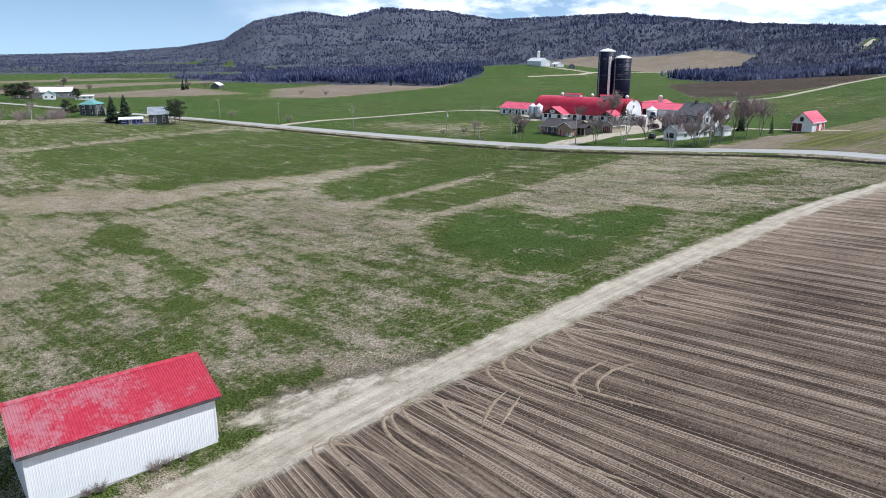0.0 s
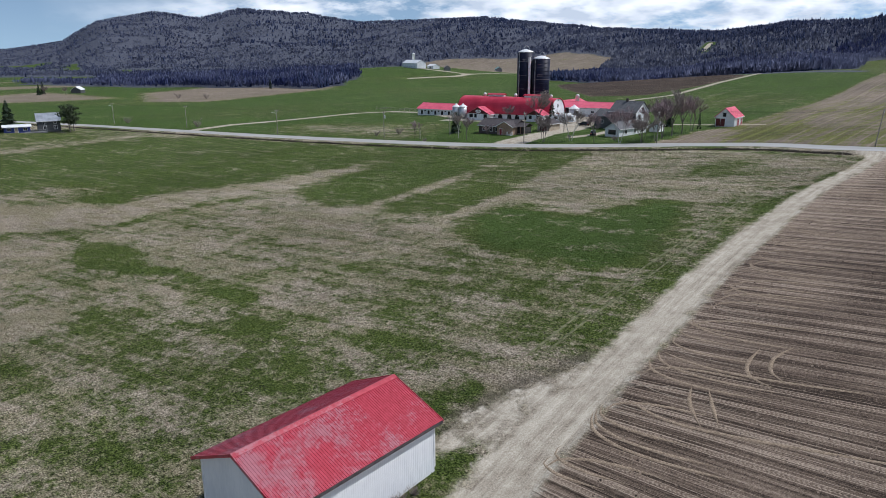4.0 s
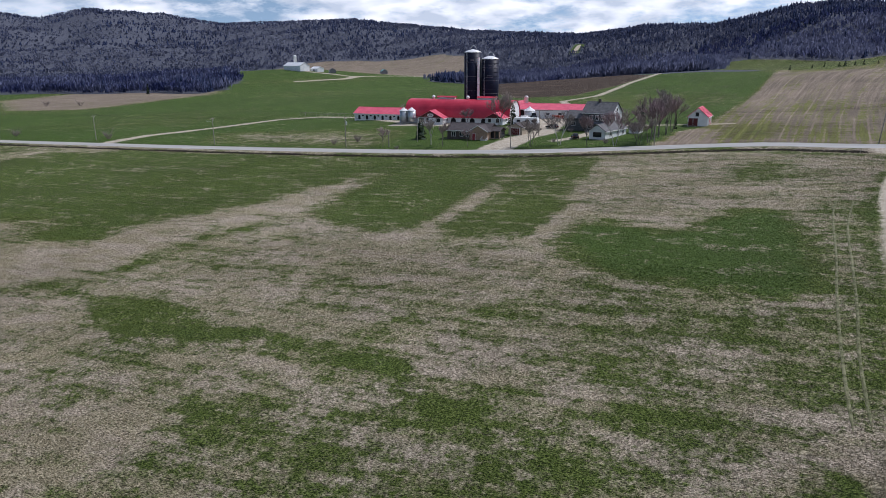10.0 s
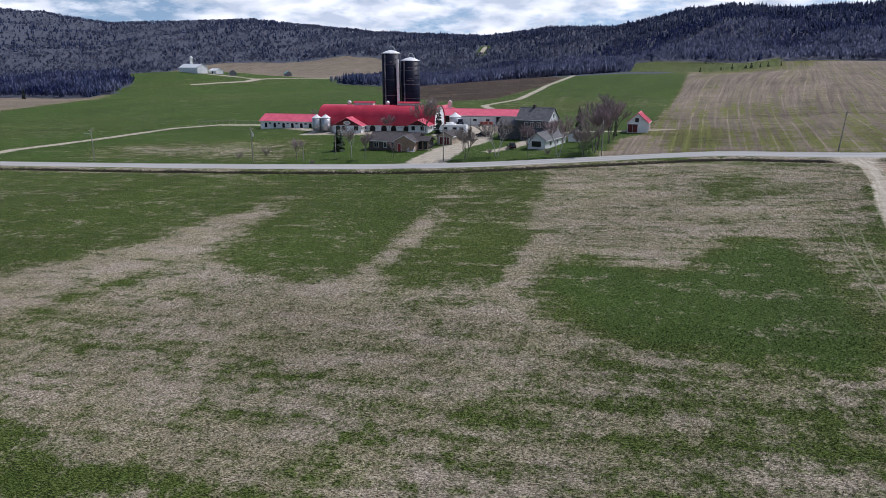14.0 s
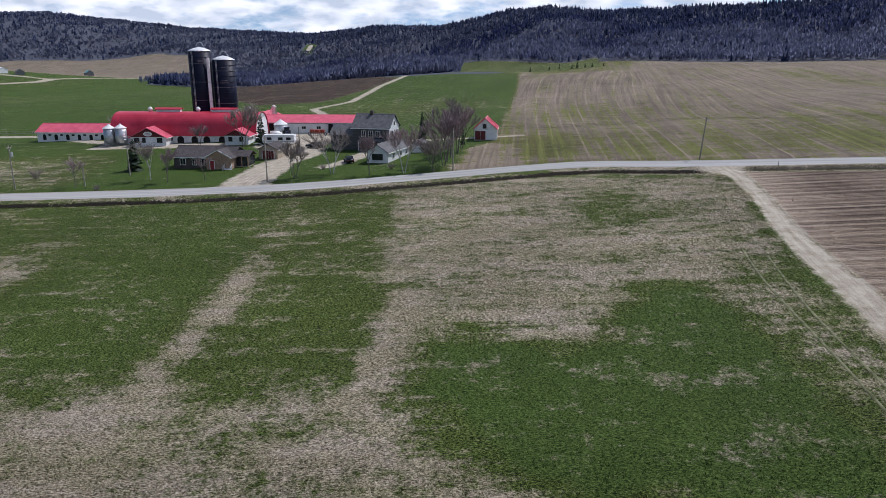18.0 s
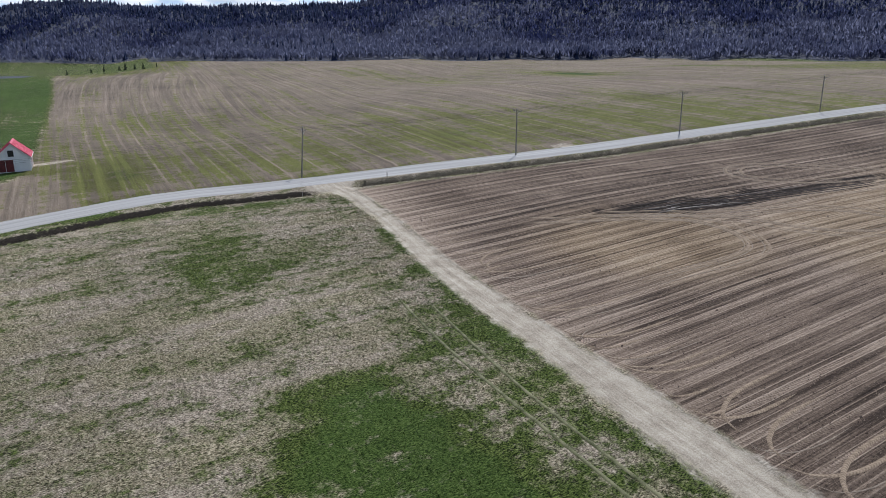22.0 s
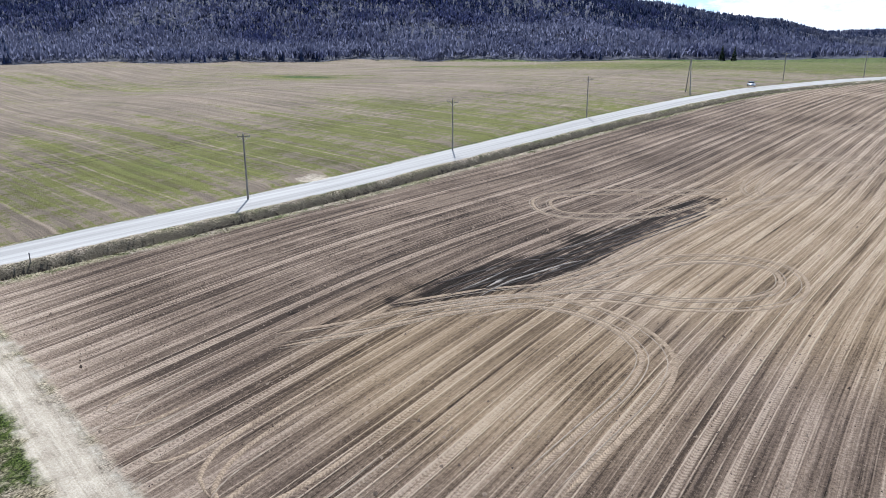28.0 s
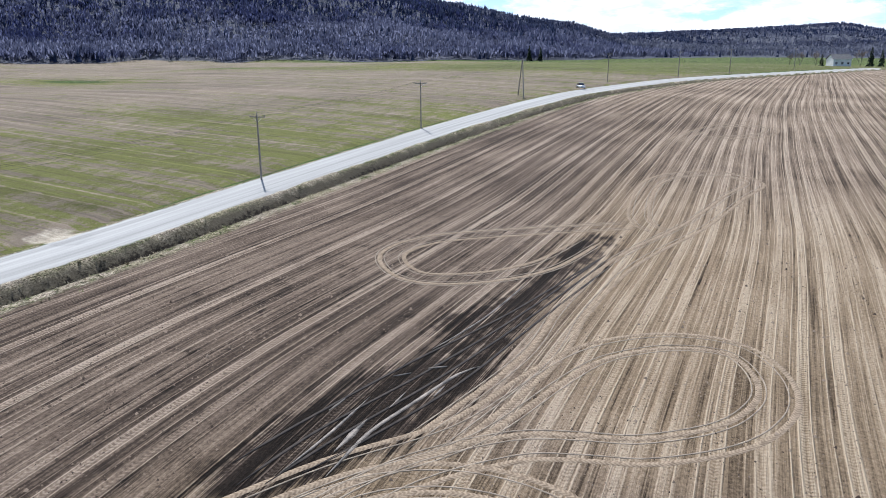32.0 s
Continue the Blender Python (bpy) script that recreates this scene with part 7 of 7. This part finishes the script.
def round_tank(x, y):
    ob = thing("fuel_tank", x, y, z_at(x, y), YARD, "white horizontal fuel tank on legs", "tank")
    bm = bmesh.new()
    tube(bm, (-1.3, 0, 1.2), (1.3, 0, 1.2), 0.6, 0.6, 16)
    part("drum", bm, SILO_CAP, ob, "", True)
    for xx in (-0.9, 0.9):
        bits("leg", GREY_BOARD, ob, [(xx - 0.06, xx + 0.06, -0.45, 0.45, -0.2, 0.75)])


round_tank(233.0, 126.0)
round_tank(236.5, 127.5)


# ---- houses down the road, and the far farms ----
ROSE_SHINGLE = surface("faded_red_shingle", (0.13, 0.070, 0.062), (0.21, 0.12, 0.105), 1.5, 0.9, 0.0, 0.4, 14)
def hip_house(x, y, turn):
    z = z_at(x, y)
    ob = thing("green_roofed_house", x, y, z, turn, "old grey boarded house with a teal hip roof", "house")
    bits("wall", DARK_CLAP, ob, [(-4, 4, -3.6, 3.6, -0.8, 5.2)])
    bm = bmesh.new()
    b = [bm.verts.new(c) for c in ((-4.5, -4.1, 5.1), (4.5, -4.1, 5.1), (4.5, 4.1, 5.1), (-4.5, 4.1, 5.1), (-0.9, 0, 7.2), (0.9, 0, 7.2))]
    for f in ((3, 2, 1, 0), (0, 1, 5, 4), (1, 2, 5), (2, 3, 4, 5), (3, 0, 4)):
        bm.faces.new([b[i] for i in f])
    part("roof", bm, TEAL_ROOF, ob, "teal metal hip roof")
    for face, c in (("-x", (-4.02, 0, 0)), ("-y", (0, -3.62, 0))):
        for s in (-1.7, 1.7):
            for zz in (0.9, 3.4):
                p = (c[0], s, zz) if face == "-x" else (s, c[1], zz)
                window(ob, p, 1.0, 1.3, face)
    bits("lean_to", GREY_BOARD, ob, [(4.0, 6.6, -3, 3, -0.8, 2.6)])


def blue_shack():
    x, y = 120.5, 295.5
    ob = gable_house("blue_shack", x, y, 155, 8.5, 4.2, 2.2, 0.5, BLUE_PAINT, WHITE_WALL, "low blue shack with a pale flat roof", "shack", 0.5)
    for xx, w in ((-2.6, 1.2), (2.6, 1.2)):
        window(ob, (xx, 2.12, 0.8), w, 0.9, "+y")
    door(ob, (0.3, 2.12, 0), 1.0, 1.9, "+y", TAN_SIDING, 1)
    for i in range(9):
        bm = bmesh.new()
        xx, yy = -9.5 + 0.9 * i, 5.2
        tube(bm, (xx, yy, -0.3), (xx, yy, 1.1), 0.05, 0.05, 6)
        part("deck_post", bm, GREY_BOARD, ob)
    bits("deck_rail", GREY_BOARD, ob, [(-9.6, -2.2, 5.15, 5.25, 1.0, 1.08), (-9.6, -2.2, 5.15, 5.25, 0.5, 0.56)])
    bits("deck", GREY_BOARD, ob, [(-9.6, -2.2, 2.2, 5.2, -0.4, 0.15)])


hip_house(123.5, 345, 40)
blue_shack()
grey = gable_house("grey_house", 131, 293, 155, 7.5, 7.0, 4.2, 2.4, DARK_CLAP, ZINC, "tall grey boarded house with pale gambrel roof", "house", 0.4)
for xx in (-2.0, 1.5):
    window(grey, (xx, 3.52, 1.0), 1.0, 1.2, "+y")
    window(grey, (xx, 3.52, 3.0), 0.9, 0.9, "+y")
window(grey, (-3.77, 0, 1.0), 1.2, 1.2, "-x")
wf = gable_house("white_farm_barn", 163, 527, 158, 28, 11, 4.2, 2.6, GREY_BOARD, WHITE_WALL, "long grey barn with white metal roof in the valley", "barn")
for i in range(5):
    window(wf, (-12 + 6 * i, 5.52, 1.2), 1.4, 1.0, "+y")
wh = gable_house("white_cottage", 152, 494, 70, 8, 7, 3.0, 2.4, WHITE_WALL, TEAL_ROOF, "white cottage with teal roof in the valley", "house")
window(wh, (-4.02, 1.6, 1.0), 1.1, 1.2, "-x")
window(wh, (-4.02, -1.6, 1.0), 1.1, 1.2, "-x")
wg = gable_house("red_brick_house", 139, 497, 150, 10, 9, 5.2, 3.0, BROWN_BRICK, ROSE_SHINGLE, "old brick house with reddish roof in the valley", "house")
for xx in (-2.5, 2.5):
    window(wg, (xx, 4.52, 1.0), 1.1, 1.4, "+y")
    window(wg, (xx, 4.52, 3.4), 1.1, 1.4, "+y")
wt = gable_house("white_trailer_home", 172, 491, 155, 11, 3.6, 2.4, 0.5, WHITE_WALL, SILO_CAP, "white trailer home in the valley", "house")
for xx in (-3.5, 0, 3.5):
    window(wt, (xx, 1.82, 1.0), 1.1, 0.9, "+y")
fb = gable_house("field_barn", 359, 662, 45, 15, 8, 3.2, 2.6, DARK_CLAP, SILO_CAP, "dark field barn with a pale metal roof", "barn")
door(fb, (0, 4.02, 0), 4, 2.8, "+y", DARK_HOLE, 2)
ff = gable_house("white_dairy_barn", 822, 610, 62, 46, 14, 6.2, 4.2, WHITE_WALL, SILO_CAP, "long white barn on the far knoll", "barn")
for i in range(7):
    window(ff, (-16.5 + 5.5 * i, 7.02, 1.4), 1.6, 1.0, "+y")
fa = gable_house("white_barn_annex", 826, 580, 62, 18, 10, 3.6, 2.4, WHITE_WALL, SILO_CAP, "low white annex beside the far barn", "barn")
door(fa, (0, 5.02, 0), 3, 2.6, "+y", DARK_HOLE, 2)
fh = gable_house("grey_farmhouse", 818, 552, 40, 10, 8, 3.4, 2.8, GREY_BOARD, GREY_SHINGLE, "grey farmhouse beside the far lane", "house")
window(fh, (-1.5, 4.02, 1.0), 1.2, 1.2, "+y")
window(fh, (1.8, 4.02, 1.0), 1.2, 1.2, "+y")
bh = gable_house("blue_farmhouse", 905, 520, 40, 12, 8, 3.4, 2.8, GREY_BOARD, TEAL_ROOF, "small blue-grey house on the tan field", "house")
window(bh, (-1.5, 4.02, 1.0), 1.2, 1.2, "+y")
window(bh, (1.8, 4.02, 1.0), 1.2, 1.2, "+y")


def slim_silo():
    x, y = 838, 622
    ob = thing("white_silo", x, y, z_at(x, y), 0, "slim white tower silo by the far barn", "silo")
    bm = bmesh.new()
    lathe(bm, [(2.2, -1), (2.2, 17), (2.4, 17.1), (2.0, 18.3), (1.0, 19.2), (0.1, 19.5)], 20)
    part("body", bm, SILO_CAP, ob, "", True)


slim_silo()
eh = gable_house("white_house", 41, -388, 20, 9, 7, 3.6, 2.2, WHITE_WALL, GREY_SHINGLE, "white house among bare trees at the far bend", "house")
for xx in (-3, 0, 3):
    window(eh, (xx, 3.52, 0.9), 1.0, 1.2, "+y")
for i, (x, y, h) in enumerate([(58, -392, 7), (50, -398, 8), (30, -396, 8), (62, -402, 6)]):
    bare_tree(x, y, h, "leafless tree beside the far white house", None, None, 2, 0.42, 200 + i, 1.0)
for i, (x, y, h) in enumerate([(49, -386, 6), (26, -392, 10), (20, -398, 9), (240, -560, 13), (232, -566, 12)]):
    spruce(x, y, h, "dark spruce beside the far white house" if y > -450 else "tall dark spruce at the field's edge", 220 + i, 0.24)


# ---- wheel marks, mud and clods on the ploughed land ----
def tread_paint():
    """Pressed, pale soil with herringbone lugs; u along the mark comes from the ribbon's own attribute."""
    m, nt, p = tree_of("pressed_soil")
    n, link = nt.nodes.new, nt.links.new
    u, v = n("ShaderNodeAttribute"), n("ShaderNodeAttribute")
    u.attribute_name, v.attribute_name = "run", "side"
    mul = n("ShaderNodeMath")
    mul.operation = "ABSOLUTE"
    link(v.outputs["Fac"], mul.inputs[0])
    add = n("ShaderNodeMath")
    add.operation = "MULTIPLY_ADD"
    add.inputs[1].default_value = 0.22
    link(mul.outputs[0], add.inputs[0])
    link(u.outputs["Fac"], add.inputs[2])
    wave = n("ShaderNodeMath")
    wave.operation = "MULTIPLY"
    wave.inputs[1].default_value = 2 * math.pi / 0.26
    link(add.outputs[0], wave.inputs[0])
    sine = n("ShaderNodeMath")
    sine.operation = "SINE"
    link(wave.outputs[0], sine.inputs[0])
    where, grain = n("ShaderNodeTexCoord"), n("ShaderNodeTexNoise")
    grain.inputs["Scale"].default_value, grain.inputs["Detail"].default_value = 3.0, 6
    link(where.outputs["Object"], grain.inputs["Vector"])
    tone = n("ShaderNodeMath")
    tone.operation = "MULTIPLY_ADD"
    tone.inputs[1].default_value = 0.13
    link(sine.outputs[0], tone.inputs[0])
    link(grain.outputs["Fac"], tone.inputs[2])
    ramp = n("ShaderNodeValToRGB")
    ramp.color_ramp.elements[0].position, ramp.color_ramp.elements[0].color = 0.3, (0.17, 0.128, 0.092, 1)
    ramp.color_ramp.elements[1].position, ramp.color_ramp.elements[1].color = 0.7, (0.33, 0.258, 0.185, 1)
    link(tone.outputs[0], ramp.inputs["Fac"])
    link(ramp.outputs["Color"], p.inputs["Base Color"])
    p.inputs["Roughness"].default_value = 0.95
    p.inputs["Specular IOR Level"].default_value = 0.12
    bump = n("ShaderNodeBump")
    bump.inputs["Strength"].default_value, bump.inputs["Distance"].default_value = 0.7, 0.06
    link(tone.outputs[0], bump.inputs["Height"])
    link(bump.outputs[0], p.inputs["Normal"])
    return m


TREAD = tread_paint()
MUD = surface("wet_dark_mud", (0.012, 0.009, 0.008), (0.04, 0.031, 0.026), 1.2, 0.9, 0.0, 0.8, 5)
WATER = surface("muddy_water", (0.20, 0.17, 0.14), (0.26, 0.22, 0.18), 0.8, 0.03)


def ribbon(name, points, width, material, lift=0.03, raise_edges=0.0):
    """A strip laid along the ground, slightly dished, following its lie."""
    line = along(points, 0.8)
    d = np.gradient(line, axis=0)
    d = d / np.maximum(np.hypot(d[:, 0], d[:, 1]), 1e-6)[:, None]
    side = np.stack([d[:, 1], -d[:, 0]], -1)
    # the mark fades out at both ends
    way = np.concatenate([[0], np.cumsum(np.hypot(*np.diff(line, axis=0).T))])
    side = side * np.clip(np.minimum(way, way[-1] - way) / 2.5, 0.05, 1)[:, None]
    cols = (-1.0, -0.72, 0.0, 0.72, 1.0)
    run = np.concatenate([[0], np.cumsum(np.hypot(*np.diff(line, axis=0).T))])
    verts, us, vs = [], [], []
    for c in cols:
        p = line + side * c * width / 2
        z = ground_height(p[:, 0], p[:, 1]) + (lift + raise_edges * (abs(c) == 0.72) if abs(c) < 1 else -0.03)
        verts.append(np.stack([p[:, 0], p[:, 1], z], -1))
        us.append(run)
        vs.append(np.full(len(run), c))
    k, n = len(line), len(cols)
    grid = np.arange(n * k).reshape(n, k)
    quads = np.stack([grid[:-1, :-1], grid[1:, :-1], grid[1:, 1:], grid[:-1, 1:]], -1).ravel()
    ob = raw_mesh(name, np.concatenate(verts), quads, 4, material)
    for key, val in (("run", np.concatenate(us)), ("side", np.concatenate(vs))):
        a = ob.data.attributes.new(key, "FLOAT", "POINT")
        a.data.foreach_set("value", np.ascontiguousarray(val, dtype=np.float32))
    return tagged(ob, kind="structure")


def shifted(points, gap):
    line = along(points, 2.0)
    d = np.gradient(line, axis=0)
    d = d / np.maximum(np.hypot(d[:, 0], d[:, 1]), 1e-6)[:, None]
    return [tuple(p) for p in (line + np.stack([d[:, 1], -d[:, 0]], -1) * gap)]


LOOPS = [
    [(130, 14), (126, 7.7), (123.5, 2.6), (119, -3.2), (113.6, -5.1), (108.6, -3.9), (105, -0.6), (104, 4.7), (104.5, 12), (105, 18)],
    [(126, 4), (121.5, -3), (116.5, -9), (113.2, -17), (110.8, -21.6), (106.5, -25.2), (102, -26), (99.8, -23.6), (99.2, -20), (100.2, -16.7), (102.5, -13.6), (107, -10.6), (112.4, -9.0), (117.6, -4.4), (121, 2)],
    [(111.2, -53.4), (123.3, -45.6), (130.2, -40.1), (131.9, -34.5), (128, -30.2), (122.8, -31.8), (117.9, -37.2), (114.7, -47)],
    [(107.5, -51.8), (110.9, -57), (110.3, -76.2), (102.8, -84.5), (97.3, -81), (100.2, -71.2), (104.7, -56.3), (110.6, -41.7), (113.3, -28.9), (114.2, -18.8), (118, -6)],
    [(109.4, -107.7), (101.6, -128), (92, -131), (93.7, -121), (103.7, -113.3)],
]
PRESSED = surface("smooth_pressed_soil_line", (0.20, 0.160, 0.120), (0.33, 0.272, 0.208), 1.2, 0.95, 0.0, 0.3, 14)
for loop in LOOPS:
    for gap in (-1.15, 1.15):
        ribbon("tyre_track", shifted(loop, gap), 0.50, TREAD, 0.02)
    for gap in (-0.62, 0.70, 1.55):
        ribbon("tyre_track", shifted(loop, gap), 0.11, PRESSED, 0.025)
# marks near the lane
for pts in ([(35.8, 30.9), (39, 32.6), (42.2, 33.2)], [(36.4, 29.8), (39.5, 31), (42.2, 31.9)], [(44.2, 26.9), (45.5, 29.2), (48, 30), (51.9, 29.5)], [(45.4, 26.2), (47, 27.9), (50, 28.2), (53.1, 26.9)],
            [(47.5, 37.5), (46, 33.8), (45.6, 29), (46.5, 20)], [(37.6, 37.2), (35.8, 33.4), (35.8, 28.0), (37, 18)]):
    ribbon("tyre_track", pts, 0.40, TREAD)
# pressed lines in the grass where a vehicle drove beside the lane
FLAT_GRASS = surface("flattened_dry_grass", (0.06, 0.068, 0.022), (0.19, 0.185, 0.10), 1.2, 0.95, 0.0, 0.5, 9)
for pts in ([(40, 48.0), (53, 47.3), (68, 46.1), (83, 44.6), (104, 42.8), (117, 40.6)], [(41, 46.7), (53.4, 45.9), (66, 44.5), (81.5, 43.1), (97, 41.7), (114, 38.8)]):
    ribbon("grass_wheel_mark", pts, 0.34, FLAT_GRASS, 0.03)
# headland turns: short marks that swing from the rows into the lane
turns = random.Random(8)
for i in range(72):
    x0 = 26 + 1.5 * i + turns.uniform(-0.7, 0.7)
    edge = float(np.interp(x0, [26, 64, 103, 137], [40.0, 36.5, 33.0, 26.5]))
    way, deep, w = turns.choice((-1, 1, 1, 1)), turns.uniform(2, 6), turns.choice((0.12, 0.4, 0.4))
    ribbon("tyre_track", [(x0 + way * deep * 0.75, edge - 0.8), (x0 + way * deep * 0.35, edge - deep * 0.28), (x0 + way * deep * 0.1, edge - deep * 0.7), (x0, edge - deep * 1.3), (x0, edge - deep * 2.2)], w, TREAD if w > 0.2 else PRESSED, 0.02)
# wet hollow: dark ruts and standing water
for i in range(4):
    o = -2.4 + 1.4 * i
    ribbon("mud_rut", [(125.0 + o * 0.9, 0 - abs(o)), (123.6 + o, -6), (120.4 + o * 0.9 + 0.4 * math.sin(i * 3), -14 - 0.4 * i), (116.8 + o * 0.6, -26), (112.6 + o * 0.35, -43 + 1.2 * abs(o))], 0.2, MUD, 0.01, 0.05)
# pale drained ruts and the last standing water
WASHED = surface("pale_washed_mud", (0.03, 0.024, 0.02), (0.25, 0.21, 0.175), 0.9, 0.6, 0.0, 0.5, 9)
for pts, w in (([(123.9, -2), (123.7, -3.1), (123.2, -6.3), (122.8, -10.4)], 0.20), ([(121.6, -2.5), (121.5, -4.0), (121.2, -7.1), (120.1, -10.7), (118.7, -15.0), (117.6, -16.6)], 0.28), ([(121.5, -17.6), (120.4, -21.0), (119.3, -25.4), (118.2, -32.4)], 0.14),
               ([(122.2, -4.6), (121.9, -8.2)], 0.7), ([(119.2, -11.8), (119.0, -13.2)], 0.6)):
    ribbon("washed_rut", pts, w, WASHED, 0.05)
for pts, w in (([(124.4, -8.1), (124.1, -9.6)], 0.35), ([(120.8, -15.0), (119.7, -15.7)], 0.6), ([(121.2, -9.6), (121.0, -11.6)], 0.4), ([(122.5, -13.2), (121.6, -14.0)], 0.3)):
    ribbon("puddle", pts, w, WATER, 0.06)


def clods():
    """Loose lumps of earth on the ploughed land."""
    rng = np.random.default_rng(3)
    k = 70000
    x, y = rng.uniform(12, 150, k), 36 - 110 * rng.uniform(0, 1, k) ** 1.2
    f = fields(x, y)
    keep = (f["plough"] > 0.3) & (f["wet"] < 0.25)
    x, y = x[keep], y[keep]
    z = bare_height(x, y, f["road_across"][keep])
    k = len(x)
    r = rng.uniform(0.03, 0.09, k) * (1 + 0.9 * f["wet"][keep] * rng.uniform(0, 1, k)) * np.where(rng.uniform(0, 1, k) < 0.03, 2.0, 1.0)
    base = np.array([(1, 0, 0), (-0.5, 0.87, 0), (-0.5, -0.87, 0), (0.1, 0.1, 1.1)])
    t = rng.uniform(0, 6.283, k)
    v = np.empty((k, 4, 3))
    for i in range(4):
        s = rng.uniform(0.7, 1.3, k) * r
        v[:, i, 0] = x + s * (base[i, 0] * np.cos(t) - base[i, 1] * np.sin(t))
        v[:, i, 1] = y + s * (base[i, 0] * np.sin(t) + base[i, 1] * np.cos(t))
        v[:, i, 2] = z - 0.02 + s * base[i, 2]
    tri = np.array([[0, 1, 3], [1, 2, 3], [2, 0, 3]])
    faces = (np.arange(k)[:, None, None] * 4 + tri[None]).ravel()
    tagged(raw_mesh("soil_clods", v.reshape(-1, 3), faces, 3, CLOD), "loose brown lumps of earth on ploughed land", "soil", "", "stuff")


CLOD = forest_paint("loose_earth", (0.045, 0.034, 0.028), (0.24, 0.19, 0.15), 0.05, 0.5, False)
clods()


def marker_post(x, y, h, label):
    ob = thing("marker_post", x, y, z_at(x, y), 0, label, "post")
    bm = bmesh.new()
    tube(bm, (0, 0, -0.3), (0, 0, h), 0.07, 0.06, 8)
    part("stake", bm, POLE_WOOD, ob)
    bits("cap", GREY_BOARD, ob, [(-0.09, 0.09, -0.02, 0.02, h - 0.25, h)])


marker_post(162.5, 31.5, 1.3, "short wooden stake beside the culvert")
marker_post(164.0, 15.5, 1.0, "short wooden stake beside the ditch")


def paddock_fence():
    ob = thing("paddock_fence", 268, 220, z_at(268, 220), YARD, "weathered post and rail fence behind the stable", "fence")
    for i in range(13):
        bm = bmesh.new()
        tube(bm, (-12 + 3 * i, 0, -0.5), (-12 + 3 * i, 0, 1.3), 0.08, 0.07, 6)
        part("post", bm, POLE_WOOD, ob)
    for zz in (0.5, 1.1):
        bits("rail", POLE_WOOD, ob, [(-12, 24, -0.04, 0.04, zz, zz + 0.1)])


paddock_fence()
